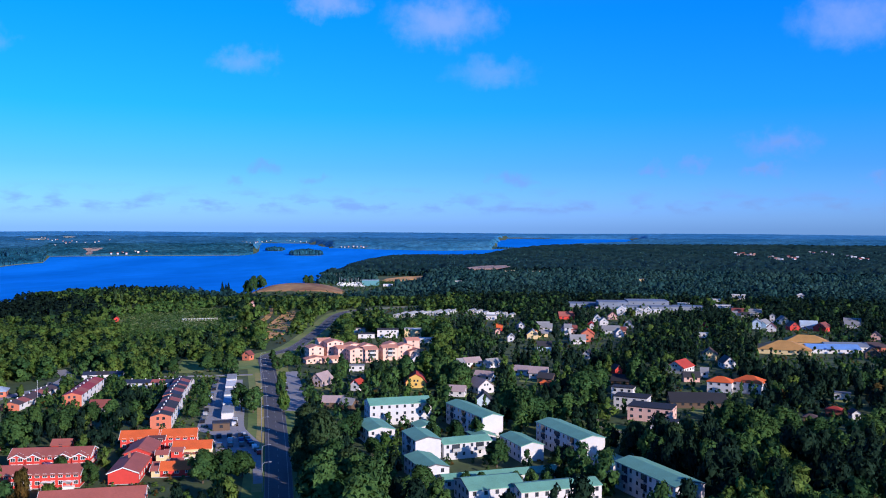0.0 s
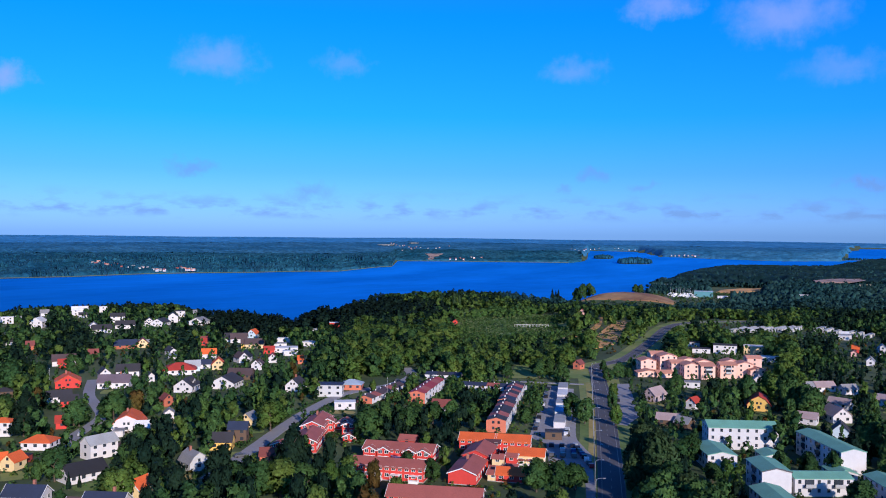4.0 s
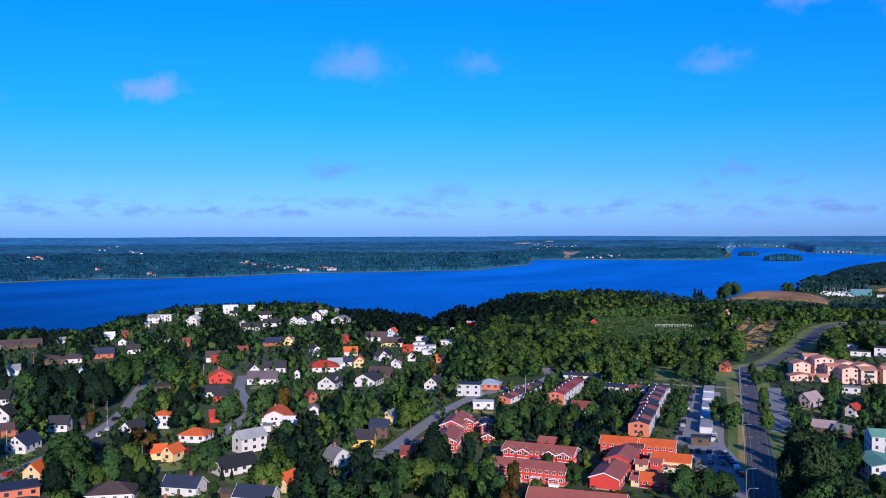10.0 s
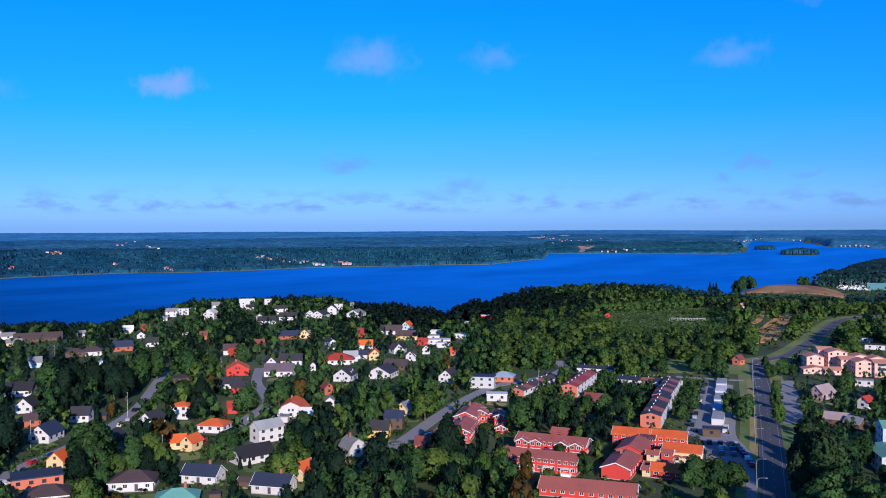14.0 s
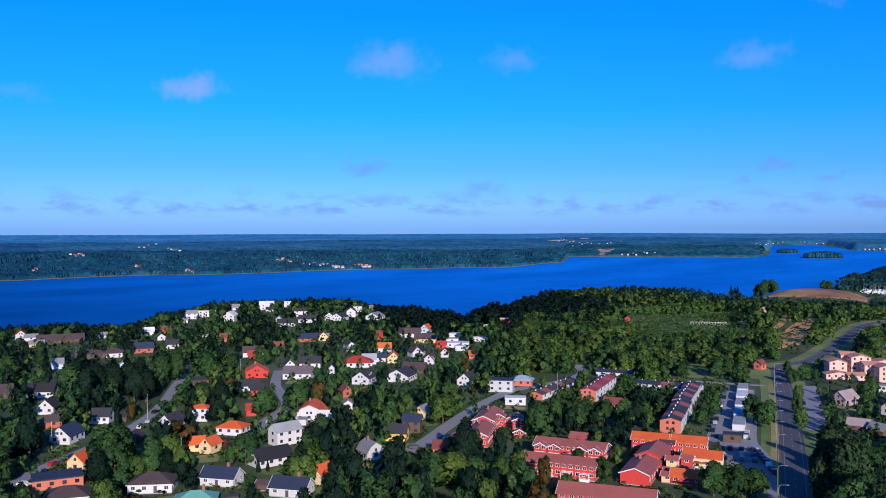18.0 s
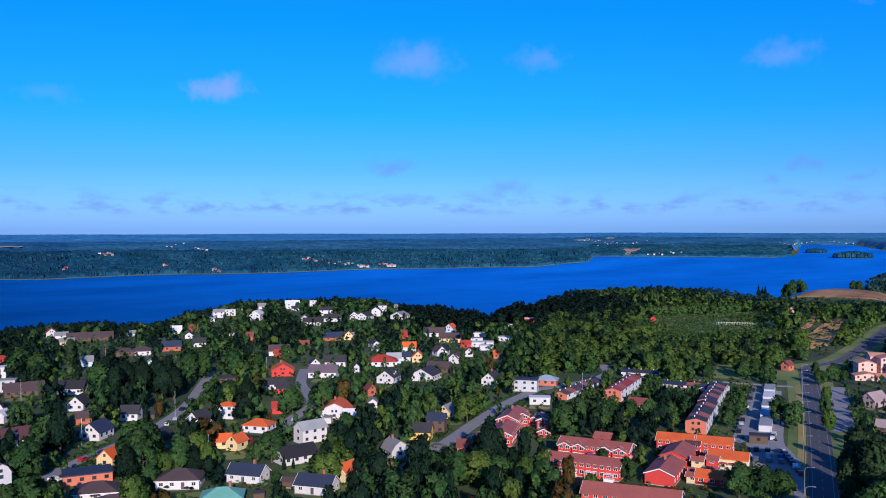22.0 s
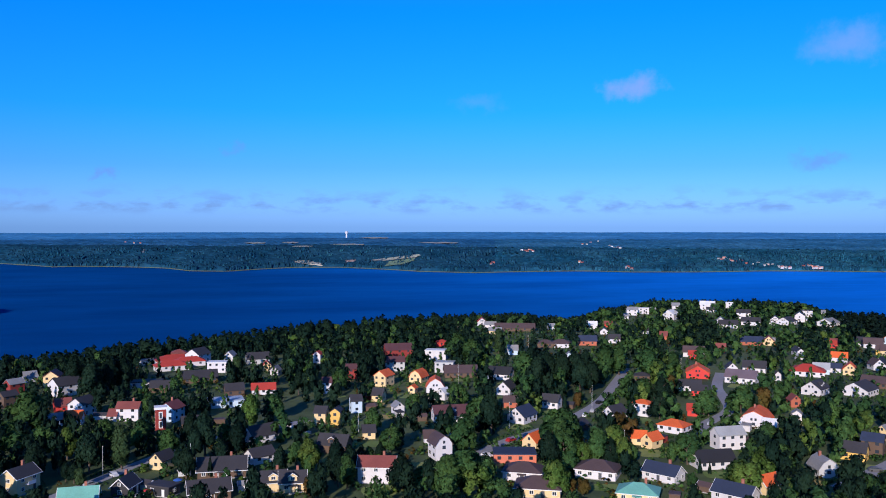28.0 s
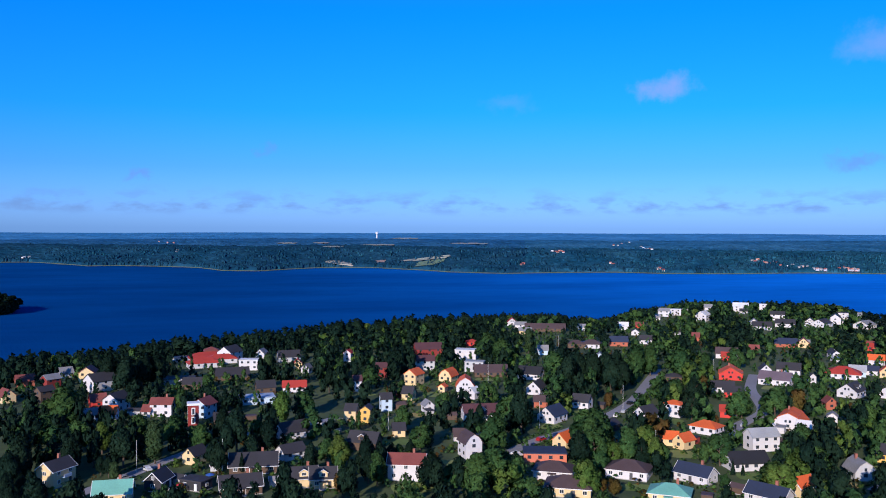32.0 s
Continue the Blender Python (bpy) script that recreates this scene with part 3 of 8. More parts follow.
WORDS = {"s": "pitched", "g": "gabled", "m": "gambrel", "h": "hipped", "f": "flat"}
TINTS = dict(white="white rendered", plaster="white rendered", steelwall="blue-grey sheet-metal", cream="cream rendered", yellow="yellow wooden", red="red wooden", darkred="dark red wooden", brick="red brick", orangebrick="orange brick",
             brown="brown wooden", blackwall="black wooden", greywall="grey rendered", lightblue="pale blue wooden", turquoise="turquoise sheet-metal", mauvewall="mauve rendered", pinkwall="pink rendered", salmon="salmon rendered")
TILES = dict(orange="orange tile", redroof="bright red", redbrown="red-brown tile", maroon="maroon tile", crimson="crimson sheet", maroondark="dark maroon", brownroof="brown tile", dark="dark grey tile", blackroof="black felt",
             blueblack="blue-black sheet", grey="grey", greyroof="pale grey tile", white="white", mauve="mauve tile", mauvedark="dark mauve tile", bluegrey="blue-grey sheet", mint="mint-green sheet",
             copper="green sheet-metal", tan="tan", salmonroof="terracotta tile", red="red", hallroof="blue-grey felt", tarpaulin="blue tarpaulin", blueroof="blue sheet")


def rows_of(floors):
    return max(1, int(floors))


def H(x, y, turn, w, d, floors, kind, wall, roof, stack=0, dormer=0, rise=None, name="house", label="", group="", step=3.1, sides="fblr", tall=2.7, trim=None, over=0.45, balcony=0, win=1.2, base=None, up=0.0, gable="", vents=0):
    """A house: walls, roof, plinth, windows, door, chimney. Front is the -y side, turned by turn degrees."""
    near = math.hypot(x, y) < 290 or group in ("red terraces", "gabled bays", "stair houses", "red annexes")
    z = height(x, y) - 0.15 if base is None else base
    if kind in "gm":
        turn, w, d = turn + 90, d, w
        sides = sides.translate(str.maketrans("fblr", "lrbf"))
    FOOT.append((x, y, turn, w, d))
    root = new(name)
    root.matrix_basis = pose(x, y, z, 0, 0, turn)
    what = "house" if name == "house" else name.replace("_", " ")
    tagged(root, label or f"{TINTS[wall]} {what} with a {TILES[roof]} {WORDS[kind]} roof", "house" if name == "house" else what, group)
    wm, rm = WALL[wall], ROOF[roof]
    h = 0.4 + tall * (int(floors) if floors != 0.5 else 1)
    half = floors != int(floors)
    if half and kind in "sg":
        h += 0.5
    if rise is None:
        rise = {"s": 0.36 if not half else 0.46, "g": 0.36 if not half else 0.46, "m": 0.52, "h": 0.26, "f": 0}[kind] * d
        rise = min(rise, 4.2 if kind == "m" else 3.3)
    if kind == "f":
        prof = [(-d / 2, 0), (d / 2, 0), (d / 2, h), (-d / 2, h)]
    elif kind == "h":
        prof = [(-d / 2, 0), (d / 2, 0), (d / 2, h - 0.02), (-d / 2, h - 0.02)]
    elif kind == "m":
        prof = [(-d / 2, 0), (d / 2, 0), (d / 2, h - 0.1), (d * 0.31, h + rise * 0.62 - 0.24), (0, h + rise - 0.24), (-d * 0.31, h + rise * 0.62 - 0.24), (-d / 2, h - 0.1)]
    else:
        prof = [(-d / 2, 0), (d / 2, 0), (d / 2, h - 0.1), (0, h + rise - 0.2), (-d / 2, h - 0.1)]
    part("wall", extrude("wall", prof, -w / 2, w / 2, wm), root)
    if kind == "f":
        part("roof", box_mesh(w + 2 * over * 0.5, d + over, 0.35, rm, "roof"), root, pose(0, 0, h + 0.003))
    elif kind == "h":
        part("roof", hip_mesh(w, d, h, rise, over, rm), root)
    else:
        ring, top = roof_profile(kind, d, h, rise, over, 0.2)
        part("roof", extrude("roof", ring, -w / 2 - over, w / 2 + over, rm), root)
        if near:
            board = top + [(a, b - 0.32) for a, b in reversed(top)]
            bm = extrude("bargeboard", board, -0.05, 0.05, trim or WHITE_TRIM)
            for s in (-1, 1):
                part("bargeboard", bm, root, pose(s * (w / 2 + over + 0.04), 0, 0.01))
    if near and name == "house" and kind in "sgh":
        slope = 0.0 if kind == "h" else rise / (d / 2) * over
        for q in (-1, 1):
            part("gutter", box_mesh(w + 2 * over, 0.16, 0.18, trim or WHITE_TRIM, "gutter"), root, pose(0, q * (d / 2 + over + 0.05), h - slope - 0.2))
        if rows_of(floors) > 1 and int(abs(x) * 3 + abs(y)) % 3 == 0:
            deck = part("balcony", box_mesh(3.0, 1.4, 0.15, WHITE_TRIM, "balcony"), root, pose(0, -d / 2 - 0.72, 0.4 + tall))
            part("railing", box_mesh(3.0, 0.07, 0.9, WHITE_TRIM, "railing"), deck, pose(0, -0.66, 0.15))
    if near:
        part("plinth", box_mesh(w + 0.08, d + 0.08, 0.4, CONCRETE, "plinth"), root, pose(0, 0, 0.0))
    rows = rows_of(floors)
    ww = win if win != 1.2 else 1.35
    far = math.hypot(x, y)
    hidden = max("fblr", key=lambda q: math.cos(radians(turn + {"f": 180, "b": 0, "l": 90, "r": -90}[q] - bearing(x, y))))
    for s in sides:
        if far > 330 and math.cos(radians(turn + {"f": 180, "b": 0, "l": 90, "r": -90}[s] - bearing(x, y))) > 0.3:
            continue
        if far > 290 and s == hidden or far > 520 and s in "lr" and s != ("l" if math.sin(radians(turn - bearing(x, y))) > 0 else "r"):
            continue
        span, off, ang = {"f": (w, d / 2, 0), "b": (w, d / 2, 180), "l": (d, w / 2, -90), "r": (d, w / 2, 90)}[s]
        n = max(1, int((span - 0.6) / (step if far < 520 else step * 1.5)))
        turn_m = pose(0, 0, 0, 0, 0, ang)
        for r in range(rows):
            for i in range(n):
                u = (i + 0.5) * span / n - span / 2
                if s == "f" and r == 0 and i == n // 2 and near and name == "house" and n > 1:
                    part("door", box_mesh(1.0, 0.1, 2.1, DARK_TRIM if wall in ("white", "cream") else WHITE_TRIM, "door"), root, turn_m @ pose(u, -off - 0.03, 0.4))
                else:
                    window(root, turn_m @ pose(u, -off - 0.004, 0.4 + r * tall + 0.95), ww, 1.25, near, trim)
        if s in "lr" and kind in "sgm" and (half or kind == "m") and rise > 1.8:
            for u in ((-0.8, 0.8) if span > 7 else (0,)):
                window(root, turn_m @ pose(u, -off - 0.004, h + 0.15), 0.95, 1.1, near, trim)
    if near and name == "house" and (int(x * 7 + y * 13) % 5) < 2 and w > 7:
        p = part("porch", box_mesh(2.4, 1.5, 0.35, CONCRETE, "porch"), root, pose(0, -d / 2 - 0.76, 0.05), "small entrance porch")
        part("porch_roof", box_mesh(2.7, 1.7, 0.16, rm, "porch_roof"), p, pose(0, 0, 2.55))
        for q in (-1.1, 1.1):
            part("post", box_mesh(0.13, 0.13, 2.2, WHITE_TRIM, "post"), p, pose(q, -0.6, 0.35))
    if stack or (near and kind in "sgm" and d > 5.5 and not vents and name in ("house", "red_gable_house")):
        part("chimney", box_mesh(0.75, 0.75, 1.7, BRICK_STACK, "chimney"), root, pose(w * 0.18, d * 0.08, h + (rise * 0.82 if kind != "f" else 0)))
    if gable:
        part("gable_wall", extrude("gable_wall", prof, -0.12, 0.0, WALL[gable]), root, pose(-w / 2 - 0.003, 0, 0), "brick gable wall")
        for u, zz in ((-1.1, 0), (1.1, 0), (-1.1, tall), (1.1, tall))[:2 * rows]:
            window(root, pose(0, 0, 0, 0, 0, -90) @ pose(u, -w / 2 - 0.13, 1.35 + zz), 1.1, 1.2, near)
    for k in range(vents):
        part("roof_vent", box_mesh(0.4, 0.4, 0.7, WHITE_TRIM, "roof_vent"), root, pose((k + 0.5) * w / vents - w / 2, 0.9, h + rise * 0.7))
    if dormer and kind in "sg":
        dw, dd, dh = 2.6, 2.6, 1.5
        zz = h + 0.15
        dm = part("dormer", extrude("dormer", [(-dw / 2, 0), (dw / 2, 0), (dw / 2, dh), (0, dh + 0.8), (-dw / 2, dh)], -dd / 2, dd / 2, wm), root, pose(0, -d * 0.25, zz, 0, 0, 90))
        dp = [(-dw / 2 - 0.3, dh - 0.1), (0, dh + 1.0), (dw / 2 + 0.3, dh - 0.1), (dw / 2 + 0.3, dh - 0.25), (0, dh + 0.82), (-dw / 2 - 0.3, dh - 0.25)]
        part("dormer_roof", extrude("dormer_roof", dp, -dd / 2 - 0.2, dd / 2, rm), dm)
        part("dormer_board", extrude("dormer_board", dp, -dd / 2 - 0.32, -dd / 2 - 0.21, WHITE_TRIM), dm)
        window(root, pose(0, -d * 0.25 - dd / 2 - 0.01, zz + 0.25), 1.4, 1.1, near)
    for k in range(balcony):
        u = (k + 0.5) * w / balcony - w / 2
        for r in range(1, rows):
            bz = 0.4 + r * tall
            b = part("balcony", box_mesh(3.2, 1.4, 0.16, CONCRETE, "balcony"), root, pose(u, -d / 2 - 0.7, bz))
            part("railing", box_mesh(3.2, 0.08, 0.95, STEEL, "railing"), b, pose(0, -0.64, 0.16))
            # a flat dark panel imitates the shade inside a recessed balcony
            part("balcony_door", box_mesh(2.9, 0.08, 2.1, GLASS, "balcony_door"), b, pose(0, 0.68, 0.17), "dark panel standing in for the shade of a recessed balcony")
    return root



# ---- the villas ----
H(-509, -87, 119, 7.2, 6.0, 1.5, 's', 'white', 'grey')
H(-668, -108, 109, 5.2, 6.0, 1.5, 's', 'cream', 'red')
H(-455, -85, 42, 5.5, 7.4, 2, 'g', 'darkred', 'grey')
H(-422, -82, 42, 5.1, 6.9, 2, 'g', 'brown', 'dark')
H(-473, -70, 83, 7.4, 9.2, 2, 'g', 'cream', 'redbrown')
H(-446, -61, 39, 9.4, 12.7, 2, 'g', 'white', 'dark')
H(-394, -48, 61, 7.5, 9.3, 2, 'g', 'white', 'dark')
H(-404, -57, 107, 6.6, 6.0, 1.5, 's', 'red', 'redbrown')
H(-375, -49, 82, 6.5, 6.0, 1.5, 's', 'white', 'orange')
H(-377, -56, 103, 6.8, 6.0, 1, 's', 'lightblue', 'grey')
H(-379, -28, 75, 9.1, 6.0, 2, 's', 'white', 'redbrown', stack=1)
H(-379, -34, 76, 3.5, 6.0, 1, 's', 'white', 'redbrown')
H(-373, -11, 61, 7.1, 8.9, 2, 'g', 'lightblue', 'redbrown', stack=1)
H(-538, -10, 97, 25, 13, 1.5, 'h', 'white', 'redroof', rise=2.6)
H(-522, -3, 97, 17, 9, 1, 'h', 'white', 'redroof')
H(-508, -13, 101, 18, 9.5, 1, 'h', 'white', 'redroof')
H(-556, -9, 90, 9, 8.0, 2, 'h', 'brick', 'redbrown')
H(-561, -27, 98, 13, 8, 1, 'f', 'white', 'grey')
H(-533, 2, 54, 9.7, 12.1, 2, 'g', 'white', 'dark')
H(-493, 12, 78, 10.4, 6.7, 2, 'f', 'white', 'white')
H(-535, 21, 67, 5.6, 7.1, 1.5, 'g', 'white', 'grey')
H(-519, 36, 95, 13.0, 8.0, 1.5, 's', 'greywall', 'dark')
H(-491, 39, 85, 4.8, 5.9, 1.5, 'g', 'cream', 'redroof')
H(-472, 42, 64, 4.5, 5.6, 1.5, 'g', 'white', 'grey')
H(-456, -24, 82, 14.4, 9.3, 1, 'f', 'white', 'dark')
H(-441, -16, 81, 11.7, 7.3, 1, 's', 'brown', 'dark')
H(-464, 2, 94, 17.0, 10.5, 1, 's', 'brown', 'dark')
H(-421, 31, 85, 11.2, 6.9, 1, 's', 'white', 'redroof')
H(-397, 12, 93, 15.2, 9.9, 1, 'f', 'lightblue', 'bluegrey')
H(-420, 17, 97, 8.7, 6.0, 1.5, 's', 'brown', 'dark')
H(-283, -54, 54, 6.7, 9.1, 2, 'g', 'cream', 'dark')
H(-261, -35, 88, 10.4, 6.5, 1.5, 's', 'cream', 'mint', stack=1)
H(-299, -13, 53, 5.1, 6.9, 1.5, 'g', 'cream', 'dark')
H(-271, -23, 66, 5.6, 7.5, 1.5, 'g', 'blackwall', 'dark')
H(-284, 6, 85, 15.2, 9.4, 1, 's', 'brown', 'dark')
H(-261, 1, 94, 12.2, 7.6, 1, 's', 'brown', 'dark')
H(-268, -12, 51, 8.2, 5.3, 1, 'f', 'blackwall', 'dark')
H(-297, 19, 27, 6.3, 8.6, 1, 'g', 'white', 'dark')
H(-328, 22, 27, 8.8, 11.9, 1, 'g', 'white', 'dark')
H(-263, 20, 90, 8.3, 6.0, 1.5, 's', 'cream', 'dark', dormer=1)
H(-356, -2, 94, 9.8, 6.1, 1, 's', 'brown', 'dark')
H(-471, -100, 111, 8.4, 6.0, 1.5, 's', 'brick', 'redbrown')
H(-426, -99, 122, 6.1, 7.6, 1.5, 'g', 'cream', 'redbrown')
H(-511, 71, 62, 4.6, 5.8, 2, 'g', 'white', 'redroof')
H(-519, 122, 88, 16.6, 10.3, 2, 's', 'darkred', 'maroondark')
H(-470, 108, 82, 11.1, 6.9, 2, 's', 'greywall', 'maroondark')
H(-452, 80, 79, 5.6, 6.0, 2, 's', 'darkred', 'maroondark')
H(-415, 61, 81, 4.3, 6.0, 2, 's', 'white', 'maroondark')
H(-426, 92, 47, 7.1, 8.9, 2, 'g', 'cream', 'orange')
H(-388, 81, 58, 5.0, 6.0, 1.5, 's', 'cream', 'dark')
H(-432, 112, 50, 7.0, 8.8, 1.5, 'm', 'cream', 'orange')
H(-505, 143, 64, 13.0, 8.5, 2, 'f', 'white', 'white')
H(-457, 134, 63, 10.5, 6.8, 2, 'f', 'greywall', 'greyroof')
H(-404, 113, 74, 8.7, 10.8, 1.5, 'm', 'white', 'orange')
H(-383, 111, 43, 4.5, 5.6, 1.5, 'g', 'white', 'white')
H(-402, 101, 55, 3.5, 4.0, 1, 'g', 'cream', 'orange')
H(-564, 164, 73, 7.5, 5.7, 1, 'h', 'red', 'redroof')
H(-835, 227, 75, 16.0, 12.0, 1.5, 'h', 'brick', 'redbrown')
H(-858, 265, 88, 11.1, 12.7, 1.5, 'g', 'white', 'dark')
H(-695, 239, 71, 8.2, 10.2, 1.5, 'g', 'white', 'redroof')
H(-641, 248, 69, 31.8, 11.0, 1, 's', 'brown', 'brownroof')
H(-540, 231, 67, 11.3, 8.5, 1, 'h', 'brown', 'brownroof')
H(-537, 241, 66, 13.6, 10.2, 1.5, 'h', 'white', 'brownroof')
H(-347, 48, 66, 4.7, 6.0, 2, 's', 'cream', 'dark')
H(-346, 54, 65, 4.4, 5.5, 2, 'g', 'yellow', 'dark')
H(-367, 66, 89, 4.7, 6.0, 2, 's', 'lightblue', 'dark')
H(-339, 101, 85, 15.1, 9.3, 1.5, 's', 'white', 'maroondark', dormer=1)
H(-359, 83, 96, 4.2, 5.3, 1.5, 'g', 'white', 'grey')
H(-320, 62, 83, 4.6, 6.0, 1, 's', 'cream', 'dark')
H(-303, 46, 58, 10.8, 6.7, 1.5, 's', 'brown', 'dark', dormer=1)
H(-261, 26, 83, 7.9, 6.0, 1.5, 's', 'cream', 'dark', dormer=1)
H(-305, 82, 79, 4.0, 6.0, 1, 's', 'white', 'brownroof')
H(-284, 80, 95, 6.1, 7.7, 2, 'm', 'white', 'brownroof')
H(-263, 53, 70, 11.6, 7.2, 2, 's', 'white', 'redbrown', stack=1)
H(-274, 104, 72, 14.5, 9.4, 1.5, 'f', 'orangebrick', 'blueblack')
H(-287, 117, 37, 5.8, 7.9, 1.5, 'g', 'cream', 'orange')
H(-253, 99, 60, 12.2, 9.2, 1, 'h', 'white', 'brownroof')
H(-236, 97, 62, 13.6, 10.2, 1, 'h', 'cream', 'brownroof')
H(-329, 129, 38, 8.0, 10.8, 1.5, 'g', 'white', 'blueblack')
H(-351, 152, 46, 7.8, 6.0, 1.5, 's', 'white', 'dark')
H(-427, 156, 49, 12.7, 7.9, 1.5, 's', 'white', 'blackroof')
H(-387, 144, 49, 7.0, 8.8, 1.5, 'g', 'white', 'dark')
H(-358, 135, 69, 6.0, 6.0, 1, 's', 'brick', 'brownroof')
H(-441, 138, 77, 17.7, 10.9, 1, 's', 'brown', 'brownroof')
H(-813, 167, 78, 10.6, 6.5, 1, 's', 'white', 'grey')
H(-641, 316, 64, 8.4, 6.0, 1.5, 's', 'white', 'white')
H(-543, 264, 69, 12.3, 7.6, 1.5, 's', 'brick', 'blueblack')
H(-549, 288, 62, 8.3, 6.0, 1.5, 's', 'white', 'dark')
H(-649, 335, 63, 6.3, 6.0, 1, 's', 'red', 'redbrown')
H(-691, 420, 39, 10.6, 13.2, 2, 'g', 'white', 'white')
H(-733, 404, 66, 10.6, 6.6, 2, 's', 'white', 'grey')
H(-741, 421, 60, 10.2, 6.6, 2, 'f', 'white', 'white')
H(-759, 504, 56, 14.5, 9.0, 2, 's', 'white', 'white')
H(-679, 489, 54, 12.3, 7.6, 2, 's', 'white', 'dark')
H(-618, 430, 60, 14.8, 9.2, 1.5, 's', 'white', 'dark')
H(-631, 462, 49, 15.4, 9.5, 1.5, 's', 'white', 'dark')
H(-624, 493, 27, 11.8, 14.0, 1.5, 'g', 'white', 'dark')
H(-640, 519, 51, 9.3, 11.6, 2, 'g', 'white', 'dark')
H(-672, 554, 50, 8.7, 5.7, 2, 'f', 'white', 'dark')
H(-604, 519, 24, 13.2, 14.0, 1.5, 'g', 'white', 'grey')
H(-781, 695, 48, 10.4, 6.8, 2, 'f', 'white', 'grey')
H(-637, 491, 52, 8.0, 10.0, 1.5, 'g', 'white', 'dark')
H(-642, 439, 56, 7.8, 9.7, 1.5, 'g', 'white', 'grey')
H(-472, 303, 57, 12.8, 7.9, 1.5, 's', 'white', 'brownroof')
H(-464, 298, 57, 6.3, 6.0, 1, 's', 'red', 'redroof')
H(-484, 331, 55, 5.9, 6.0, 1.5, 's', 'brick', 'redbrown')
H(-403, 261, 57, 11.9, 14.0, 1.5, 'g', 'red', 'orange', stack=1)
H(-401, 226, 60, 7.8, 5.8, 1, 'h', 'brown', 'dark')
H(-370, 235, 62, 10.5, 6.5, 1, 's', 'white', 'dark')
H(-357, 232, 57, 7.2, 6.0, 1, 's', 'red', 'dark')
H(-558, 333, 59, 5.2, 6.0, 1.5, 's', 'brick', 'redbrown')
H(-381, 273, 42, 15.3, 9.5, 1.5, 's', 'white', 'mauvedark', stack=1)
H(-407, 300, 48, 12.0, 7.4, 1.5, 's', 'white', 'dark')
H(-410, 287, 65, 5.6, 7.0, 1.5, 'g', 'white', 'dark')
H(-513, 376, 54, 14.5, 9.0, 1, 's', 'brick', 'blueblack')
H(-509, 387, 53, 7.3, 9.1, 1.5, 'g', 'cream', 'redbrown')
H(-460, 371, 71, 4.9, 6.2, 1.5, 'g', 'white', 'dark')
H(-493, 429, 49, 5.5, 6.0, 1, 's', 'brick', 'redbrown')
H(-391, 322, 50, 17.6, 13.2, 1, 'h', 'white', 'redroof')
H(-393, 333, 50, 8.3, 6.0, 1.5, 's', 'lightblue', 'greyroof')
H(-396, 344, 49, 8.1, 6.0, 1, 's', 'white', 'blueblack')
H(-344, 288, 30, 9.3, 11.6, 1.5, 'g', 'white', 'dark', dormer=1)
H(-427, 375, 49, 8.8, 6.0, 1.5, 's', 'white', 'orange')
H(-387, 347, 48, 7.3, 9.2, 1.5, 'g', 'cream', 'orange')
H(-397, 374, 72, 6.4, 8.0, 1.5, 'g', 'white', 'brownroof')
H(-484, 451, 42, 16.4, 10.2, 1, 's', 'white', 'dark')
H(-447, 426, 46, 7.2, 6.0, 1.5, 's', 'yellow', 'brownroof')
H(-336, 307, 27, 12.5, 14.0, 1.5, 'g', 'white', 'dark')
H(-350, 330, 32, 12.9, 8.0, 1, 's', 'brown', 'brownroof')
H(-322, 258, 71, 4.7, 5.9, 1.5, 'g', 'brick', 'redbrown')
H(-382, 295, 72, 3.6, 4.5, 1.5, 'g', 'white', 'dark')
H(-325, 183, 38, 6.9, 5.2, 2, 'h', 'white', 'orange')
H(-295, 180, 33, 10.6, 7.9, 1, 'h', 'white', 'orange')
H(-320, 167, 27, 6.8, 9.1, 1.5, 'g', 'white', 'dark')
H(-308, 145, 34, 4.7, 6.3, 1, 'g', 'blackwall', 'dark')
H(-276, 159, 25, 4.9, 6.7, 1.5, 'g', 'cream', 'orange')
H(-282, 157, 60, 5.3, 6.0, 1, 's', 'cream', 'orange')
H(-295, 218, 45, 11.5, 14.0, 1.5, 'm', 'white', 'orange', stack=1)
H(-285, 217, 43, 5.2, 6.0, 1, 's', 'white', 'white')
H(-267, 185, 87, 10.6, 6.6, 2, 's', 'white', 'greyroof')
H(-247, 165, 84, 13.0, 8.1, 1, 's', 'white', 'blackroof')
H(-248, 123, 51, 13.1, 9.8, 1, 'h', 'white', 'brownroof')
H(-238, 141, 31, 11.4, 7.1, 1, 's', 'white', 'blueblack')
H(-222, 123, 55, 11.7, 8.8, 1, 'h', 'cream', 'mint', stack=1)
H(-213, 150, 30, 11.6, 7.2, 1, 's', 'white', 'blueblack')
H(-217, 164, 15, 5.4, 7.3, 1.5, 'g', 'cream', 'orange')
H(-319, 204, 57, 4.7, 6.0, 1, 's', 'red', 'redroof')
H(-299, 241, 51, 3.9, 4.9, 1, 'g', 'white', 'grey')
H(-261, 251, 21, 5.2, 7.0, 1.5, 'g', 'cream', 'grey')
H(-244, 229, 37, 6.9, 6.0, 2, 's', 'brown', 'blueblack')
H(-241, 218, 36, 8.2, 6.0, 1.5, 's', 'yellow', 'dark')
H(-228, 194, 75, 6.6, 8.2, 1.5, 'm', 'greywall', 'grey', stack=1)
H(-301, 321, 23, 7.8, 9.8, 1.5, 'g', 'white', 'dark', stack=1)
H(-278, 321, 33, 12.2, 7.9, 2, 'f', 'greywall', 'blueblack')
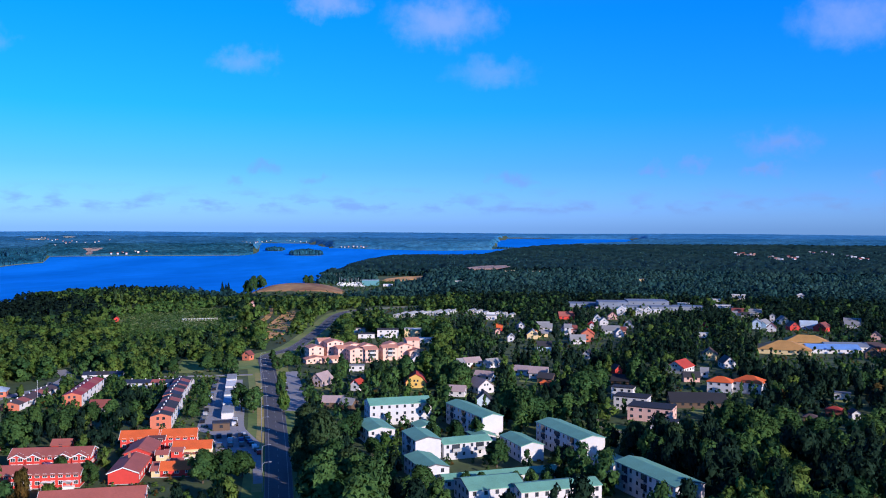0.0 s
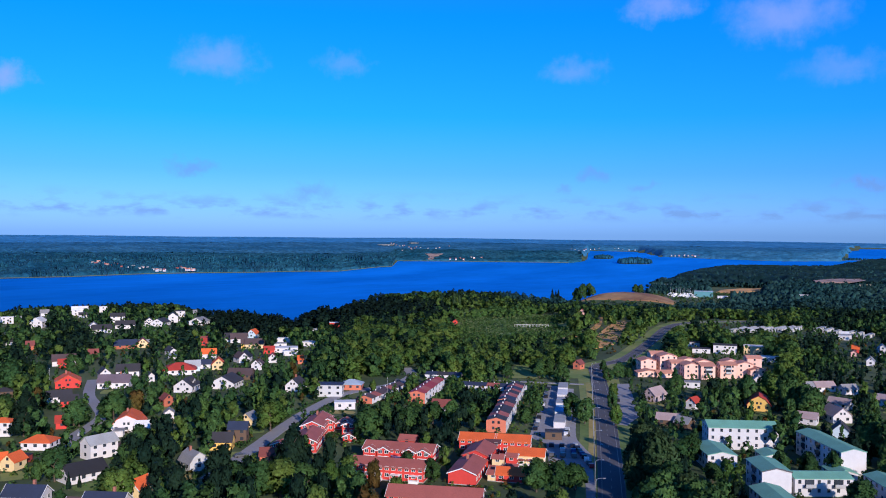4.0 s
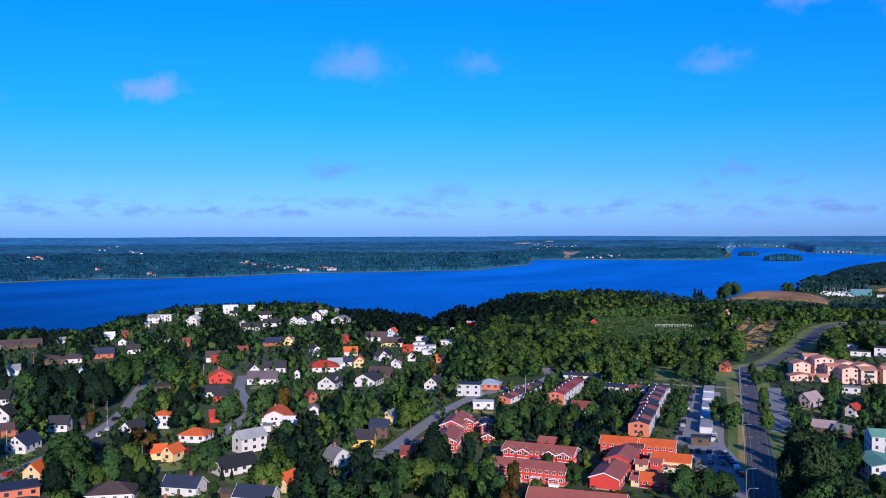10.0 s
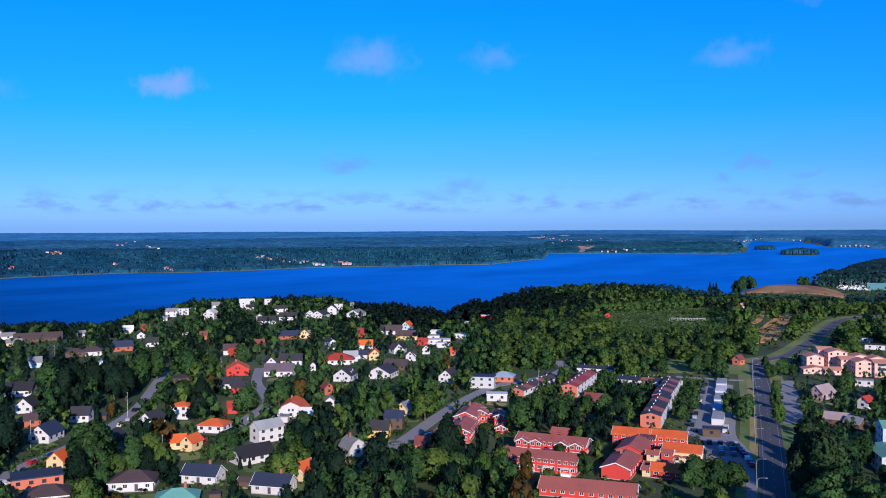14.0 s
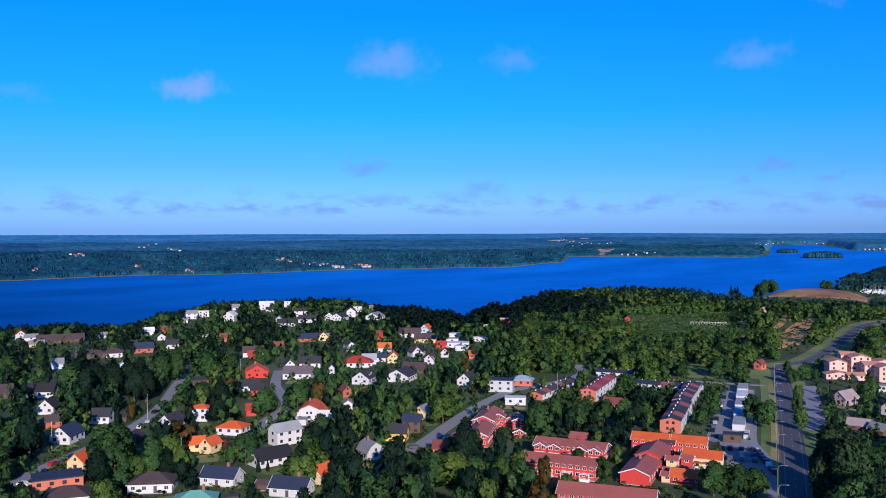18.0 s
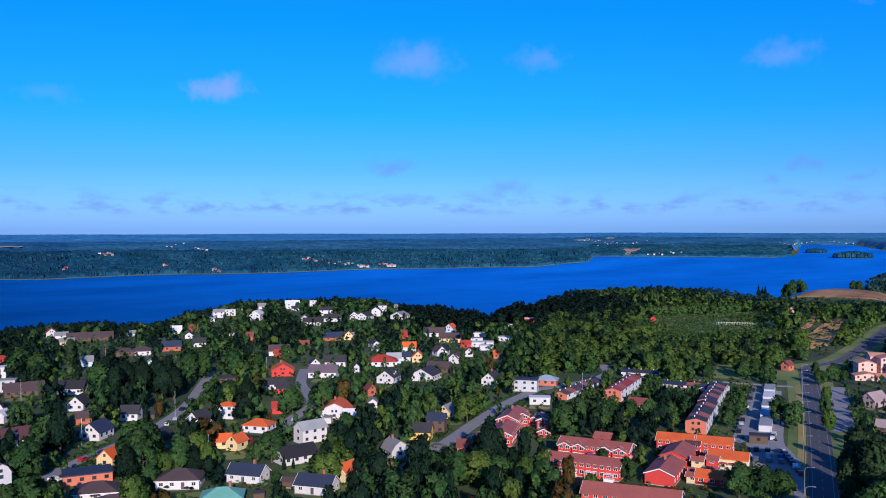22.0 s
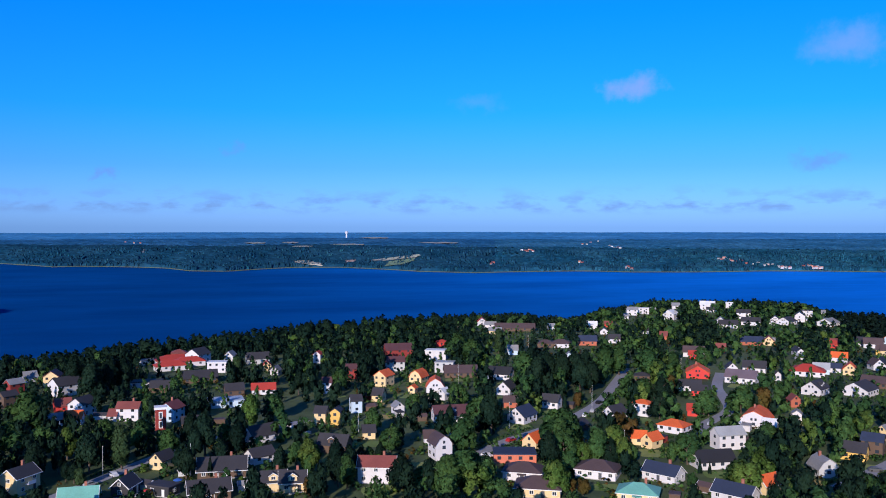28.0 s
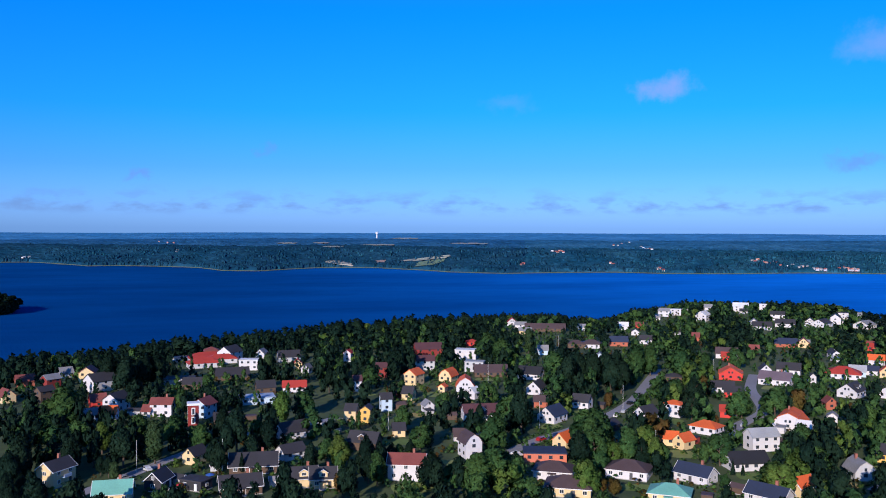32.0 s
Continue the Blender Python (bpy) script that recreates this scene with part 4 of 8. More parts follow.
H(-281, 341, 29, 10.7, 8.0, 1.5, 'h', 'orangebrick', 'bluegrey')
H(-491, 475, 26, 7.4, 9.2, 1.5, 'g', 'lightblue', 'orange')
H(-476, 446, 47, 11.8, 7.3, 1.5, 's', 'white', 'brownroof')
H(-442, 429, 41, 12.6, 7.8, 1.5, 's', 'cream', 'brownroof')
H(-367, 359, 26, 5.6, 7.0, 1.5, 'g', 'white', 'brownroof')
H(-450, 466, 44, 9.6, 6.2, 1.5, 'f', 'white', 'white')
H(-409, 426, 44, 15.5, 10.1, 1, 'f', 'white', 'white')
H(-418, 460, 42, 12.1, 7.9, 1, 'f', 'white', 'white')
H(-478, 556, 41, 8.9, 5.8, 2, 'f', 'red', 'white')
H(-412, 413, 45, 7.1, 6.0, 1, 's', 'red', 'redroof')
H(-363, 391, 43, 3.6, 6.0, 1, 's', 'orangebrick', 'orange')
H(-398, 378, 36, 7.7, 9.6, 1.5, 'g', 'white', 'blackroof')
H(-475, 528, 42, 3.8, 4.0, 1.5, 'f', 'white', 'white')
H(-252, 301, 40, 9.3, 6.1, 1, 'f', 'white', 'white')
H(-214, 215, 40, 5.6, 6.0, 1, 's', 'orangebrick', 'redbrown')
H(-360, 445, 39, 4.6, 4.0, 1, 'f', 'white', 'white')
H(-144, 405, 80, 10.9, 6.7, 1.5, 's', 'mauvewall', 'mauve')
H(-122, 396, -10, 4.7, 6.4, 1.5, 'g', 'white', 'redroof')
H(-97, 413, 14, 10.0, 12.5, 1.5, 'm', 'yellow', 'redroof')
H(-112, 473, 14, 6.5, 8.1, 1.5, 'g', 'white', 'grey')
H(-81, 480, 40, 10.3, 6.4, 1, 's', 'white', 'mauve')
H(-69, 479, 44, 7.9, 6.0, 1, 's', 'white', 'grey')
H(-86, 476, 41, 6.6, 6.0, 1, 's', 'white', 'grey')
H(-66, 437, -11, 9.6, 6.0, 1, 's', 'white', 'mauve')
H(-63, 406, 40, 8.8, 11.0, 1.5, 'g', 'white', 'mauve')
H(-72, 393, 1, 8.0, 6.0, 1, 's', 'white', 'mauve')
H(-120, 355, 11, 9.0, 6.0, 1, 's', 'brown', 'mauve')
H(-112, 352, -12, 6.1, 6.0, 1, 's', 'brown', 'grey')
H(-48, 458, -13, 10.0, 6.2, 1, 's', 'white', 'mauve')
H(-39, 450, -9, 9.5, 6.0, 1.5, 's', 'white', 'mauve')
H(-33, 423, 5, 5.5, 4.1, 1, 'h', 'brick', 'orange')
H(-56, 374, 10, 6.1, 7.6, 1.5, 'g', 'lightblue', 'dark')
H(-34, 438, -15, 8.0, 6.0, 1, 's', 'brown', 'dark')
H(-163, 594, 16, 15.2, 9.9, 2, 'f', 'white', 'dark')
H(-145, 600, 14, 13.7, 8.9, 2, 'f', 'cream', 'white')
H(-129, 570, 13, 11.5, 7.5, 1, 'f', 'white', 'white')
H(-140, 450, 18, 8.2, 5.3, 1, 'f', 'white', 'grey')
H(-177, 587, 17, 11.7, 7.6, 1, 'f', 'white', 'dark')
H(-193, 619, 18, 9.5, 6.2, 1, 'f', 'white', 'dark')
H(-46, 550, 6, 8.8, 6.0, 1.5, 's', 'lightblue', 'dark')
H(-27, 587, 13, 10.2, 6.3, 1.5, 's', 'white', 'grey')
H(-21, 602, 3, 8.8, 10.9, 2, 'g', 'orangebrick', 'orange')
H(-60, 608, 6, 7.7, 9.7, 1.5, 'g', 'cream', 'grey')
H(-39, 652, 24, 6.0, 7.5, 1.5, 'g', 'white', 'dark')
H(-17, 523, -17, 4.4, 5.5, 1.5, 'g', 'white', 'dark')
H(-58, 664, 6, 9.3, 6.0, 1.5, 's', 'white', 'grey')
H(-75, 661, 7, 5.1, 6.3, 1.5, 'g', 'white', 'grey')
H(-111, 741, 9, 6.2, 6.0, 1, 's', 'white', 'white')
H(5, 403, -12, 10.0, 6.5, 2, 'f', 'white', 'blackroof')
H(9, 382, -12, 14.5, 9.4, 2, 'f', 'white', 'blackroof')
H(17, 362, -13, 17.9, 11.6, 2, 'f', 'pinkwall', 'blackroof')
H(21, 334, -14, 9.7, 6.3, 2, 'f', 'white', 'blackroof')
H(5, 439, -12, 11.4, 7.1, 1, 's', 'brown', 'blackroof')
H(37, 394, 8, 24.4, 11.0, 1, 's', 'brown', 'blackroof')
H(51, 431, -16, 11.2, 8.4, 2, 'h', 'white', 'orange')
H(65, 434, -28, 14.2, 10.6, 2, 'h', 'white', 'orange')
H(35, 487, -28, 10.7, 13.4, 1.5, 'g', 'white', 'redroof')
H(1, 471, 26, 4.6, 5.8, 1.5, 'g', 'red', 'dark')
H(55, 537, -5, 8.5, 10.7, 1.5, 'g', 'cream', 'brownroof')
H(62, 507, 14, 7.1, 8.9, 1.5, 'g', 'white', 'brownroof')
H(39, 459, 6, 8.1, 6.0, 1, 's', 'pinkwall', 'dark')
H(47, 474, -5, 3.9, 6.0, 1, 's', 'white', 'grey')
H(93, 386, -22, 6.6, 5.0, 1, 'h', 'brick', 'redroof')
H(100, 382, 7, 3.7, 4.6, 1, 'g', 'white', 'dark')
H(105, 426, -13, 7.0, 4.6, 1, 'f', 'white', 'grey')
H(111, 715, -28, 9.1, 11.4, 1.5, 'g', 'lightblue', 'grey')
H(131, 703, 10, 7.6, 9.5, 1.5, 'g', 'red', 'brownroof')
H(144, 712, -1, 12.5, 7.8, 1.5, 's', 'lightblue', 'bluegrey')
H(152, 701, -32, 9.2, 11.5, 1.5, 'g', 'red', 'redbrown')
H(60, 640, -5, 7.3, 4.8, 1, 'f', 'white', 'white')
H(66, 706, -5, 4.9, 4.0, 1, 'h', 'red', 'redroof')
H(180, 729, -13, 10.9, 6.7, 1, 's', 'greywall', 'grey')
H(80, 369, -11, 4.9, 4.0, 1, 'h', 'brown', 'brownroof')
H(-110, 736, 9, 9.8, 6.4, 1, 'f', 'white', 'grey')
H(-46, 744, 14, 13.0, 8.1, 1.5, 's', 'red', 'maroon')
H(-0, 795, 1, 7.8, 9.8, 2, 'g', 'white', 'white')
H(-55, 651, 5, 10.0, 6.2, 1.5, 's', 'white', 'grey')
H(-37, 647, 4, 9.8, 12.3, 1.5, 'g', 'white', 'redbrown')
H(-59, 613, 26, 5.4, 6.7, 1.5, 'g', 'cream', 'orange')
H(-74, 654, 7, 5.7, 7.1, 1.5, 'g', 'white', 'grey')
H(-22, 678, 2, 5.4, 6.7, 1.5, 'g', 'red', 'redroof')
H(-6, 651, 1, 12.9, 8.0, 1, 's', 'greywall', 'grey')
H(130, 1037, -7, 15.1, 9.8, 2, 'f', 'white', 'white')
H(101, 991, -5, 13.1, 8.5, 1, 'f', 'white', 'white')
H(201, 1056, -10, 8.5, 6.4, 2, 'h', 'white', 'white')
H(27, 1350, -1, 10.6, 6.9, 2, 'f', 'cream', 'grey')
H(119, 819, -8, 10.9, 6.8, 1.5, 's', 'white', 'grey')
H(105, 821, -7, 12.0, 7.4, 1.5, 's', 'white', 'redbrown')
H(186, 756, -13, 12.3, 7.6, 1, 's', 'greywall', 'grey')
H(35, 886, -2, 11.7, 7.6, 1, 'f', 'white', 'white')
H(62, 919, -3, 12.1, 7.9, 1, 'f', 'white', 'white')
H(-90, 650, 8, 4.4, 6.0, 1, 's', 'red', 'orange')
H(-236, 1227, 11, 14.8, 9.6, 1, 'f', 'white', 'white')
H(-73, 590, 8, 4.7, 5.9, 1.5, 'g', 'white', 'grey')
H(-215, 472, -5, 4.6, 5.4, 1.5, 'g', 'orangebrick', 'redbrown')
H(-411, 640, 30, 4.0, 3.6, 1, 'g', 'red', 'redroof', name='shed', label='small red shed among the nursery trees')
H(-357, 788, 20, 6.5, 5.0, 1, 'g', 'pinkwall', 'redbrown')
H(-749, 436, 60, 4.5, 6.0, 1, 's', 'white', 'grey')
H(-706, 383, 62, 4.2, 6.0, 1, 's', 'white', 'grey')
H(-959, 572, 59, 7.3, 5.2, 1, 's', 'brick', 'redroof')
H(-778, 479, 68, 7.7, 6.0, 1.5, 's', 'white', 'grey')
H(-951, 611, 57, 8.9, 5.5, 1, 's', 'white', 'dark')
H(-775, 514, 56, 10.9, 6.8, 1, 's', 'white', 'grey')
H(-737, 494, 56, 9.3, 6.0, 1, 's', 'white', 'dark')
H(-643, 442, 55, 4.6, 5.7, 1.5, 'g', 'white', 'dark')
H(-769, 537, 55, 7.4, 4.8, 2, 'f', 'white', 'white')
H(-916, 664, 54, 5.2, 5.2, 1, 's', 'white', 'grey')
H(-882, 683, 52, 6.6, 8.2, 1.5, 'g', 'white', 'grey')
H(-865, 691, 51, 7.2, 9.0, 1.5, 'g', 'white', 'grey')
H(-624, 478, 53, 4.6, 5.8, 1, 'g', 'white', 'dark')
H(-630, 522, 50, 5.9, 4.0, 1.5, 'f', 'white', 'grey')
H(-685, 563, 51, 8.1, 6.0, 1, 's', 'white', 'dark')
H(-684, 582, 50, 3.5, 6.0, 1, 's', 'white', 'grey')
H(-780, 697, 48, 8.2, 5.3, 1, 'f', 'greywall', 'grey')
H(-443, 359, 71, 3.8, 4.8, 2, 'g', 'white', 'dark')
H(-510, 389, 58, 6.4, 6.0, 1, 's', 'brick', 'grey')
H(-484, 420, 49, 4.2, 6.0, 1, 's', 'red', 'redroof')
H(-429, 441, 44, 8.9, 5.8, 1, 'f', 'white', 'grey')
H(-394, 414, 49, 8.6, 5.6, 1, 'f', 'white', 'white')
H(-381, 385, 45, 5.0, 6.2, 1.5, 'g', 'white', 'redbrown')
H(-366, 359, 45, 4.1, 5.1, 1.5, 'g', 'white', 'brownroof')
H(-668, 237, 70, 9.3, 6.0, 1, 's', 'white', 'grey')
H(-624, 225, 70, 9.6, 6.0, 1, 's', 'cream', 'grey')
H(-512, 196, 69, 6.5, 6.0, 1.5, 's', 'lightblue', 'grey')
H(-642, 280, 66, 5.5, 6.0, 1, 's', 'white', 'grey')
H(-481, 221, 65, 5.2, 6.5, 1, 'g', 'lightblue', 'grey')
H(-602, 307, 63, 5.8, 7.2, 1, 'g', 'white', 'dark')
H(-594, 339, 60, 4.5, 6.0, 1, 's', 'greywall', 'dark')
H(-109, 725, 9, 7.3, 4.7, 1, 'f', 'white', 'white')
H(-73, 648, 7, 3.5, 4.0, 2, 'g', 'white', 'grey')
H(-88, 628, 9, 3.5, 4.2, 1, 'g', 'pinkwall', 'redbrown')
H(-53, 620, 5, 5.8, 6.0, 1, 's', 'cream', 'grey')
H(-37, 637, 4, 5.1, 6.0, 2, 's', 'white', 'grey')
H(-33, 644, 4, 4.3, 6.0, 1.5, 's', 'pinkwall', 'redbrown')
H(-21, 675, 2, 3.6, 4.5, 1.5, 'g', 'white', 'redroof')
H(-8, 659, 1, 6.1, 4.0, 1, 'f', 'white', 'dark')
H(2, 651, 0, 6.0, 6.0, 1, 's', 'pinkwall', 'redbrown')
H(105, 705, -8, 6.6, 8.2, 2, 'g', 'lightblue', 'grey')
H(125, 762, -9, 4.1, 5.1, 2, 'g', 'white', 'grey')
H(108, 799, -7, 6.4, 6.0, 1, 's', 'white', 'dark')
H(100, 808, -6, 4.3, 6.0, 1, 's', 'white', 'grey')

tower = H(-357, -15, 92, 4.2, 4.2, 3, "f", "darkred", "white", name="tower", label="dark red wooden garden tower with white arched windows", step=3.0, sides="b")
for _s, _u in ((0, 0.0), (90, 0.0), (-90, 0.0)):
    for _z in (1.0, 4.6):
        _f = part("window", box_mesh(1.5, 0.08, 3.0, WHITE_TRIM, "window"), tower, pose(0, 0, 0, 0, 0, _s) @ pose(_u, -2.13, _z), "tall white-framed window")
        part("pane", box_mesh(0.9, 0.05, 2.3, GLASS, "pane"), _f, pose(0, -0.04, 0.3))
part("parapet", box_mesh(5.0, 5.0, 0.9, WHITE_TRIM, "parapet"), tower, pose(0, 0, 8.5), "white railing round the roof")

# ---- red terraces by the main road ----


def terrace(x, y, turn, w, d, floors, wall, roof, **k):
    root = H(x, y, turn, w, d, floors, "s", wall, roof, name="terraced_house", group="red terraces", step=2.1, trim=WHITE_TRIM, tall=2.15, win=1.35, **k)
    n = int(w / 5)
    for i in range(n):
        u = (i + 0.5) * w / n - w / 2
        v = part("veranda", box_mesh(3.2, 1.6, 0.95, WHITE_TRIM, "veranda"), root, pose(u, -d / 2 - 0.85, 0.05), "white boarded veranda")
        part("canopy", box_mesh(3.4, 1.7, 0.12, WHITE_TRIM, "canopy"), v, pose(0, 0, 2.35))
        for q in (-1.5, 1.5):
            part("post", box_mesh(0.14, 0.14, 1.4, WHITE_TRIM, "post"), v, pose(q, -0.7, 0.95))
    return root


terrace(-168, 224.5, 20, 24.5, 9, 2, "red", "maroon", rise=1.8)
terrace(-178, 243.8, 20, 25, 9, 2, "red", "maroon", rise=1.8)
for u in (-9.7, -4.7, 4.5, 9.5):
    bay = H(-178 + u * 0.94 + 5.0 * 0.342, 243.8 + u * 0.342 - 5.0 * 0.94, 20, 4.6, 2.2, 2, "g", "red", "maroon", name="gabled_bay", group="gabled bays", step=1.9, sides="f", rise=1.2, tall=2.1, win=1.5, over=0.3)
    deck = part("balcony", box_mesh(4.2, 1.5, 0.14, WHITE_TRIM, "balcony"), bay, pose(1.95, 0, 2.55, 0, 0, 90), "white boarded balcony")
    part("railing", box_mesh(4.2, 0.07, 0.9, WHITE_TRIM, "railing"), deck, pose(0, -0.7, 0.14))
H(-184.3, 257, 20, 6, 5.5, 2, "s", "red", "maroon", rise=1.4, name="red_annexe", tall=2.0)
H(-147, 238.5, 20, 9, 18, 1, "g", "red", "maroon", rise=1.7, name="red_gable_house", sides="lr", tall=3.6)
H(-153, 256, 20, 9, 15, 2, "g", "red", "maroon", rise=1.9, name="red_gable_house", sides="lr", tall=2.2)
H(-163, 271.5, 23, 13, 8.5, 2, "s", "red", "orange", rise=1.9, step=2.2, name="terraced_house", group="red terraces", tall=2.2, win=1.4)
H(-151, 276.6, 23, 12.4, 8.5, 2, "s", "red", "orange", rise=1.9, step=2.2, name="terraced_house", group="red terraces", tall=2.2, win=1.4)
H(-155.5, 269.5, 23, 5.0, 3.2, 2, "s", "red", "maroondark", rise=0.8, step=2.2, name="stair_house", group="stair houses", tall=2.2, win=1.4)
wing = H(-140, 266.3, 22, 12.5, 8, 1, "s", "cream", "orange", rise=1.7, step=2.4, name="terraced_house", group="red terraces", tall=3.4, win=1.4)
for u in (-4.6, -1.6, 1.6, 4.6):
    pergola = part("veranda", box_mesh(2.5, 1.7, 0.9, WHITE_TRIM, "veranda"), wing, pose(u, -4.95, 0.02), "white boarded veranda")
    part("canopy", box_mesh(2.7, 1.8, 0.1, ROOF["maroon"], "canopy"), pergola, pose(0, 0, 2.2))
    for q in (-1.1, 1.1):
        part("post", box_mesh(0.13, 0.13, 1.32, WHITE_TRIM, "post"), pergola, pose(q, -0.7, 0.9))
H(-133.5, 244.5, 22, 10, 7, 1, "s", "red", "orange", rise=1.7, step=2.4, name="terraced_house", group="red terraces", tall=2.4, win=1.5)
H(-141, 211, 25, 28, 9, 1, "s", "red", "maroon", rise=2.2, step=2.6, name="terraced_house", group="red terraces", tall=2.4)
for i, (dx, dy, hh, tone) in enumerate(((0, 0, 1, "cream"), (-2.2, 5, 1, "white"), (-4.2, 10, 2, "cream"), (2.6, 4.5, 1, "red"), (1.2, 10, 1, "white"), (-5.6, 15, 1, "white"), (-1.4, 14.5, 2, "red"), (-6.8, 20, 1, "cream"))):
    H(-138.5 + dx, 241 + dy, 20, 3.6, 3.6, hh, "s", tone, "maroon", rise=0.8, name="stair_house", group="stair houses", step=1.7, tall=2.3)

# rows of white-sided terraced houses with brick gables, unit by unit


def row(x, y, turn, count, unit, depth, roofs, group, gable=True, drop=0.0, floors=2):
    u = Vector((math.cos(radians(turn)), math.sin(radians(turn)), 0))
    for i in range(count):
        p = Vector((x, y, 0)) + u * (i + 0.5) * unit
        H(p.x, p.y, turn, unit - 0.006, depth, floors, "s", "white", roofs[i % len(roofs)], rise=1.2, name="terraced_house", group=group, step=3.3, sides="fb", over=0.0, vents=1, gable="orangebrick" if gable and i == 0 else "", tall=2.35,
          label=f"white-sided terraced house with a {TILES[roofs[i % len(roofs)]]} roof", base=-0.15 - drop * (i >= count // 2))


row(-171.8, 299.6, 113, 6, 7.0, 8.0, ("dark", "maroon", "dark"), "eastern row of terraced houses")
row(-189.4, 339.0, 113, 7, 7.0, 8.0, ("blueblack", "maroon", "dark", "maroon"), "eastern row of terraced houses", drop=0.6)
row(-232, 329, 111, 6, 7.0, 8.2, ("crimson", "maroon", "crimson"), "western row of terraced houses")
row(-236, 376, 18, 5, 6.6, 8, ("blueblack", "blueblack", "maroon", "blueblack", "blueblack"), "cross row of terraced houses", False, 0.0, 1)
row(-270, 392, 22, 3, 6.6, 8, ("blueblack", "dark", "blueblack"), "cross row of terraced houses", False, 0.0, 1)
H(-213, 322, 20, 8, 7, 1, "s", "white", "redbrown")
row(-252, 315, 104, 7, 6.0, 8, ("brownroof", "maroon", "brownroof"), "low row of terraced houses", True, 0.0, 1)
# big maroon-roofed red house group behind the villas
H(-231, 259, 30, 9, 19.5, 2, "g", "red", "maroon", rise=1.9, name="red_gable_house", group="red terraces", tall=2.1, step=2.6, sides="lrf")
H(-216.5, 238, 32, 9, 18, 2, "g", "red", "maroon", rise=1.9, name="red_gable_house", group="red terraces", tall=2.1, step=2.6, sides="lrf")
for x, y, w, d, n in ((-228, 262.5, 4.5, 4.0, 2), (-227, 268, 4, 4, 1), (-228.5, 273.5, 5, 4, 1), (-217, 262, 5, 4, 2), (-210, 254, 4.5, 4, 1), (-222.5, 229.5, 6, 4, 1)):
    H(x, y, 30, w, d, n, "g", "red", "maroon", rise=1.1, name="red_annexe", group="red annexes", tall=2.1, step=1.8)

# ---- white apartment blocks with green roofs ----


def block(x, y, turn, w, d, floors, kind="s", rise=1.1, balcony=0, sides="fblr", **k):
    CROWDED.add((x, y))
    return H(x, y, turn, w, d, floors, kind, "plaster", "copper", rise=rise, name="apartment_block", group="white apartment blocks", step=2.9, balcony=balcony, sides=sides, trim=DARK_TRIM, over=0.25, win=1.05,
             label="white rendered apartment block with a low green sheet-metal roof", **k)


block(-85, 334, 29, 25.5, 11, 3, rise=1.7)
block(-52, 326, -52, 31, 8.8, 3, balcony=3, sides="fb")
block(-13, 300, -55, 30, 10, 3, balcony=3, sides="fb")
block(16, 252, -55, 29, 10, 3, balcony=3, sides="fb")
block(-62, 280, -58, 15, 9, 3, balcony=1, sides="fb")
block(-49, 288, 34, 18, 9, 2, balcony=2)
block(-29, 292, -57, 17, 8.5, 2, sides="fb")
block(-32, 259, 30, 38, 7, 1)
block(-32, 240, 30, 17, 13, 2, rise=1.8)
block(-13, 242, 30, 25, 9, 2)
block(-85, 302, -57, 17, 10, 2, balcony=1)
block(-55, 258, -57, 17, 9, 2)
block(-70, 318, -57, 9, 8, 1)
block(-46, 309, -57, 9, 8, 1)
block(3, 281, -55, 12, 9, 1.5, sides="fb")
block(5, 235, 30, 12, 9, 1)
# ---- salmon apartment houses ----


def salmon(x, y, turn, w, d, floors, kind="s", **k):
    return H(x, y, turn, w, d, floors, kind, "salmon", "salmonroof", rise=1.3, tall=2.5, name="apartment_house", group="salmon apartment houses", step=3.0, trim=DARK_TRIM, win=1.1,
             label="salmon rendered apartment house with terracotta shed roofs", **k)


salmon(-177, 482, 36, 9, 10, 3, "g"), salmon(-168, 490, 36, 10, 10, 4, "g"), salmon(-160, 484, 36, 8, 9, 3, "s"), salmon(-151, 480, 36, 9, 10, 3, "g"), salmon(-143, 483, 36, 8, 10, 3, "s", balcony=1)
salmon(-172, 471, 36, 13, 7, 1, "g"), salmon(-164, 474, 36, 9, 7, 1, "s"), salmon(-158, 497, 36, 11, 8, 3, "g"), salmon(-149, 496, 36, 9, 8, 3, "g"), salmon(-176, 495, 36, 8, 8, 4, "s")
salmon(-134, 493, 30, 9, 9, 3, "s", balcony=1), salmon(-127, 501, 30, 9, 9, 3, "g"), salmon(-119, 499, 30, 9, 8, 2, "g"), salmon(-136, 506, 30, 9, 8, 3, "g"), salmon(-124, 510, 30, 8, 8, 4, "s")
# ---- school with tan and blue roofs ----
H(104, 577, -8, 31, 25, 1, "h", "cream", "tan", rise=4.5, name="school_wing", label="cream school wing with a wide tan hipped roof")
H(122, 602, -8, 27, 17, 1, "h", "cream", "tan", rise=4.0, name="school_wing", label="cream school wing with a wide tan hipped roof", tall=4.0)
H(133, 583, 6, 32, 15, 1, "s", "white", "blueroof", rise=2.2, name="school_hall", label="school hall with a blue sheet-metal roof")
H(143, 591, 6, 26, 13, 1, "s", "white", "hallroof", rise=2.0, name="school_hall", label="school hall with a blue-grey sheet-metal roof", tall=3.3)
H(160, 596, 10, 22, 14, 1, "h", "brick", "brownroof", rise=2.5, name="school_wing", label="brick school wing with a brown hipped roof")

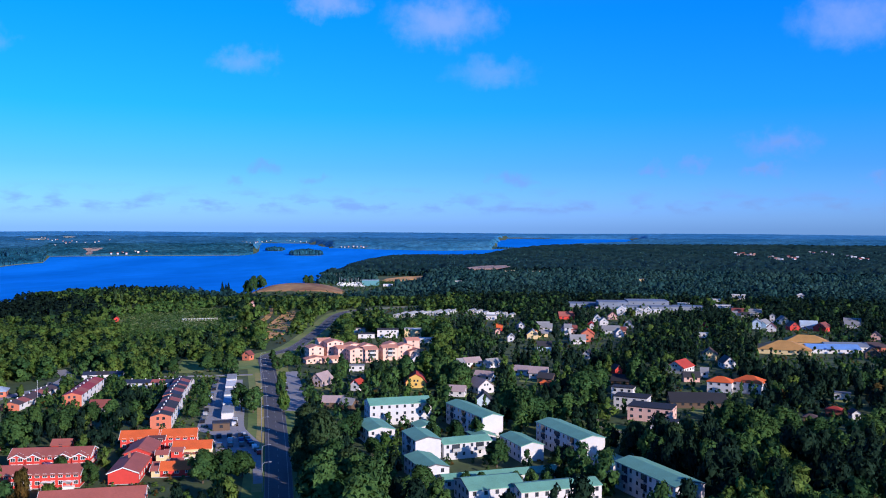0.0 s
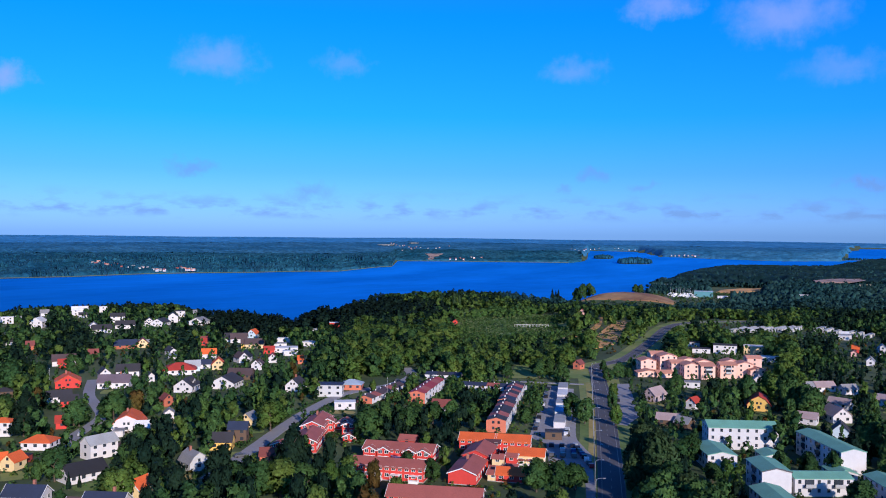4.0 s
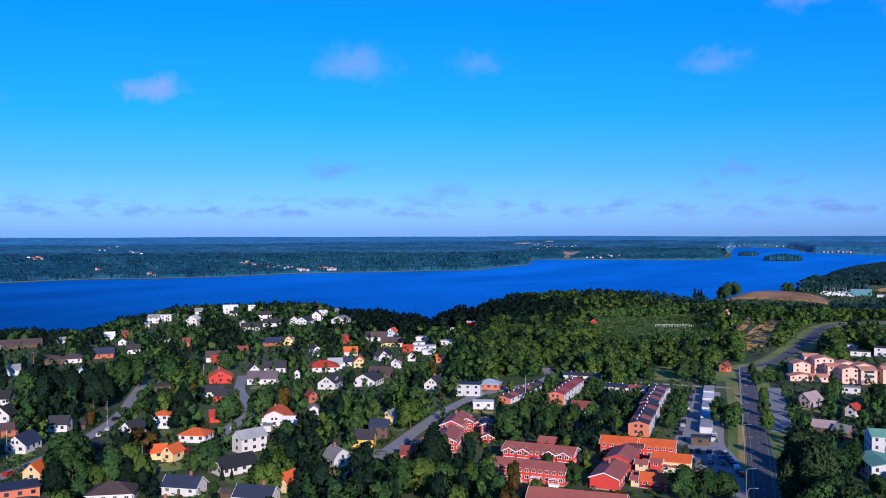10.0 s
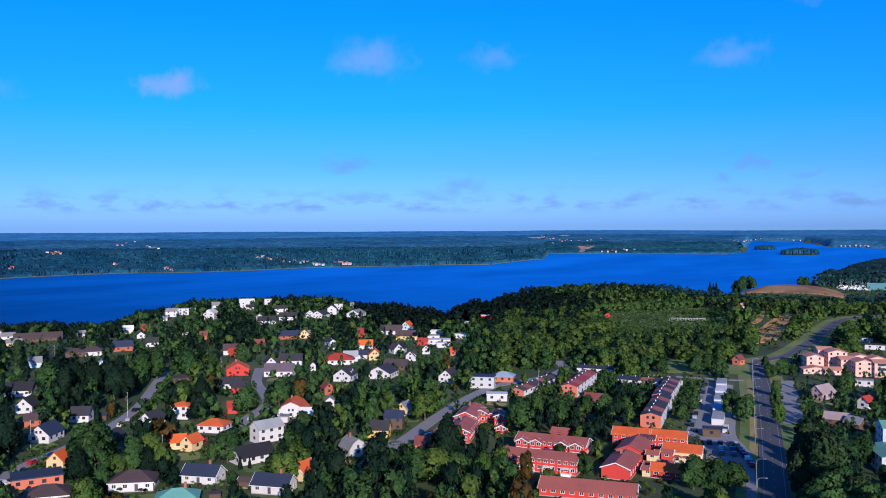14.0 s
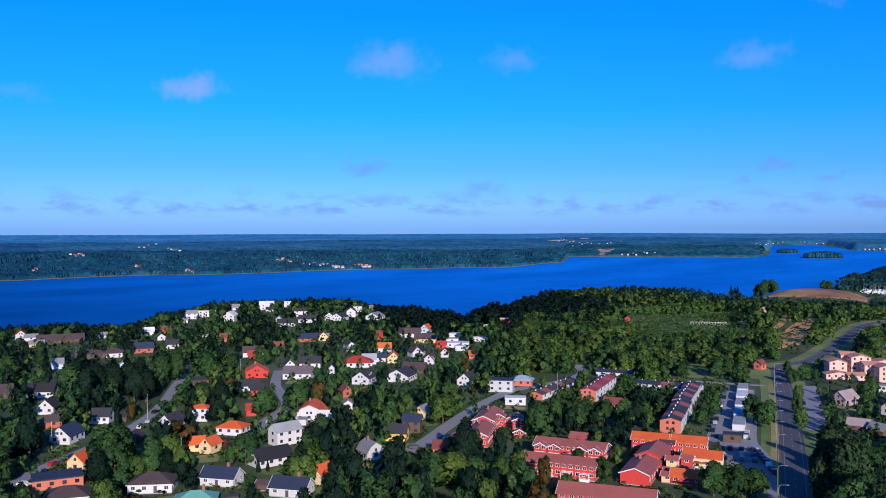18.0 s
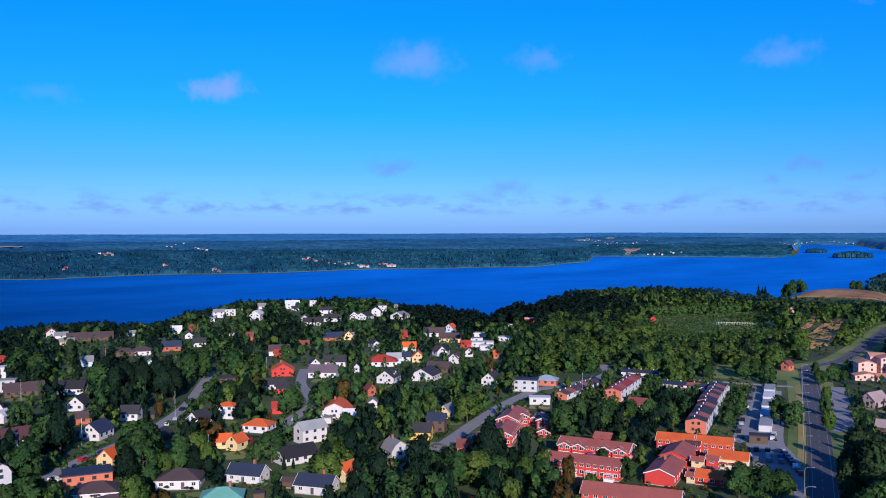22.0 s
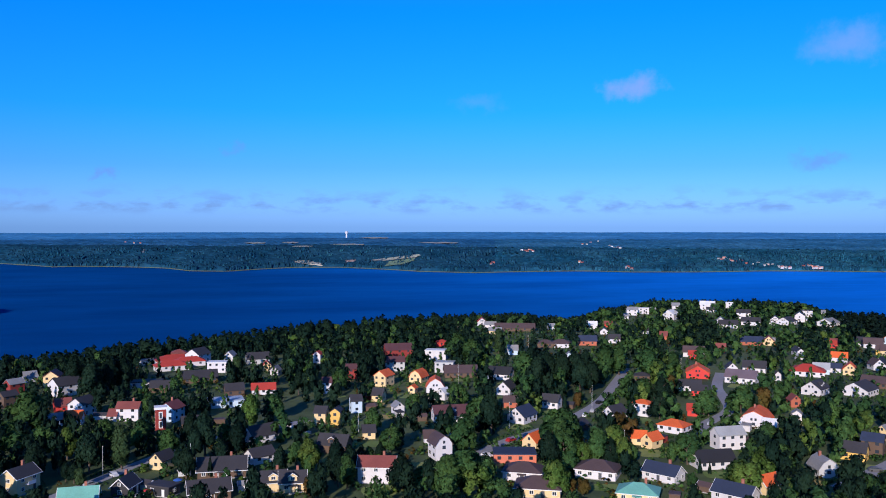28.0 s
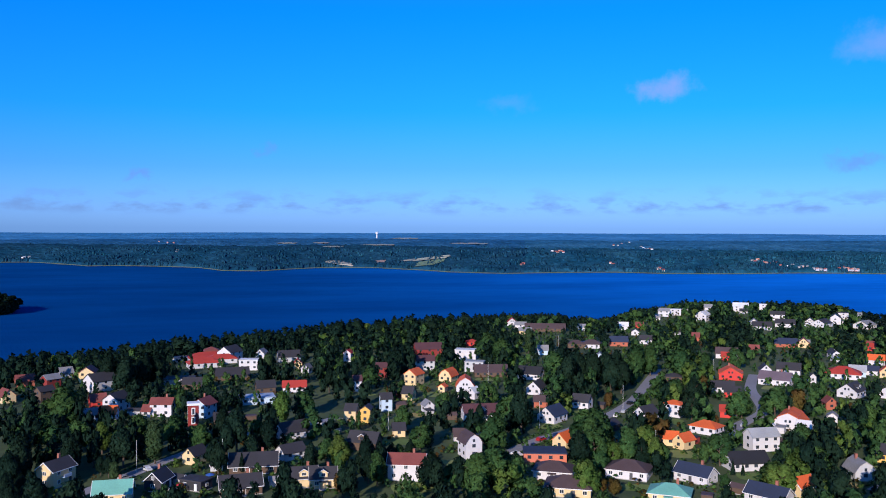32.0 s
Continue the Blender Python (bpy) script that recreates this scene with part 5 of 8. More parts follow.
for x, y, turn, w, wall, roof in ((-13, 704, 10, 7, "white", "grey"), (7, 688, -12, 7, "white", "dark"), (-7, 751, 5, 8, "pinkwall", "redbrown"), (0, 630, 20, 6, "white", "grey"), (15, 788, -5, 7, "white", "grey"),
                                 (113, 687, -8, 7, "white", "redbrown"), (131, 749, 12, 8, "white", "grey"), (176, 647, -14, 8, "pinkwall", "brownroof"), (152, 562, -8, 8, "brown", "brownroof"), (-19, 729, 8, 7, "white", "grey"), (24, 815, -4, 7, "white", "white")):
    H(x, y, turn, w, w * 0.8, 1.5, "g", wall, roof, group="houses among the eastern woods")

# ---- sheds and halls further off ----
H(-148, 303.5, 25, 6.5, 4.5, 1, "f", "brown", "dark", name="bin_shed", label="brown wooden bin shed in the car park")
H(-375, 1245, 17, 26, 14, 3, "f", "turquoise", "bluegrey", sides="", name="boat_hall", label="pale turquoise boat hall at the marina")
H(-347, 1242, 17, 14, 10, 1, "f", "white", "white", name="boat_shed", label="white shed at the marina")
# industrial halls beyond the woods
for x, y, w, d, n in ((-38, 884, 30, 24, 1), (-10, 868, 28, 26, 2), (24, 892, 40, 30, 2), (12, 858, 24, 14, 1), (40, 862, 26, 16, 1), (64, 872, 28, 18, 1)):
    H(x, y, 8, w, d, n, "f", "steelwall", "hallroof", name="industrial_hall", group="industrial halls", step=6, tall=3.4, label="grey industrial hall with a flat blue-grey roof")
for x, y, w in ((2, 838, 5), (17, 832, 6), (33, 828, 7), (-22, 842, 5), (100, 905, 20)):
    H(x, y, 4, w, 5, 1, "f", "white", "white", name="shed", group="white sheds by the halls", label="low white shed beside the industrial halls", step=3)
# rows of low houses with white roofs beyond the salmon houses
for x, y, long in ((-192, 738, 34), (-186, 744, 38), (-180, 748, 40), (-174, 752, 36), (-166, 762, 40), (-160, 768, 42), (-154, 774, 36), (-137, 786, 26), (-129, 778, 24), (-121, 766, 20), (-110, 766, 24), (-103, 758, 22), (-95, 752, 22)):
    H(x, y, 83, long * 0.8, 3.8, 1, "s", "greywall", "greyroof", rise=0.5, name="row_house", group="white-roofed row houses", label="low row house with a long white roof", step=5, over=0.2)

# ---- where trees may stand: a plan in 2 m squares ----
MX0, MY0, MN = -1250.0, -420.0, 900
TAKEN = np.zeros((MN, MN), np.uint8)      # 1: nothing grows, 2: low bushes only
ROADS = np.zeros((MN, MN), bool)          # paved squares
_gx, _gy = np.meshgrid(MX0 + 2.0 * np.arange(MN) + 1, MY0 + 2.0 * np.arange(MN) + 1, indexing="ij")


def mark_box(x, y, turn, w, d, value, x_off=0.0, y_off=0.0):
    a = radians(turn)
    r = 0.6 * math.hypot(w, d) + math.hypot(x_off, y_off) + 4
    i0, i1 = [int(np.clip((q - MX0) / 2, 0, MN)) for q in (x - r, x + r)]
    j0, j1 = [int(np.clip((q - MY0) / 2, 0, MN)) for q in (y - r, y + r)]
    gx, gy = _gx[i0:i1, j0:j1] - x, _gy[i0:i1, j0:j1] - y
    u, v = gx * math.cos(a) + gy * math.sin(a) - x_off, -gx * math.sin(a) + gy * math.cos(a) - y_off
    hit = (abs(u) < w / 2) & (abs(v) < d / 2)
    sub = TAKEN[i0:i1, j0:j1]
    sub[hit & (sub != 1)] = value


def mark_shape(points, value, keep=False):
    px, py = np.array([p[0] for p in points]), np.array([p[1] for p in points])
    inside = np.zeros(_gx.shape, bool)
    n = len(points)
    for i in range(n):
        x0, y0, x1, y1 = px[i], py[i], px[(i + 1) % n], py[(i + 1) % n]
        cross = (y0 > _gy) != (y1 > _gy)
        with np.errstate(divide="ignore", invalid="ignore"):
            inside ^= cross & (_gx < (x1 - x0) * (_gy - y0) / (y1 - y0) + x0)
    TAKEN[inside & (TAKEN != 1) if keep else inside] = value


for x, y, turn, w, d in FOOT:
    far = math.hypot(x, y)
    a = bearing(x, y)
    reach_out = min(95.0, ((0.11 if a < 62 else 0.085) if far < 330 else 0.095 if far < 450 else 0.135) * far)
    if (x, y) in CROWDED:
        reach_out = 20.0
    # the strip towards the camera is kept low, so that the house shows
    mark_box(x, y, a, max(w, d) * 0.95 + 2.5, reach_out + 8, 2, 0.0, -reach_out / 2 - 4)
for x, y, turn, w, d in FOOT:
    if math.hypot(x, y) < 420 and (x, y) not in CROWDED and bearing(x, y) < 75:
        # open towards the sun
        mark_box(x, y, SUN_BEARING - 180, max(w, d) * 0.85, 32, 4, 0.0, -18)
for x, y, turn, w, d in FOOT:
    mark_box(x, y, turn, w + 4.5, d + 4.5, 1)


# open ground: bearing, half width, distance, half depth
OPEN = ((7.8, 2.9, 1535, 40), (14.8, 1.6, 1450, 130))


def field_at(a, d):
    return any(abs(a - c[0]) < c[1] and abs(d - c[2]) < c[3] for c in OPEN)


# ---- roads, paths, lots ----


def smooth_line(points, step=6.0):
    pts = [Vector((*p, 0)) for p in points]
    out = []
    for i in range(len(pts) - 1):
        p0, p1, p2, p3 = pts[max(i - 1, 0)], pts[i], pts[i + 1], pts[min(i + 2, len(pts) - 1)]
        n = max(2, int((p2 - p1).length / step))
        for k in range(n):
            t = k / n
            out.append(0.5 * (2 * p1 + (p2 - p0) * t + (2 * p0 - 5 * p1 + 4 * p2 - p3) * t * t + (3 * p1 - p0 - 3 * p2 + p3) * t ** 3))
    return out + [pts[-1]]


def ribbon(name, points, width, material, lift, thick=0.12, shift=0.0, mark=True, label="", category="road", kind="structure"):
    line = smooth_line(points)
    v, f = [], []
    for i, p in enumerate(line):
        t = (line[min(i + 1, len(line) - 1)] - line[max(i - 1, 0)]).normalized()
        s = Vector((t.y, -t.x, 0))
        for q in (p + s * (shift - width / 2), p + s * (shift + width / 2)):
            z = height(q.x, q.y) + lift
            v += [(q.x, q.y, z), (q.x, q.y, z - thick - 0.3)]
        if mark and i + 1 < len(line):
            m = p + s * shift + (line[i + 1] - p) / 2
            d = line[i + 1] - p
            mark_box(m.x, m.y, math.degrees(math.atan2(d.y, d.x)), d.length + 3, width + 3.0, 1)
            ROADS[int((m.x - MX0 - width / 2) / 2):int((m.x - MX0 + width / 2) / 2) + 2, int((m.y - MY0 - width / 2) / 2):int((m.y - MY0 + width / 2) / 2) + 2] = name not in ("verge", "dry_verge")
            if name == "road" and p.y > 480:
                for far in (30, 52, 76):
                    back = m.normalized() * far
                    mark_box(m.x - back.x, m.y - back.y, math.degrees(math.atan2(d.y, d.x)), d.length + 3, width + 12, 2)
            if name == "earth_track":
                for far in (14, 28, 42, 58):
                    back = m.normalized() * far
                    mark_box(m.x - back.x, m.y - back.y, math.degrees(math.atan2(d.y, d.x)), d.length + 3, width + 6, 2)
            if name in ("street", "road", "cross_path"):
                back = m.normalized() * (9 if name == "street" else 14)
                mark_box(m.x - back.x, m.y - back.y, math.degrees(math.atan2(d.y, d.x)), d.length + 3, width + 10, 2)
    for i in range(len(line) - 1):
        a, b = 4 * i, 4 * i + 4
        f += [(a, a + 2, b + 2, b), (a + 1, a, b, b + 1), (a + 2, a + 3, b + 3, b + 2)]
    ob = new(name, mesh(name, v, f, material))
    return tagged(ob, label, category, kind=kind) if label else ob


def patch(name, points, material, lift, label, category):
    """A flat draped area, subdivided so that it follows the ground."""
    bm = bmesh.new()
    bm.faces.new([bm.verts.new((x, y, 0)) for x, y in points])
    size = max(max(p[0] for p in points) - min(p[0] for p in points), max(p[1] for p in points) - min(p[1] for p in points))
    bmesh.ops.triangulate(bm, faces=bm.faces[:])
    for _ in range(4 if size > 150 else 3 if size > 60 else 1):
        bmesh.ops.subdivide_edges(bm, edges=bm.edges[:], cuts=1, use_grid_fill=True)
    for v in bm.verts:
        v.co.z = height(v.co.x, v.co.y) + lift - (3.0 if v.is_boundary and lift > 0.45 else 0.0)
    me = bpy.data.meshes.new(name)
    bmesh.ops.recalc_face_normals(bm, faces=bm.faces)
    bm.to_mesh(me)
    bm.free()
    me.materials.append(material)
    if name in ("lawn", "dug_slope", "stubble_hill", "parking_lot", "side_lot", "car_park_court"):
        far = math.hypot(*points[0])
        for k in range(1, 8):
            t = 1 - 0.012 * k
            mark_shape([(px_ * t, py_ * t) for px_, py_ in points], 2, keep=True)
    mark_shape(points, 1)
    return tagged(new(name, me), label, category, kind="structure")


def at(a, d):
    """The place at a bearing and a distance."""
    return -math.sin(radians(a)) * d, math.cos(radians(a)) * d


MAIN = [(-60, 148), (-93, 230), (-128, 310), (-163, 387), (-193, 450), (-210, 490), (-208, 530), (-229, 636), (-251, 737), (-245, 790), (-200, 840)]
ribbon("verge", MAIN, 22, GRASS, 0.06, label="mown grass verges along the main road", category="verge")
ribbon("road", MAIN, 8.2, ASPHALT, 0.14, label="grey asphalt main road with worn lane lines", category="road")
ribbon("kerb", MAIN, 0.25, KERB, 0.24, shift=-4.2, mark=False, label="concrete kerb of the main road", category="kerb")
ribbon("kerb", MAIN, 0.25, KERB, 0.24, shift=4.2, mark=False, label="concrete kerb of the main road", category="kerb")
for sh in (-3.0, 3.0):
    ribbon("edge_line", MAIN, 0.18, PAINT, 0.16, 0.0, sh, False, "worn white edge line on the main road", "road marking")
_line = smooth_line(MAIN, 3.0)
_dash = box_mesh(0.18, 3.0, 0.02, PAINT, "dash")
marks = tagged(new("lane_marking"), "white dashed centre line of the main road", "road marking", kind="structure")
for i in range(2, len(_line) - 2, 3):
    d = _line[i + 1] - _line[i - 1]
    part("dash", _dash, marks, pose(_line[i].x, _line[i].y, height(_line[i].x, _line[i].y) + 0.143, 0, 0, math.degrees(math.atan2(d.y, d.x)) - 90))
ribbon("dry_verge", [(-101, 232), (-117, 269), (-134, 309), (-158, 362), (-190, 430)], 3.0, DRY_GRASS, 0.10, label="strip of tall dry grass beside the road", category="verge")
ribbon("footpath", [(-104, 240), (-112, 257), (-127, 287), (-139, 303), (-147, 318), (-158, 342), (-175, 376), (-190, 408)], 3.0, PALE_ASPHALT, 0.16, label="pale asphalt footpath", category="path")
ribbon("cross_path", [(-190, 424), (-215, 414), (-240, 405)], 3.0, PALE_ASPHALT, 0.16, label="pale asphalt footpath by the terraces", category="path")
patch("parking_lot", [(-157, 300), (-204, 408), (-194, 413), (-140, 306), (-146, 294)], PALE_ASPHALT, 0.12, "grey asphalt car park between terraces and road", "car park")
patch("car_park_court", [(-147, 295), (-139, 306), (-125, 288), (-117, 268), (-130, 264)], PALE_ASPHALT, 0.13, "grey asphalt parking court", "car park")
patch("side_lot", [(-176, 436), (-171, 440), (-136, 364), (-133, 342), (-139, 342)], PALE_ASPHALT, 0.15, "grey asphalt service street with parked cars", "car park")
patch("lawn", [(-233, 418), (-252, 462), (-240, 468), (-219, 424)], GRASS, 0.15, "open mown lawn behind the terraces", "lawn")
patch("lawn", [(-222, 426), (-200, 440), (-206, 470), (-232, 462)], GRASS, 0.12, "open mown lawn by the road", "lawn")
# low gardens on the sunny side of the long terrace
mark_shape([(-160, 300), (-207, 410), (-226, 404), (-180, 296)], 4, True)
# kept open before the rise and the marina
mark_shape([at(26, 1060), at(25, 1250), at(16, 1370), at(15, 1370), at(15, 1150), at(19, 1060)], 2)
patch("meadow", [(-232, 520), (-300, 470), (-420, 640), (-470, 720), (-360, 760), (-300, 640), (-262, 560)], GRASS, 0.12, "rough green meadow with young trees", "meadow")
mark_shape([(-232, 520), (-300, 470), (-420, 640), (-470, 720), (-360, 760), (-300, 640), (-262, 560)], 3)
patch("dug_slope", [(-243, 556), (-260, 594), (-278, 640), (-292, 689), (-306, 743), (-297, 772), (-284, 748), (-276, 720), (-266, 690), (-255, 640), (-241, 590)], EARTH, 0.5, "bare brown earth of a dug slope", "bare ground")
ribbon("earth_track", [(-286, 600), (-300, 690), (-330, 770)], 5, EARTH, 0.4, label="pale dirt track through the heath", category="track")
patch("far_stubble", [at(16.1, 1400), at(15.8, 1470), at(14.5, 1540), at(13.3, 1550), at(13.4, 1480), at(14.8, 1400)], EARTH, 0.9, "brown field behind the marina", "field")
patch("stubble_hill", [at(25.5, 1124), at(25.4, 1172), at(24, 1215), at(21.5, 1230), at(19.0, 1215), at(18.3, 1165), at(18.5, 1118), at(20, 1106), at(22, 1100), at(24, 1106)], STUBBLE, 1.0, "brown mown field on a rise above the lake", "field")
ribbon("street", [(-214, 188), (-230, 222), (-248, 258), (-264, 294), (-275, 330), (-272, 363), (-280, 392), (-300, 414)], 6.0, PALE_ASPHALT, 0.14, label="grey residential street", category="street")
ribbon("street", [(-270, 78), (-284, 94), (-297, 108), (-312, 130), (-330, 153), (-357, 179), (-397, 208), (-440, 238)], 5.0, PALE_ASPHALT, 0.14, label="grey residential street", category="street")
ribbon("street", [(-286, 182), (-303, 200), (-322, 224), (-345, 238), (-372, 252), (-410, 280)], 5.5, PALE_ASPHALT, 0.14, label="grey residential street", category="street")
ribbon("street", [(-262, -52), (-288, -33), (-298, -26), (-312, -16), (-335, 6), (-350, 34), (-356, 44)], 5.0, PALE_ASPHALT, 0.14, label="grey residential street", category="street")
ribbon("garden_path", [(-10, 372), (-6, 356), (-3, 343), (6, 334)], 2.5, GRAVEL, 0.12, label="pale gravel path on a lawn", category="path")
patch("lawn", [(-6, 352), (4, 330), (16, 318), (10, 345)], GRASS, 0.08, "sunlit mown lawn between apartment blocks", "lawn")
ribbon("block_path", [(-88, 270), (-78, 262), (-70, 250), (-60, 240)], 3.0, GRAVEL, 0.12, label="pale footpath between apartment blocks", category="path")
patch("block_lot", [(-96, 262), (-88, 258), (-82, 274), (-90, 280)], PALE_ASPHALT, 0.12, "small asphalt lot with parked cars", "car park")


# garden sheds and garages beside the nearer villas
_sr = random.Random(9)
_sheds = 0
for x, y, turn, w, d in list(FOOT):
    far = math.hypot(x, y)
    if not 230 < far < 420 or bearing(x, y) < 42 or _sheds >= 26 or _sr.random() < 0.45:
        continue
    a = radians(turn)
    side = _sr.choice((-1, 1)) * (w / 2 + 4.5)
    sx, sy = x + math.cos(a) * side - math.sin(a) * 2, y + math.sin(a) * side + math.cos(a) * 2
    i, j = int((sx - MX0) / 2), int((sy - MY0) / 2)
    if TAKEN[i, j] == 1:
        continue
    wall, roof = _sr.choice((("brown", "dark"), ("darkred", "blackroof"), ("white", "grey"), ("greywall", "dark"), ("brown", "brownroof")))
    H(sx, sy, turn, _sr.uniform(3, 5.5), _sr.uniform(2.6, 3.6), 1, _sr.choice("sf"), wall, roof, rise=0.9, tall=2.0, name="garden_shed", group="garden sheds", sides="", over=0.25)
    mark_box(sx, sy, turn, 6, 5, 1)
    _sheds += 1

# garden lawns in front of the nearer houses
_lr = random.Random(3)
for x, y, turn, w, d in FOOT[:250]:
    far = math.hypot(x, y)
    if far > 470 or _lr.random() < 0.25 or bearing(x, y) > 82:
        continue
    a = radians(bearing(x, y) + _lr.uniform(-25, 25))
    out = d / 2 + 4 + _lr.uniform(2, 5)
    cx, cy = x + math.sin(a) * out, y - math.cos(a) * out
    rx, ry = _lr.uniform(4, 8), _lr.uniform(3, 6)
    ring = [(cx + math.cos(a) * rx * math.copysign(abs(math.cos(g)) ** 0.5, math.cos(g)) - math.sin(a) * ry * math.copysign(abs(math.sin(g)) ** 0.5, math.sin(g)),
             cy + math.sin(a) * rx * math.copysign(abs(math.cos(g)) ** 0.5, math.cos(g)) + math.cos(a) * ry * math.copysign(abs(math.sin(g)) ** 0.5, math.sin(g))) for g in [k * math.pi / 7 for k in range(14)]]
    if any(shore(*q) < 10 for q in ring):
        continue
    v = [(cx, cy, height(cx, cy) + 0.07)] + [(qx, qy, height(qx, qy) + 0.05) for qx, qy in ring]
    tagged(new("garden_lawn", mesh("garden_lawn", v, [(0, 1 + k, 1 + (k + 1) % 14) for k in range(14)], GRASS if _lr.random() < 0.75 else DRY_GRASS)), "mown lawn of a villa garden", "lawn", kind="structure")

# ---- trees ----
RNG = np.random.default_rng(7)
OCT_V = np.array([(1, 0, 0), (-1, 0, 0), (0, 1, 0), (0, -1, 0), (0, 0, 1), (0, 0, -1)], float)
OCT_F = np.array([(0, 2, 4), (2, 1, 4), (1, 3, 4), (3, 0, 4), (2, 0, 5), (1, 2, 5), (3, 1, 5), (0, 3, 5)])


def unit(v):
    return v / np.maximum(np.linalg.norm(v, axis=1), 1e-6)[:, None]


def crown(rng, kind, lobes, leaves, spray):
    """A crown one unit high, one unit wide, standing on z = 0: lobes of foliage under a coat of loose sprays. Gives points, faces and rounded normals."""
    bv, bf = OCT_V, OCT_F
    vs, fs, ns, hub, size, n = [], [], [], [], [], 0
    small = (26.0 / lobes) ** 0.30 if lobes > 20 else 1.0
    heart = np.array([0, 0, 0.62 if kind == "pine" else 0.36])
    for i in range(lobes):
        u = (i + 0.5) / lobes
        a = i * 2.4 + rng.uniform(-0.5, 0.5)
        if kind == "cone":
            z, r, s = 0.04 + 0.90 * u, 0.34 * (1 - u) ** 0.9, (0.23 * (1 - u) + 0.06) * small
            flat = 0.85
        elif kind == "pine":
            z, r, s = 0.35 + 0.6 * u * rng.uniform(0.8, 1.1), 0.34 * rng.uniform(0.2, 1.0) * (1.1 - u * 0.8), rng.uniform(0.13, 0.22) * small
            flat = 0.75
        elif kind == "tall":
            z, r, s = 0.08 + 0.82 * u, 0.25 * rng.uniform(0.3, 1.0) * math.sin(math.pi * (0.15 + 0.78 * u)), rng.uniform(0.13, 0.20) * (0.7 if lobes > 60 else 1.0) * small
            flat = 1.15
        else:
            z, r, s = 0.14 + 0.72 * u, 0.38 * rng.uniform(0.45, 1.0) * math.sin(math.pi * (0.2 + 0.72 * u)) ** 0.7, rng.uniform(0.14, 0.23) * small
            flat = 0.85
        c = np.array([math.cos(a) * r, math.sin(a) * r, z])
        jag = 1.12 + rng.uniform(-0.28, 0.28, len(bv))
        p = bv * jag[:, None] * s
        p[:, 2] *= flat
        hub.append(c), size.append(s)
        p = p * 0.78
        vs.append(p + c), fs.append(bf + n)
        ns.append(unit(0.3 * bv + 0.7 * unit((p + c - heart) * (1, 1, 0.75)) + (0, 0, 0.12)))
        n += len(bv)
    if leaves > 0:
        # sprays of leaves that cover the lobes and stand off them, each a small bent triangle of twig ends
        weight = np.array(size) ** 2
        k = rng.choice(lobes, leaves, p=weight / weight.sum())
        mid, rad = np.array(hub)[k], np.array(size)[k]
        out = unit(rng.normal(size=(leaves, 3)) + 0.9 * unit(mid - heart) + (0, 0, 0.25))
        q = mid + out * (rad * rng.uniform(0.72, 1.18, leaves))[:, None]
        way = unit(out + 0.5 * rng.normal(size=(leaves, 3)))
        tang = unit(np.cross(way, rng.normal(size=(leaves, 3))))
        bi = np.cross(way, tang)
        s1, s2 = (spray * rng.uniform(0.6, 1.3, leaves))[:, None], (spray * rng.uniform(0.6, 1.3, leaves))[:, None]
        tri = np.stack([q - tang * s1 * 0.5 - bi * s2 * 0.35, q + tang * s1 * 0.5 - bi * s2 * 0.3, q + bi * s2 * 0.6], 1).reshape(-1, 3)
        vs.append(tri)
        nn = unit(0.40 * out + 0.5 * unit((q - heart) * (1, 1, 0.75)) + (0.22 if leaves > 200 else 0.12) * rng.normal(size=(leaves, 3)) + (0, 0, 0.15))
        ns.append(np.repeat(nn, 3, axis=0))
        fs.append(np.arange(3 * leaves).reshape(-1, 3) + n)
    v = np.concatenate(vs)
    v[:, 2] = np.maximum(v[:, 2], 0.0)
    return v, np.concatenate(fs), np.concatenate(ns)


def trunk_mesh(name, h, r):
    """A tapered, slightly bent trunk with three limbs."""
    v, f = [], []

    def limb(p0, p1, r0, r1, n=6):
        k = len(v)
        d = (p1 - p0).normalized()
        s = d.orthogonal().normalized()
        t = d.cross(s)
        for p, q in ((p0, r0), (p1, r1)):
            for i in range(n):
                a = 2 * math.pi * i / n
                v.append(p + (s * math.cos(a) + t * math.sin(a)) * q)
        f.extend((k + i, k + (i + 1) % n, k + n + (i + 1) % n, k + n + i) for i in range(n))
    a, b, c = Vector((0, 0, -0.6)), Vector((0.02 * h, 0.01 * h, h * 0.45)), Vector((-0.01 * h, 0.02 * h, h * 0.86))
    limb(a, b, r, r * 0.7), limb(b, c, r * 0.7, r * 0.2)
    for i in range(3):
        g = i * 2.1
        limb(b + Vector((0, 0, h * 0.08 * i)), b + Vector((math.cos(g) * 0.2 * h, math.sin(g) * 0.2 * h, h * (0.22 + 0.08 * i))), r * 0.4, r * 0.12, 5)
    return mesh(name, v, f, BARK)


MID = [crown(np.random.default_rng(20 + i), k, 6, 150, 0.145) for i, k in enumerate(("round", "tall", "tall", "pine", "cone", "round", "tall"))]
CLOSE = [crown(np.random.default_rng(30 + i), k, 9, 430, 0.10) for i, k in enumerate(("round", "tall", "tall", "pine", "cone", "round", "tall"))]
LOW = [crown(np.random.default_rng(40 + i), k, 3, 44, 0.235) for i, k in enumerate(("round", "round", "cone", "pine"))]


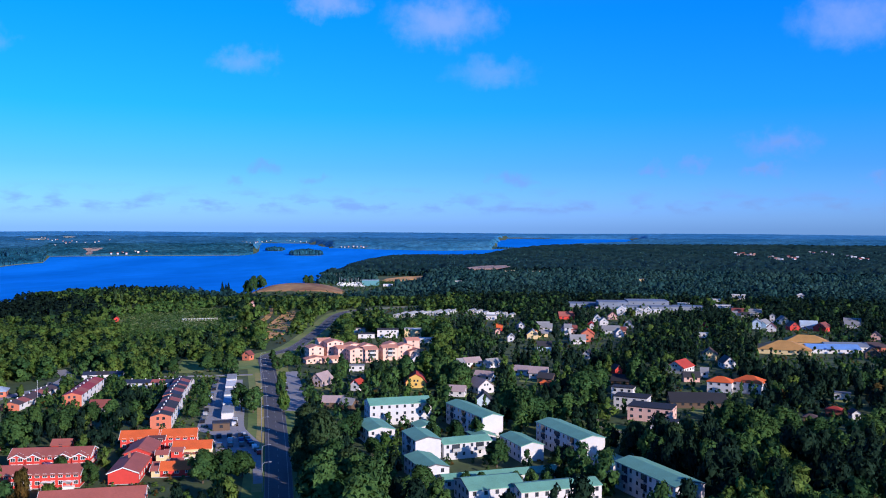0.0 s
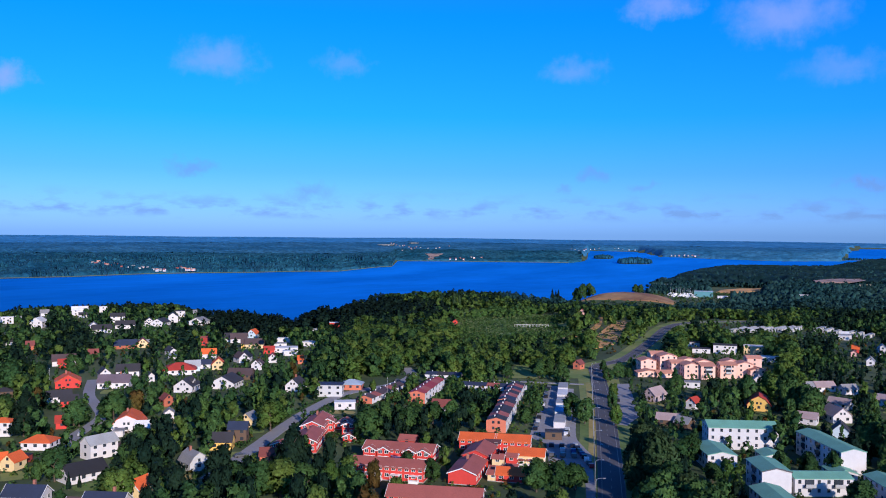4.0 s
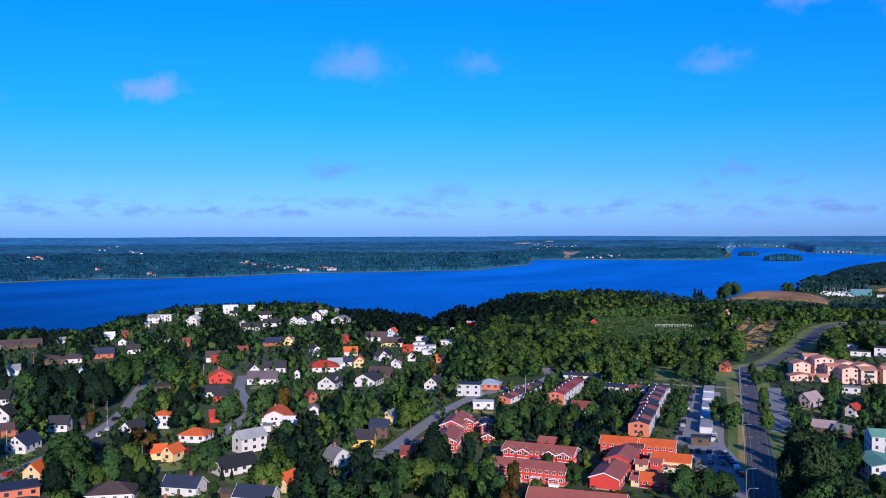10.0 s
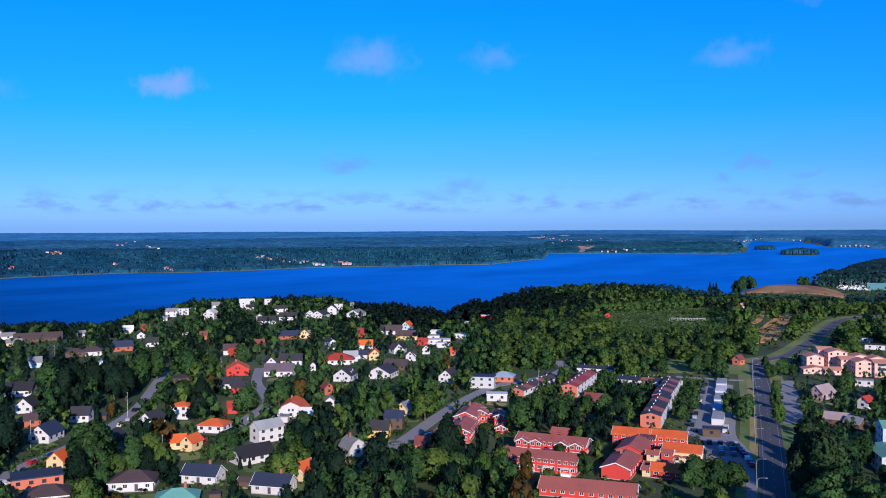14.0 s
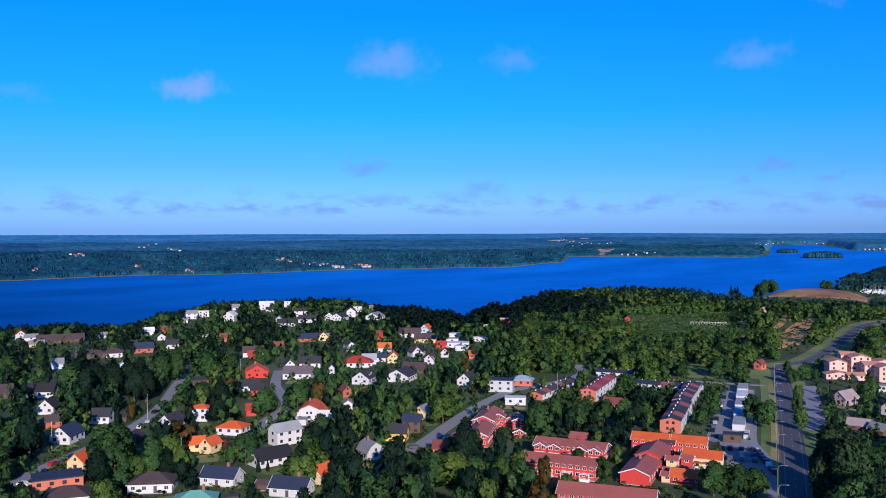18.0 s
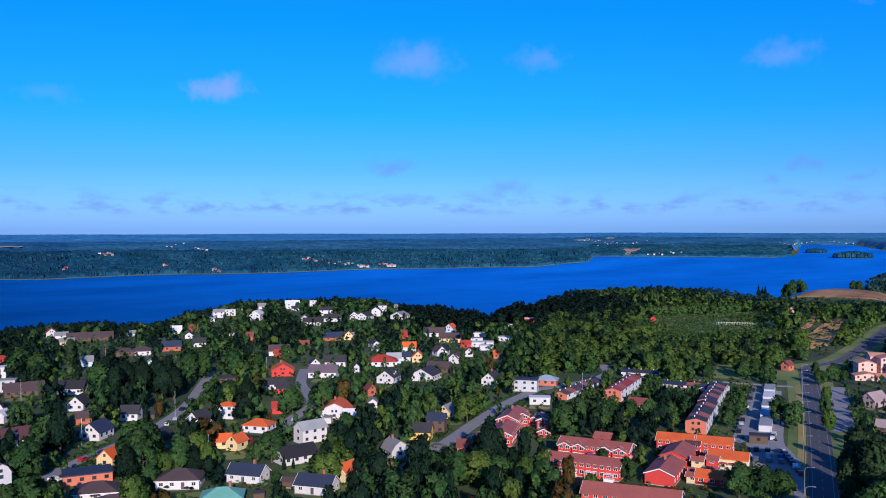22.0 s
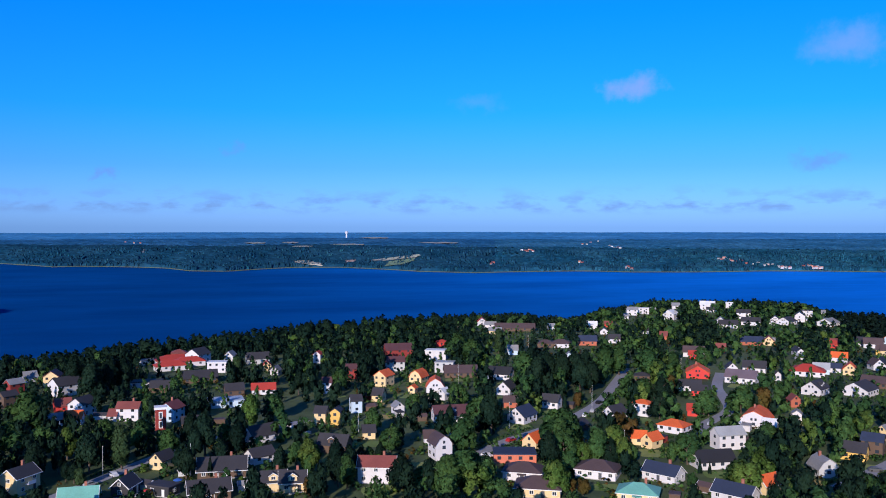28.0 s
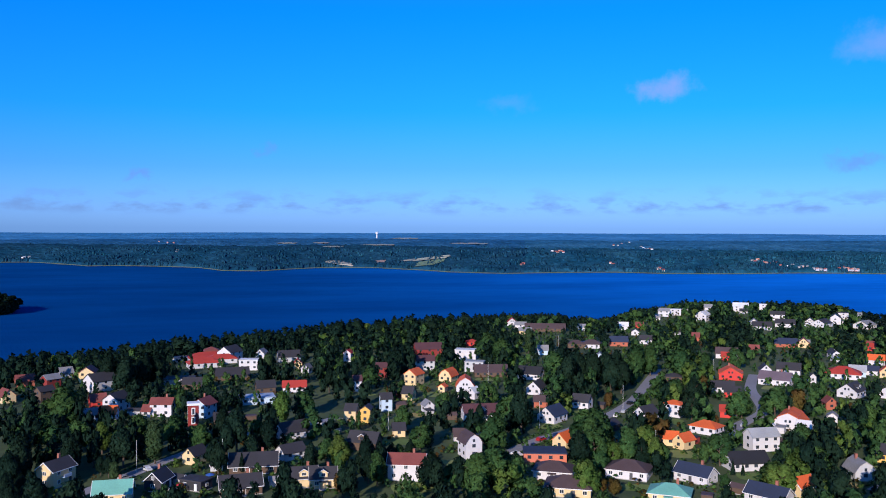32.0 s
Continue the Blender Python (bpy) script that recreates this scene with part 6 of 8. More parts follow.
def spike(rng, sides):
    """A small far tree: an uneven cone with a rounded foot."""
    a = np.arange(sides) * 2 * math.pi / sides + rng.uniform(0, 1, sides)
    low = np.stack([np.cos(a) * 0.42, np.sin(a) * 0.42, np.full(sides, 0.12)], 1) * rng.uniform(0.8, 1.2, (sides, 1))
    up = np.stack([np.cos(a) * 0.30, np.sin(a) * 0.30, np.full(sides, 0.6)], 1) * rng.uniform(0.75, 1.25, (sides, 1))
    v = np.concatenate([low, up, [(rng.uniform(-0.1, 0.1), rng.uniform(-0.1, 0.1), 1.0)]])
    f = [t for i in range(sides) for t in ((i, (i + 1) % sides, sides + i), ((i + 1) % sides, sides + (i + 1) % sides, sides + i), (sides + i, sides + (i + 1) % sides, 2 * sides))]
    return v, np.array(f), unit((v - (0, 0, 0.35)) * (1, 1, 0.6))


SPECK = [spike(np.random.default_rng(60 + i), 3 + i % 2) for i in range(5)]
NEAR_KINDS = [("round", LEAF, "broad-leaved tree with a full dark green crown"), ("round", LEAF_PALE, "broad-leaved tree with a yellow-green crown"), ("tall", LEAF, "slender birch-like tree with a green crown"),
              ("pine", NEEDLE, "pine with a bare trunk and a ragged crown"), ("cone", NEEDLE, "dark spruce with a pointed crown"), ("round", LEAF_RUST, "small tree with rusty brown leaves"),
              ("tall", LEAF_GREY, "large willow with a grey-green crown"), ("tall", LEAF_PALE, "slender tree with a bright green crown")]


def make_tree_kind(i):
    kind, leaf, label = NEAR_KINDS[i]
    v, f, n = crown(np.random.default_rng(80 + i), kind, 24 if i == 6 else 18, 2200 if i == 6 else 1500, 0.083 if i == 6 else 0.094)
    hh = 10.0
    low = 0.30 if kind == "pine" else 0.14
    wide = {"round": 8.5, "tall": 7.4, "pine": 6.5, "cone": 7.0}[kind]
    vv = np.stack([v[:, 0] * wide, v[:, 1] * wide, low * hh + v[:, 2] * hh * (1 - low)], 1) if kind != "pine" else np.stack([v[:, 0] * wide, v[:, 1] * wide, v[:, 2] * hh], 1)
    return quick_mesh("crown", vv, f, leaf, True, n), trunk_mesh("trunk", hh, 0.28), label


TREE_KINDS = [make_tree_kind(i) for i in range(len(NEAR_KINDS))]


def tree(x, y, i, h, turn=0.0, group="trees between the houses", wide=1.0):
    cr, tr, label = TREE_KINDS[i]
    root = new("tree")
    root.matrix_basis = pose(x, y, height(x, y) - 0.1, 0, 0, turn) @ Matrix.Diagonal((h / 10 * wide, h / 10 * wide, h / 10, 1))
    tagged(root, label, "tree", group)
    part("trunk", tr, root)
    part("crown", cr, root)
    return root


def free(x, y):
    i, j = int((x - MX0) / 2), int((y - MY0) / 2)
    return TAKEN[i, j] if 0 <= i < MN and 0 <= j < MN else 0


class Heap:
    """Many small plants of one leaf, joined into one mesh."""

    def __init__(self):
        self.v, self.f, self.k, self.n = [], [], [], 0

    def add(self, shape, x, y, z, w, h, turn):
        v, f, k = shape
        c, s = math.cos(turn), math.sin(turn)
        p = np.stack([(v[:, 0] * c - v[:, 1] * s) * w + x, (v[:, 0] * s + v[:, 1] * c) * w + y, v[:, 2] * h + z], 1)
        self.v.append(p), self.f.append(f + self.n)
        self.k.append(np.stack([k[:, 0] * c - k[:, 1] * s, k[:, 0] * s + k[:, 1] * c, k[:, 2]], 1))
        self.n += len(v)

    def done(self, name, leaf, label, category):
        if self.n:
            tagged(new(name, quick_mesh(name, np.concatenate(self.v), np.concatenate(self.f), leaf, True, np.concatenate(self.k))), label, category, kind="stuff")


# the line of the tree tops against the lake, as the camera sees it: bearing, degrees below level
SKYLINE = np.array(((24.0, 3.40), (28.0, 3.88), (29.4, 3.83), (31.2, 3.77), (33.0, 3.68), (34.5, 3.50), (36.3, 3.51), (38.2, 3.67), (39.7, 4.08), (40.8, 4.60), (41.6, 4.90), (42.5, 5.27), (43.3, 5.71), (44.0, 5.52), (45.3, 5.18), (46.8, 5.05), (48.7, 5.03), (50.1, 4.83), (50.9, 4.45), (52.7, 4.49), (54.1, 4.50), (56.2, 4.60), (58.0, 4.56), (59.8, 4.62), (60.7, 4.84), (61.9, 5.15), (63.3, 5.27), (64.6, 5.86), (66.0, 5.69), (66.8, 5.96), (68.3, 5.61), (69.7, 5.76), (71.6, 5.70), (72.7, 5.85), (74.2, 5.70), (76.5, 5.77), (78.4, 5.90), (80.2, 5.96), (81.1, 5.80), (82.0, 5.89), (83.9, 6.30), (85.3, 6.45), (86.7, 6.59), (88.5, 6.51), (89.6, 6.87), (90.9, 6.71), (92.3, 6.76), (94.3, 7.06), (95.9, 7.19), (97.2, 7.63), (98.7, 7.70), (100.5, 7.26), (104.0, 8.20)))


def under_skyline(a, d, z, h):
    """A tree's height, cut to fit the skyline that the camera sees."""
    top = CAM_H - d * math.tan(radians(float(np.interp(a, SKYLINE[:, 0], SKYLINE[:, 1])))) + RNG.uniform(-2.2, 0.8)
    return min(h, top - z)


HEAPS = {k: Heap() for k in ("far_dark", "spruce", "leaf", "pale", "needle", "rust", "bush", "heath", "far", "beyond")}
near_count = 0


def planted(x, y, i, h, wide):
    """A tree that the place is known by."""
    global near_count
    mark_box(x, y, 0, 5.5, 5.5, 1)
    tree(x, y, i, h, (x * 37 + y * 17) % 360, "planted trees", wide)
    near_count += 1


for row in ((-69, 235, 0, 4.8, 1), (-64, 239, 0, 4.8, 1), (-53, 244, 0, 7.8, 1.2), (-242, 70, 0, 12.0, 1.2), (-247, 52, 1, 3.0, 1), (-41, 250, 0, 5.0, 1), (-36, 251, 0, 5.0, 1), (-233, 101, 1, 10.8, 1), (-26, 253, 0, 5.4, 1), (-230, 109, 5, 5.2, 1), (-252, 34, 5, 4.1, 0.8), (-21, 254, 0, 5.8, 1), (-244, 75, 0, 12.6, 1.2), (-247, 64, 0, 8.4, 1.1), (-234, 107, 5, 4.2, 1), (-17, 256, 0, 5.0, 1), (-174, 190, 0, 10.8, 1.1), (-185, 181, 0, 11.6, 1.2)):
    planted(*row)
for row in ((-169, 196, 7, 11.4, 1), (-180, 186, 1, 12.3, 1.2), (-189, 177, 0, 11.2, 1.1), (-91, 244, 0, 5.0, 1), (-155, 210, 1, 5.5, 1.1), (-204, 164, 1, 7.3, 1.2), (-13, 262, 0, 5.1, 1), (-162, 208, 5, 9.8, 0.55), (-85, 251, 6, 17.0, 1.1), (-121, 237, 0, 9.8, 1.2), (-94, 250, 6, 13.8, 1.1), (-116, 241, 0, 9.4, 1.1), (-218, 157, 1, 9.8, 1.2), (32, 267, 1, 4.1, 1), (-92, 253, 6, 16.5, 1.2), (49, 265, 4, 8.1, 1), (-228, 145, 0, 4.5, 1), (-112, 246, 0, 8.2, 1.1)):
    planted(*row)
for row in ((-114, 246, 1, 4.0, 1), (-215, 170, 1, 5.2, 1.2), (-154, 228, 0, 7.0, 1.1), (-274, 23, 0, 7.1, 1.1), (-224, 159, 0, 8.5, 1.2), (-158, 226, 0, 5.0, 1), (65, 268, 4, 7.3, 1), (-213, 176, 5, 4.4, 0.9), (39, 274, 0, 6.8, 1.1), (-35, 275, 0, 9.0, 1.2), (-253, 115, 0, 7.2, 1.1), (-245, 132, 2, 6.5, 1), (-97, 261, 6, 17.0, 0.75), (59, 273, 0, 8.3, 1.2), (-94, 264, 6, 17.0, 0.8), (-136, 244, 0, 4.1, 1), (-280, 2, 4, 7.9, 0.35), (-15, 281, 0, 6.3, 1.2)):
    planted(*row)
for row in ((-166, 231, 0, 6.9, 1.1), (-239, 155, 4, 5.9, 0.35), (-283, -37, 6, 6.0, 1.1), (-238, 158, 4, 4.7, 0.35), (22, 285, 6, 15.2, 1), (-197, 209, 4, 17.0, 1), (-262, 124, 1, 7.8, 1.1), (-79, 279, 0, 6.6, 1.1), (-88, 277, 6, 7.5, 1), (-230, 180, 0, 9.7, 1.1), (-234, 177, 1, 9.7, 1.1), (-259, 141, 0, 6.6, 1), (-253, 153, 2, 7.8, 0.8), (27, 295, 6, 14.7, 1.1), (-251, 158, 0, 10.7, 1.1), (-273, 119, 0, 13.5, 1.2), (-201, 219, 2, 10.1, 0.9), (10, 298, 6, 12.2, 1.2)):
    planted(*row)
for row in ((7, 299, 6, 9.4, 1), (-300, -26, 6, 14.6, 0.9), (-274, 129, 1, 3.8, 1.2), (-296, 65, 0, 8.9, 1.2), (-258, 160, 2, 8.9, 0.9), (-245, 180, 0, 8.8, 1.1), (-279, 126, 0, 14.8, 1), (-272, 142, 1, 5.1, 1), (-104, 289, 6, 13.8, 0.8), (32, 305, 6, 11.4, 0.9), (-307, 1, 3, 15.4, 1.1), (-63, 303, 0, 7.5, 1.1), (-55, 306, 0, 7.6, 1.2), (78, 301, 0, 10.8, 1.2), (-312, -11, 0, 9.6, 1), (-93, 299, 0, 10.1, 1.1), (51, 310, 2, 15.6, 1.2), (-288, 126, 0, 13.0, 1.2)):
    planted(*row)
for row in ((-48, 312, 0, 7.6, 1.1), (56, 311, 2, 13.3, 1), (-5, 316, 0, 7.0, 0.9), (-208, 240, 2, 5.9, 1), (-256, 193, 0, 10.6, 1.1), (-321, -4, 3, 13.0, 1), (-319, -38, 0, 8.7, 1.2), (-318, -45, 7, 11.4, 1), (-322, 9, 0, 8.1, 1.2), (-322, -21, 0, 10.8, 1.1), (-256, 197, 1, 9.2, 1), (-203, 257, 0, 13.3, 1.2), (66, 321, 0, 9.7, 1.2), (-309, 108, 3, 16.0, 1.1), (-326, -34, 0, 10.8, 1.2), (-324, -53, 0, 10.6, 1.1), (48, 324, 2, 14.9, 1.1), (-290, 153, 5, 9.9, 0.8)):
    planted(*row)
for row in ((-315, 105, 0, 14.0, 1), (-262, 204, 4, 8.4, 0.8), (-327, 65, 0, 9.7, 1), (-327, -64, 0, 12.5, 1.3), (-33, 332, 2, 16.0, 1.2), (63, 327, 0, 13.9, 1.2), (-297, 163, 5, 5.6, 0.9), (-28, 337, 0, 11.9, 1.1), (-311, 133, 0, 4.1, 1.2), (75, 331, 0, 9.9, 1.2), (93, 326, 0, 11.6, 1.2), (-41, 339, 2, 16.4, 1.2), (-200, 277, 0, 10.4, 1.1), (45, 340, 0, 12.5, 1.1), (-22, 343, 0, 9.9, 1.1), (-18, 344, 0, 12.1, 1.2), (-331, 98, 3, 7.9, 0.8), (-209, 275, 2, 11.7, 1)):
    planted(*row)
for row in ((-273, 214, 0, 3.5, 1), (-246, 248, 1, 12.4, 1.2), (-344, -65, 0, 8.1, 1.3), (-350, 20, 7, 13.3, 1), (-182, 300, 1, 7.3, 0.9), (-262, 234, 1, 4.7, 0.7), (-209, 283, 2, 9.5, 1), (-203, 288, 0, 8.3, 1.1), (-192, 298, 0, 10.6, 1.1), (-200, 296, 0, 9.6, 1.1), (-190, 305, 0, 8.6, 1), (-168, 318, 0, 7.4, 1), (-362, 30, 0, 10.4, 1), (-137, 339, 1, 9.4, 0.7), (-360, -64, 0, 15.9, 1.3), (-149, 335, 0, 10.6, 1), (-212, 299, 0, 7.7, 1.1), (-356, 89, 0, 8.3, 1.1)):
    planted(*row)
for row in ((-316, 186, 4, 12.1, 1.1), (-156, 338, 0, 11.3, 1), (-13, 372, 0, 16.5, 1.2), (-341, 154, 4, 8.1, 0.35), (-314, 206, 0, 11.0, 1.2), (-377, -19, 0, 10.4, 1.1), (-361, 111, 0, 11.0, 1.1), (-315, 209, 0, 8.6, 1.2), (-288, 247, 0, 10.6, 1.1), (-174, 339, 0, 6.7, 1), (-285, 253, 0, 8.2, 1.1), (-312, 223, 0, 12.6, 1.1), (-347, 163, 5, 7.1, 0.7), (-11, 385, 2, 17.0, 1.2), (-317, 223, 0, 8.7, 1.1), (-313, 235, 5, 11.2, 0.8), (-338, 200, 4, 15.1, 1), (-345, 194, 0, 11.4, 1.2)):
    planted(*row)
for row in ((-150, 367, 0, 9.0, 0.7), (-281, 283, 0, 5.4, 1), (-320, 240, 5, 9.3, 0.8), (-170, 363, 0, 4.7, 0.9), (-352, 194, 0, 9.3, 1.3), (-7, 404, 0, 12.7, 1), (-72, 403, 0, 13.1, 1.1), (18, 411, 0, 14.0, 1.1), (-413, 47, 3, 10.6, 1.1), (-77, 409, 0, 13.4, 1), (-378, 179, 3, 15.4, 1.1), (-387, 160, 3, 17.0, 1.1), (-377, 184, 3, 15.4, 1.1), (-414, 67, 0, 10.8, 1), (-85, 415, 2, 16.3, 1.3), (-161, 394, 1, 7.9, 0.8), (-263, 336, 7, 7.2, 0.8), (-427, -48, 3, 17.0, 1.2)):
    planted(*row)
for row in ((-430, -10, 0, 7.9, 1), (-103, 418, 0, 13.8, 0.9), (-393, 176, 3, 17.0, 1.1), (-402, 160, 0, 17.0, 1), (-398, 172, 3, 15.3, 1.1), (-117, 418, 2, 11.1, 1.2), (-395, 184, 3, 17.0, 1.1), (-401, 170, 3, 17.0, 1.1), (10, 437, 2, 15.0, 1), (-396, 191, 3, 16.4, 1.1), (-138, 418, 0, 10.5, 1), (-439, -41, 3, 17.0, 1.2), (-280, 343, 7, 4.5, 0.8), (-445, -35, 3, 16.1, 1.2), (-421, 170, 3, 16.4, 1.1), (-452, -58, 3, 16.1, 1.2), (-309, 347, 0, 11.7, 1.1), (-457, 88, 3, 12.0, 1.1)):
    planted(*row)
for row in ((-468, 21, 6, 11.7, 1), (-400, 244, 2, 13.8, 1), (-407, 233, 2, 16.5, 1.1), (-418, 213, 2, 16.2, 1.1), (-419, 222, 2, 15.0, 1.1), (-182, 438, 0, 7.7, 1.1), (-233, 417, 0, 8.5, 1), (-207, 433, 0, 9.1, 1.1), (-219, 429, 0, 9.9, 1.2), (-214, 432, 2, 10.6, 1.1), (-249, 414, 1, 9.3, 1), (-181, 450, 0, 9.0, 1.1), (-177, 454, 0, 6.2, 1), (-301, 385, 7, 12.3, 0.9), (-467, 154, 0, 15.8, 1.2), (-439, 251, 0, 11.6, 1.2), (-198, 469, 0, 6.6, 0.9), (-327, 391, 0, 13.7, 1.1)):
    planted(*row)
for row in ((-489, 151, 0, 16.5, 1.2), (-453, 239, 0, 11.8, 1.1), (-430, 282, 0, 11.6, 1.1), (-410, 313, 4, 13.0, 0.7), (-516, 188, 6, 15.9, 0.8), (-589, 75, 3, 15.0, 1.2), (-600, 90, 3, 15.4, 1.2), (-606, 128, 3, 11.9, 1.2), (-610, 111, 3, 13.8, 1.2), (-617, 149, 3, 12.2, 1.2)):
    planted(*row)
# tall trees that shade the foot of the main road
for x, y, i, h in ((-96, 260, 6, 20), (-87, 250, 6, 21), (-79, 240, 0, 15), (-77, 222, 0, 16), (-72, 232, 6, 15), (-66, 216, 0, 17), (-70, 203, 0, 18), (-60, 206, 0, 18), (-56, 192, 0, 19), (-102, 280, 2, 9), (-63, 226, 0, 14)):
    planted(x, y, i, h, 1.0)
# weeds and saplings on the dug slope
for _ in range(50):
    t, u = RNG.uniform(0, 1), RNG.normal()
    x, y = -250 - 48 * t + u * 7, 580 + 160 * t - u * 5
    HEAPS["heath"].add(LOW[RNG.integers(0, 2)], x, y, height(x, y) + 0.2, RNG.uniform(2, 4.5), RNG.uniform(1.0, 2.6), RNG.uniform(0, 6.3))
# gardens between the terraced rows
for _ in range(420):
    x, y = RNG.uniform(-262, -176), RNG.uniform(322, 400)
    if free(x, y) != 1:
        HEAPS["leaf" if RNG.random() < 0.75 else "pale"].add(MID[(0, 1, 5)[RNG.integers(0, 3)]], x, y, height(x, y) - 0.2, RNG.uniform(2.5, 5), RNG.uniform(2, 5.2), RNG.uniform(0, 6.3))
# shrubs against the walls and along the edges of the gardens
_gr = random.Random(71)
for x, y, turn, w, d in FOOT:
    far = math.hypot(x, y)
    if far > 480:
        continue
    c, q = math.cos(radians(turn)), math.sin(radians(turn))
    for _ in range(13 if far < 330 else 8):
        if _gr.random() < 0.5:
            u, v = _gr.choice((-1, 1)) * (w / 2 + _gr.uniform(1.0, 4.5)), _gr.uniform(-d / 2 - 4, d / 2 + 4)
        else:
            u, v = _gr.uniform(-w / 2 - 4, w / 2 + 4), _gr.choice((-1, 1)) * (d / 2 + _gr.uniform(1.2, 4.8))
        bx, by = x + u * c - v * q, y + u * q + v * c
        if ROADS[int((bx - MX0) / 2), int((by - MY0) / 2)] or any(abs(bx - f[0]) + abs(by - f[1]) < 0.42 * (f[3] + f[4]) for f in FOOT if f[0] != x):
            continue
        size = _gr.uniform(1.0, 2.3)
        HEAPS[_gr.choice(("bush", "bush", "leaf", "pale", "heath", "rust"))].add(MID[_gr.randrange(2)] if far < 255 else LOW[_gr.randrange(2)], bx, by, height(bx, by) - 0.15, size * _gr.uniform(1.0, 1.7), size, _gr.uniform(0, 6.3))
# hedges along the garden streets
for line in ([(-214, 188), (-230, 222), (-248, 258), (-264, 294), (-275, 330)], [(-270, 78), (-284, 94), (-297, 108), (-312, 130), (-330, 153), (-357, 179), (-397, 208)], [(-286, 182), (-303, 200), (-322, 224), (-345, 238), (-372, 252)],
             [(-262, -52), (-288, -33), (-298, -26), (-312, -16), (-335, 6), (-350, 34)]):
    for p, q in zip(smooth_line(line, 1.5), smooth_line(line, 1.5)[1:]):
        t = (q - p).normalized()
        for side in (-4.6, 4.6):
            if noise.noise(Vector((p.x * 0.06, p.y * 0.06, side))) > -0.08 and RNG.random() < 0.9:
                x, y = p.x + t.y * side, p.y - t.x * side
                HEAPS["bush"].add(LOW[RNG.integers(0, 2)], x, y, height(x, y) - 0.2, RNG.uniform(1.6, 2.3), RNG.uniform(1.2, 1.8), RNG.uniform(0, 6.3))
# tall shelter rows round the nursery: broad bright crowns side by side
for line, space, top in (([(-436, 668), (-425, 689), (-414, 726)], 4.6, 9.5), ([(-409, 714), (-390, 752), (-393, 804), (-397, 862)], 4.6, 8.5), ([(-484, 640), (-476, 668), (-466, 690), (-442, 672)], 5.2, 10.0), ([(-468, 628), (-452, 652), (-440, 660)], 5.2, 6.5), ([(-455, 606), (-436, 636)], 5.5, 4.5), ([(-432, 574), (-412, 606), (-408, 622)], 5.5, 3.0)):
    for p in smooth_line(line, space):
        x, y = p.x + RNG.uniform(-1.2, 1.2), p.y + RNG.uniform(-1.2, 1.2)
        z = height(x, y) - 0.3
        mark_box(x, y, 0, 9, 9, 1)
        HEAPS["heath"].add(CLOSE[(0, 5)[RNG.integers(0, 2)]], x, y, z, RNG.uniform(8, 11), min(14.0, max(7.5, top - z + RNG.uniform(-1.2, 0.8))), RNG.uniform(0, 6.3))
# round pale trees in the middle of the meadow
for x, y, h in ((-330, 552, 6), (-301, 559, 7), (-279, 565, 6), (-273, 566, 6), (-342, 484, 9), (-337, 489, 8), (-315, 556, 4)):
    HEAPS["pale"].add(CLOSE[0], x, y, height(x, y) - 0.3, h * 1.05, h, RNG.uniform(0, 6.3))
# two grey-green pointed trees behind the shelter rows
for x, y, h in ((-473, 734, 17), (-468, 736, 15)):
    planted(x, y, 6, h, 0.45)
# landmarks by the lake: three dark poplars, a clump, a tree on the rise
# kind 4, labelled spruce, stands for the poplars
for a, d, i, h, wide in ((26.34, 1150, 4, 24, 0.42), (26.12, 1156, 4, 22, 0.4), (25.95, 1152, 4, 23, 0.42), (24.75, 1155, 0, 19, 0.8), (24.4, 1150, 0, 21, 0.8), (24.0, 1160, 0, 19, 0.7), (23.75, 1150, 0, 14, 0.8), (21.0, 1205, 0, 12, 1.0), (20.7, 1205, 0, 12, 1.0)):
    planted(*at(a, d), i, h, wide)
# the nursery: rows of young trees
for i in range(90):
    for j in range(80):
        u, w = -40 + i * 3.1, j * 3.6
        x, y = -232 - 0.55 * w - 0.83 * u + RNG.uniform(-0.9, 0.9), 500 + 0.83 * w - 0.55 * u + RNG.uniform(-0.9, 0.9)
        if free(x + 14 * noise.noise(Vector((x * 0.02, y * 0.02, 0))), y + 18 * noise.noise(Vector((x * 0.02, y * 0.02, 5)))) == 3 and free(x, y) in (0, 3) and RNG.random() < 0.88:
            q2 = noise.noise(Vector((x * 0.03, y * 0.03, 9.7)))
            tall = noise.noise(Vector((x * 0.018, y * 0.018, 4.2))) > 0.22 and RNG.random() < 0.45
            HEAPS["heath" if RNG.random() < 0.7 else "leaf"].add(LOW[RNG.integers(0, 2)], x, y, height(x, y) - 0.2, RNG.uniform(2.8, 4.8) * (1.7 if tall else 1), RNG.uniform(5, 8) if tall else RNG.uniform(0.9, 2.2) + 4 * max(0, q2), RNG.uniform(0, 6.3))
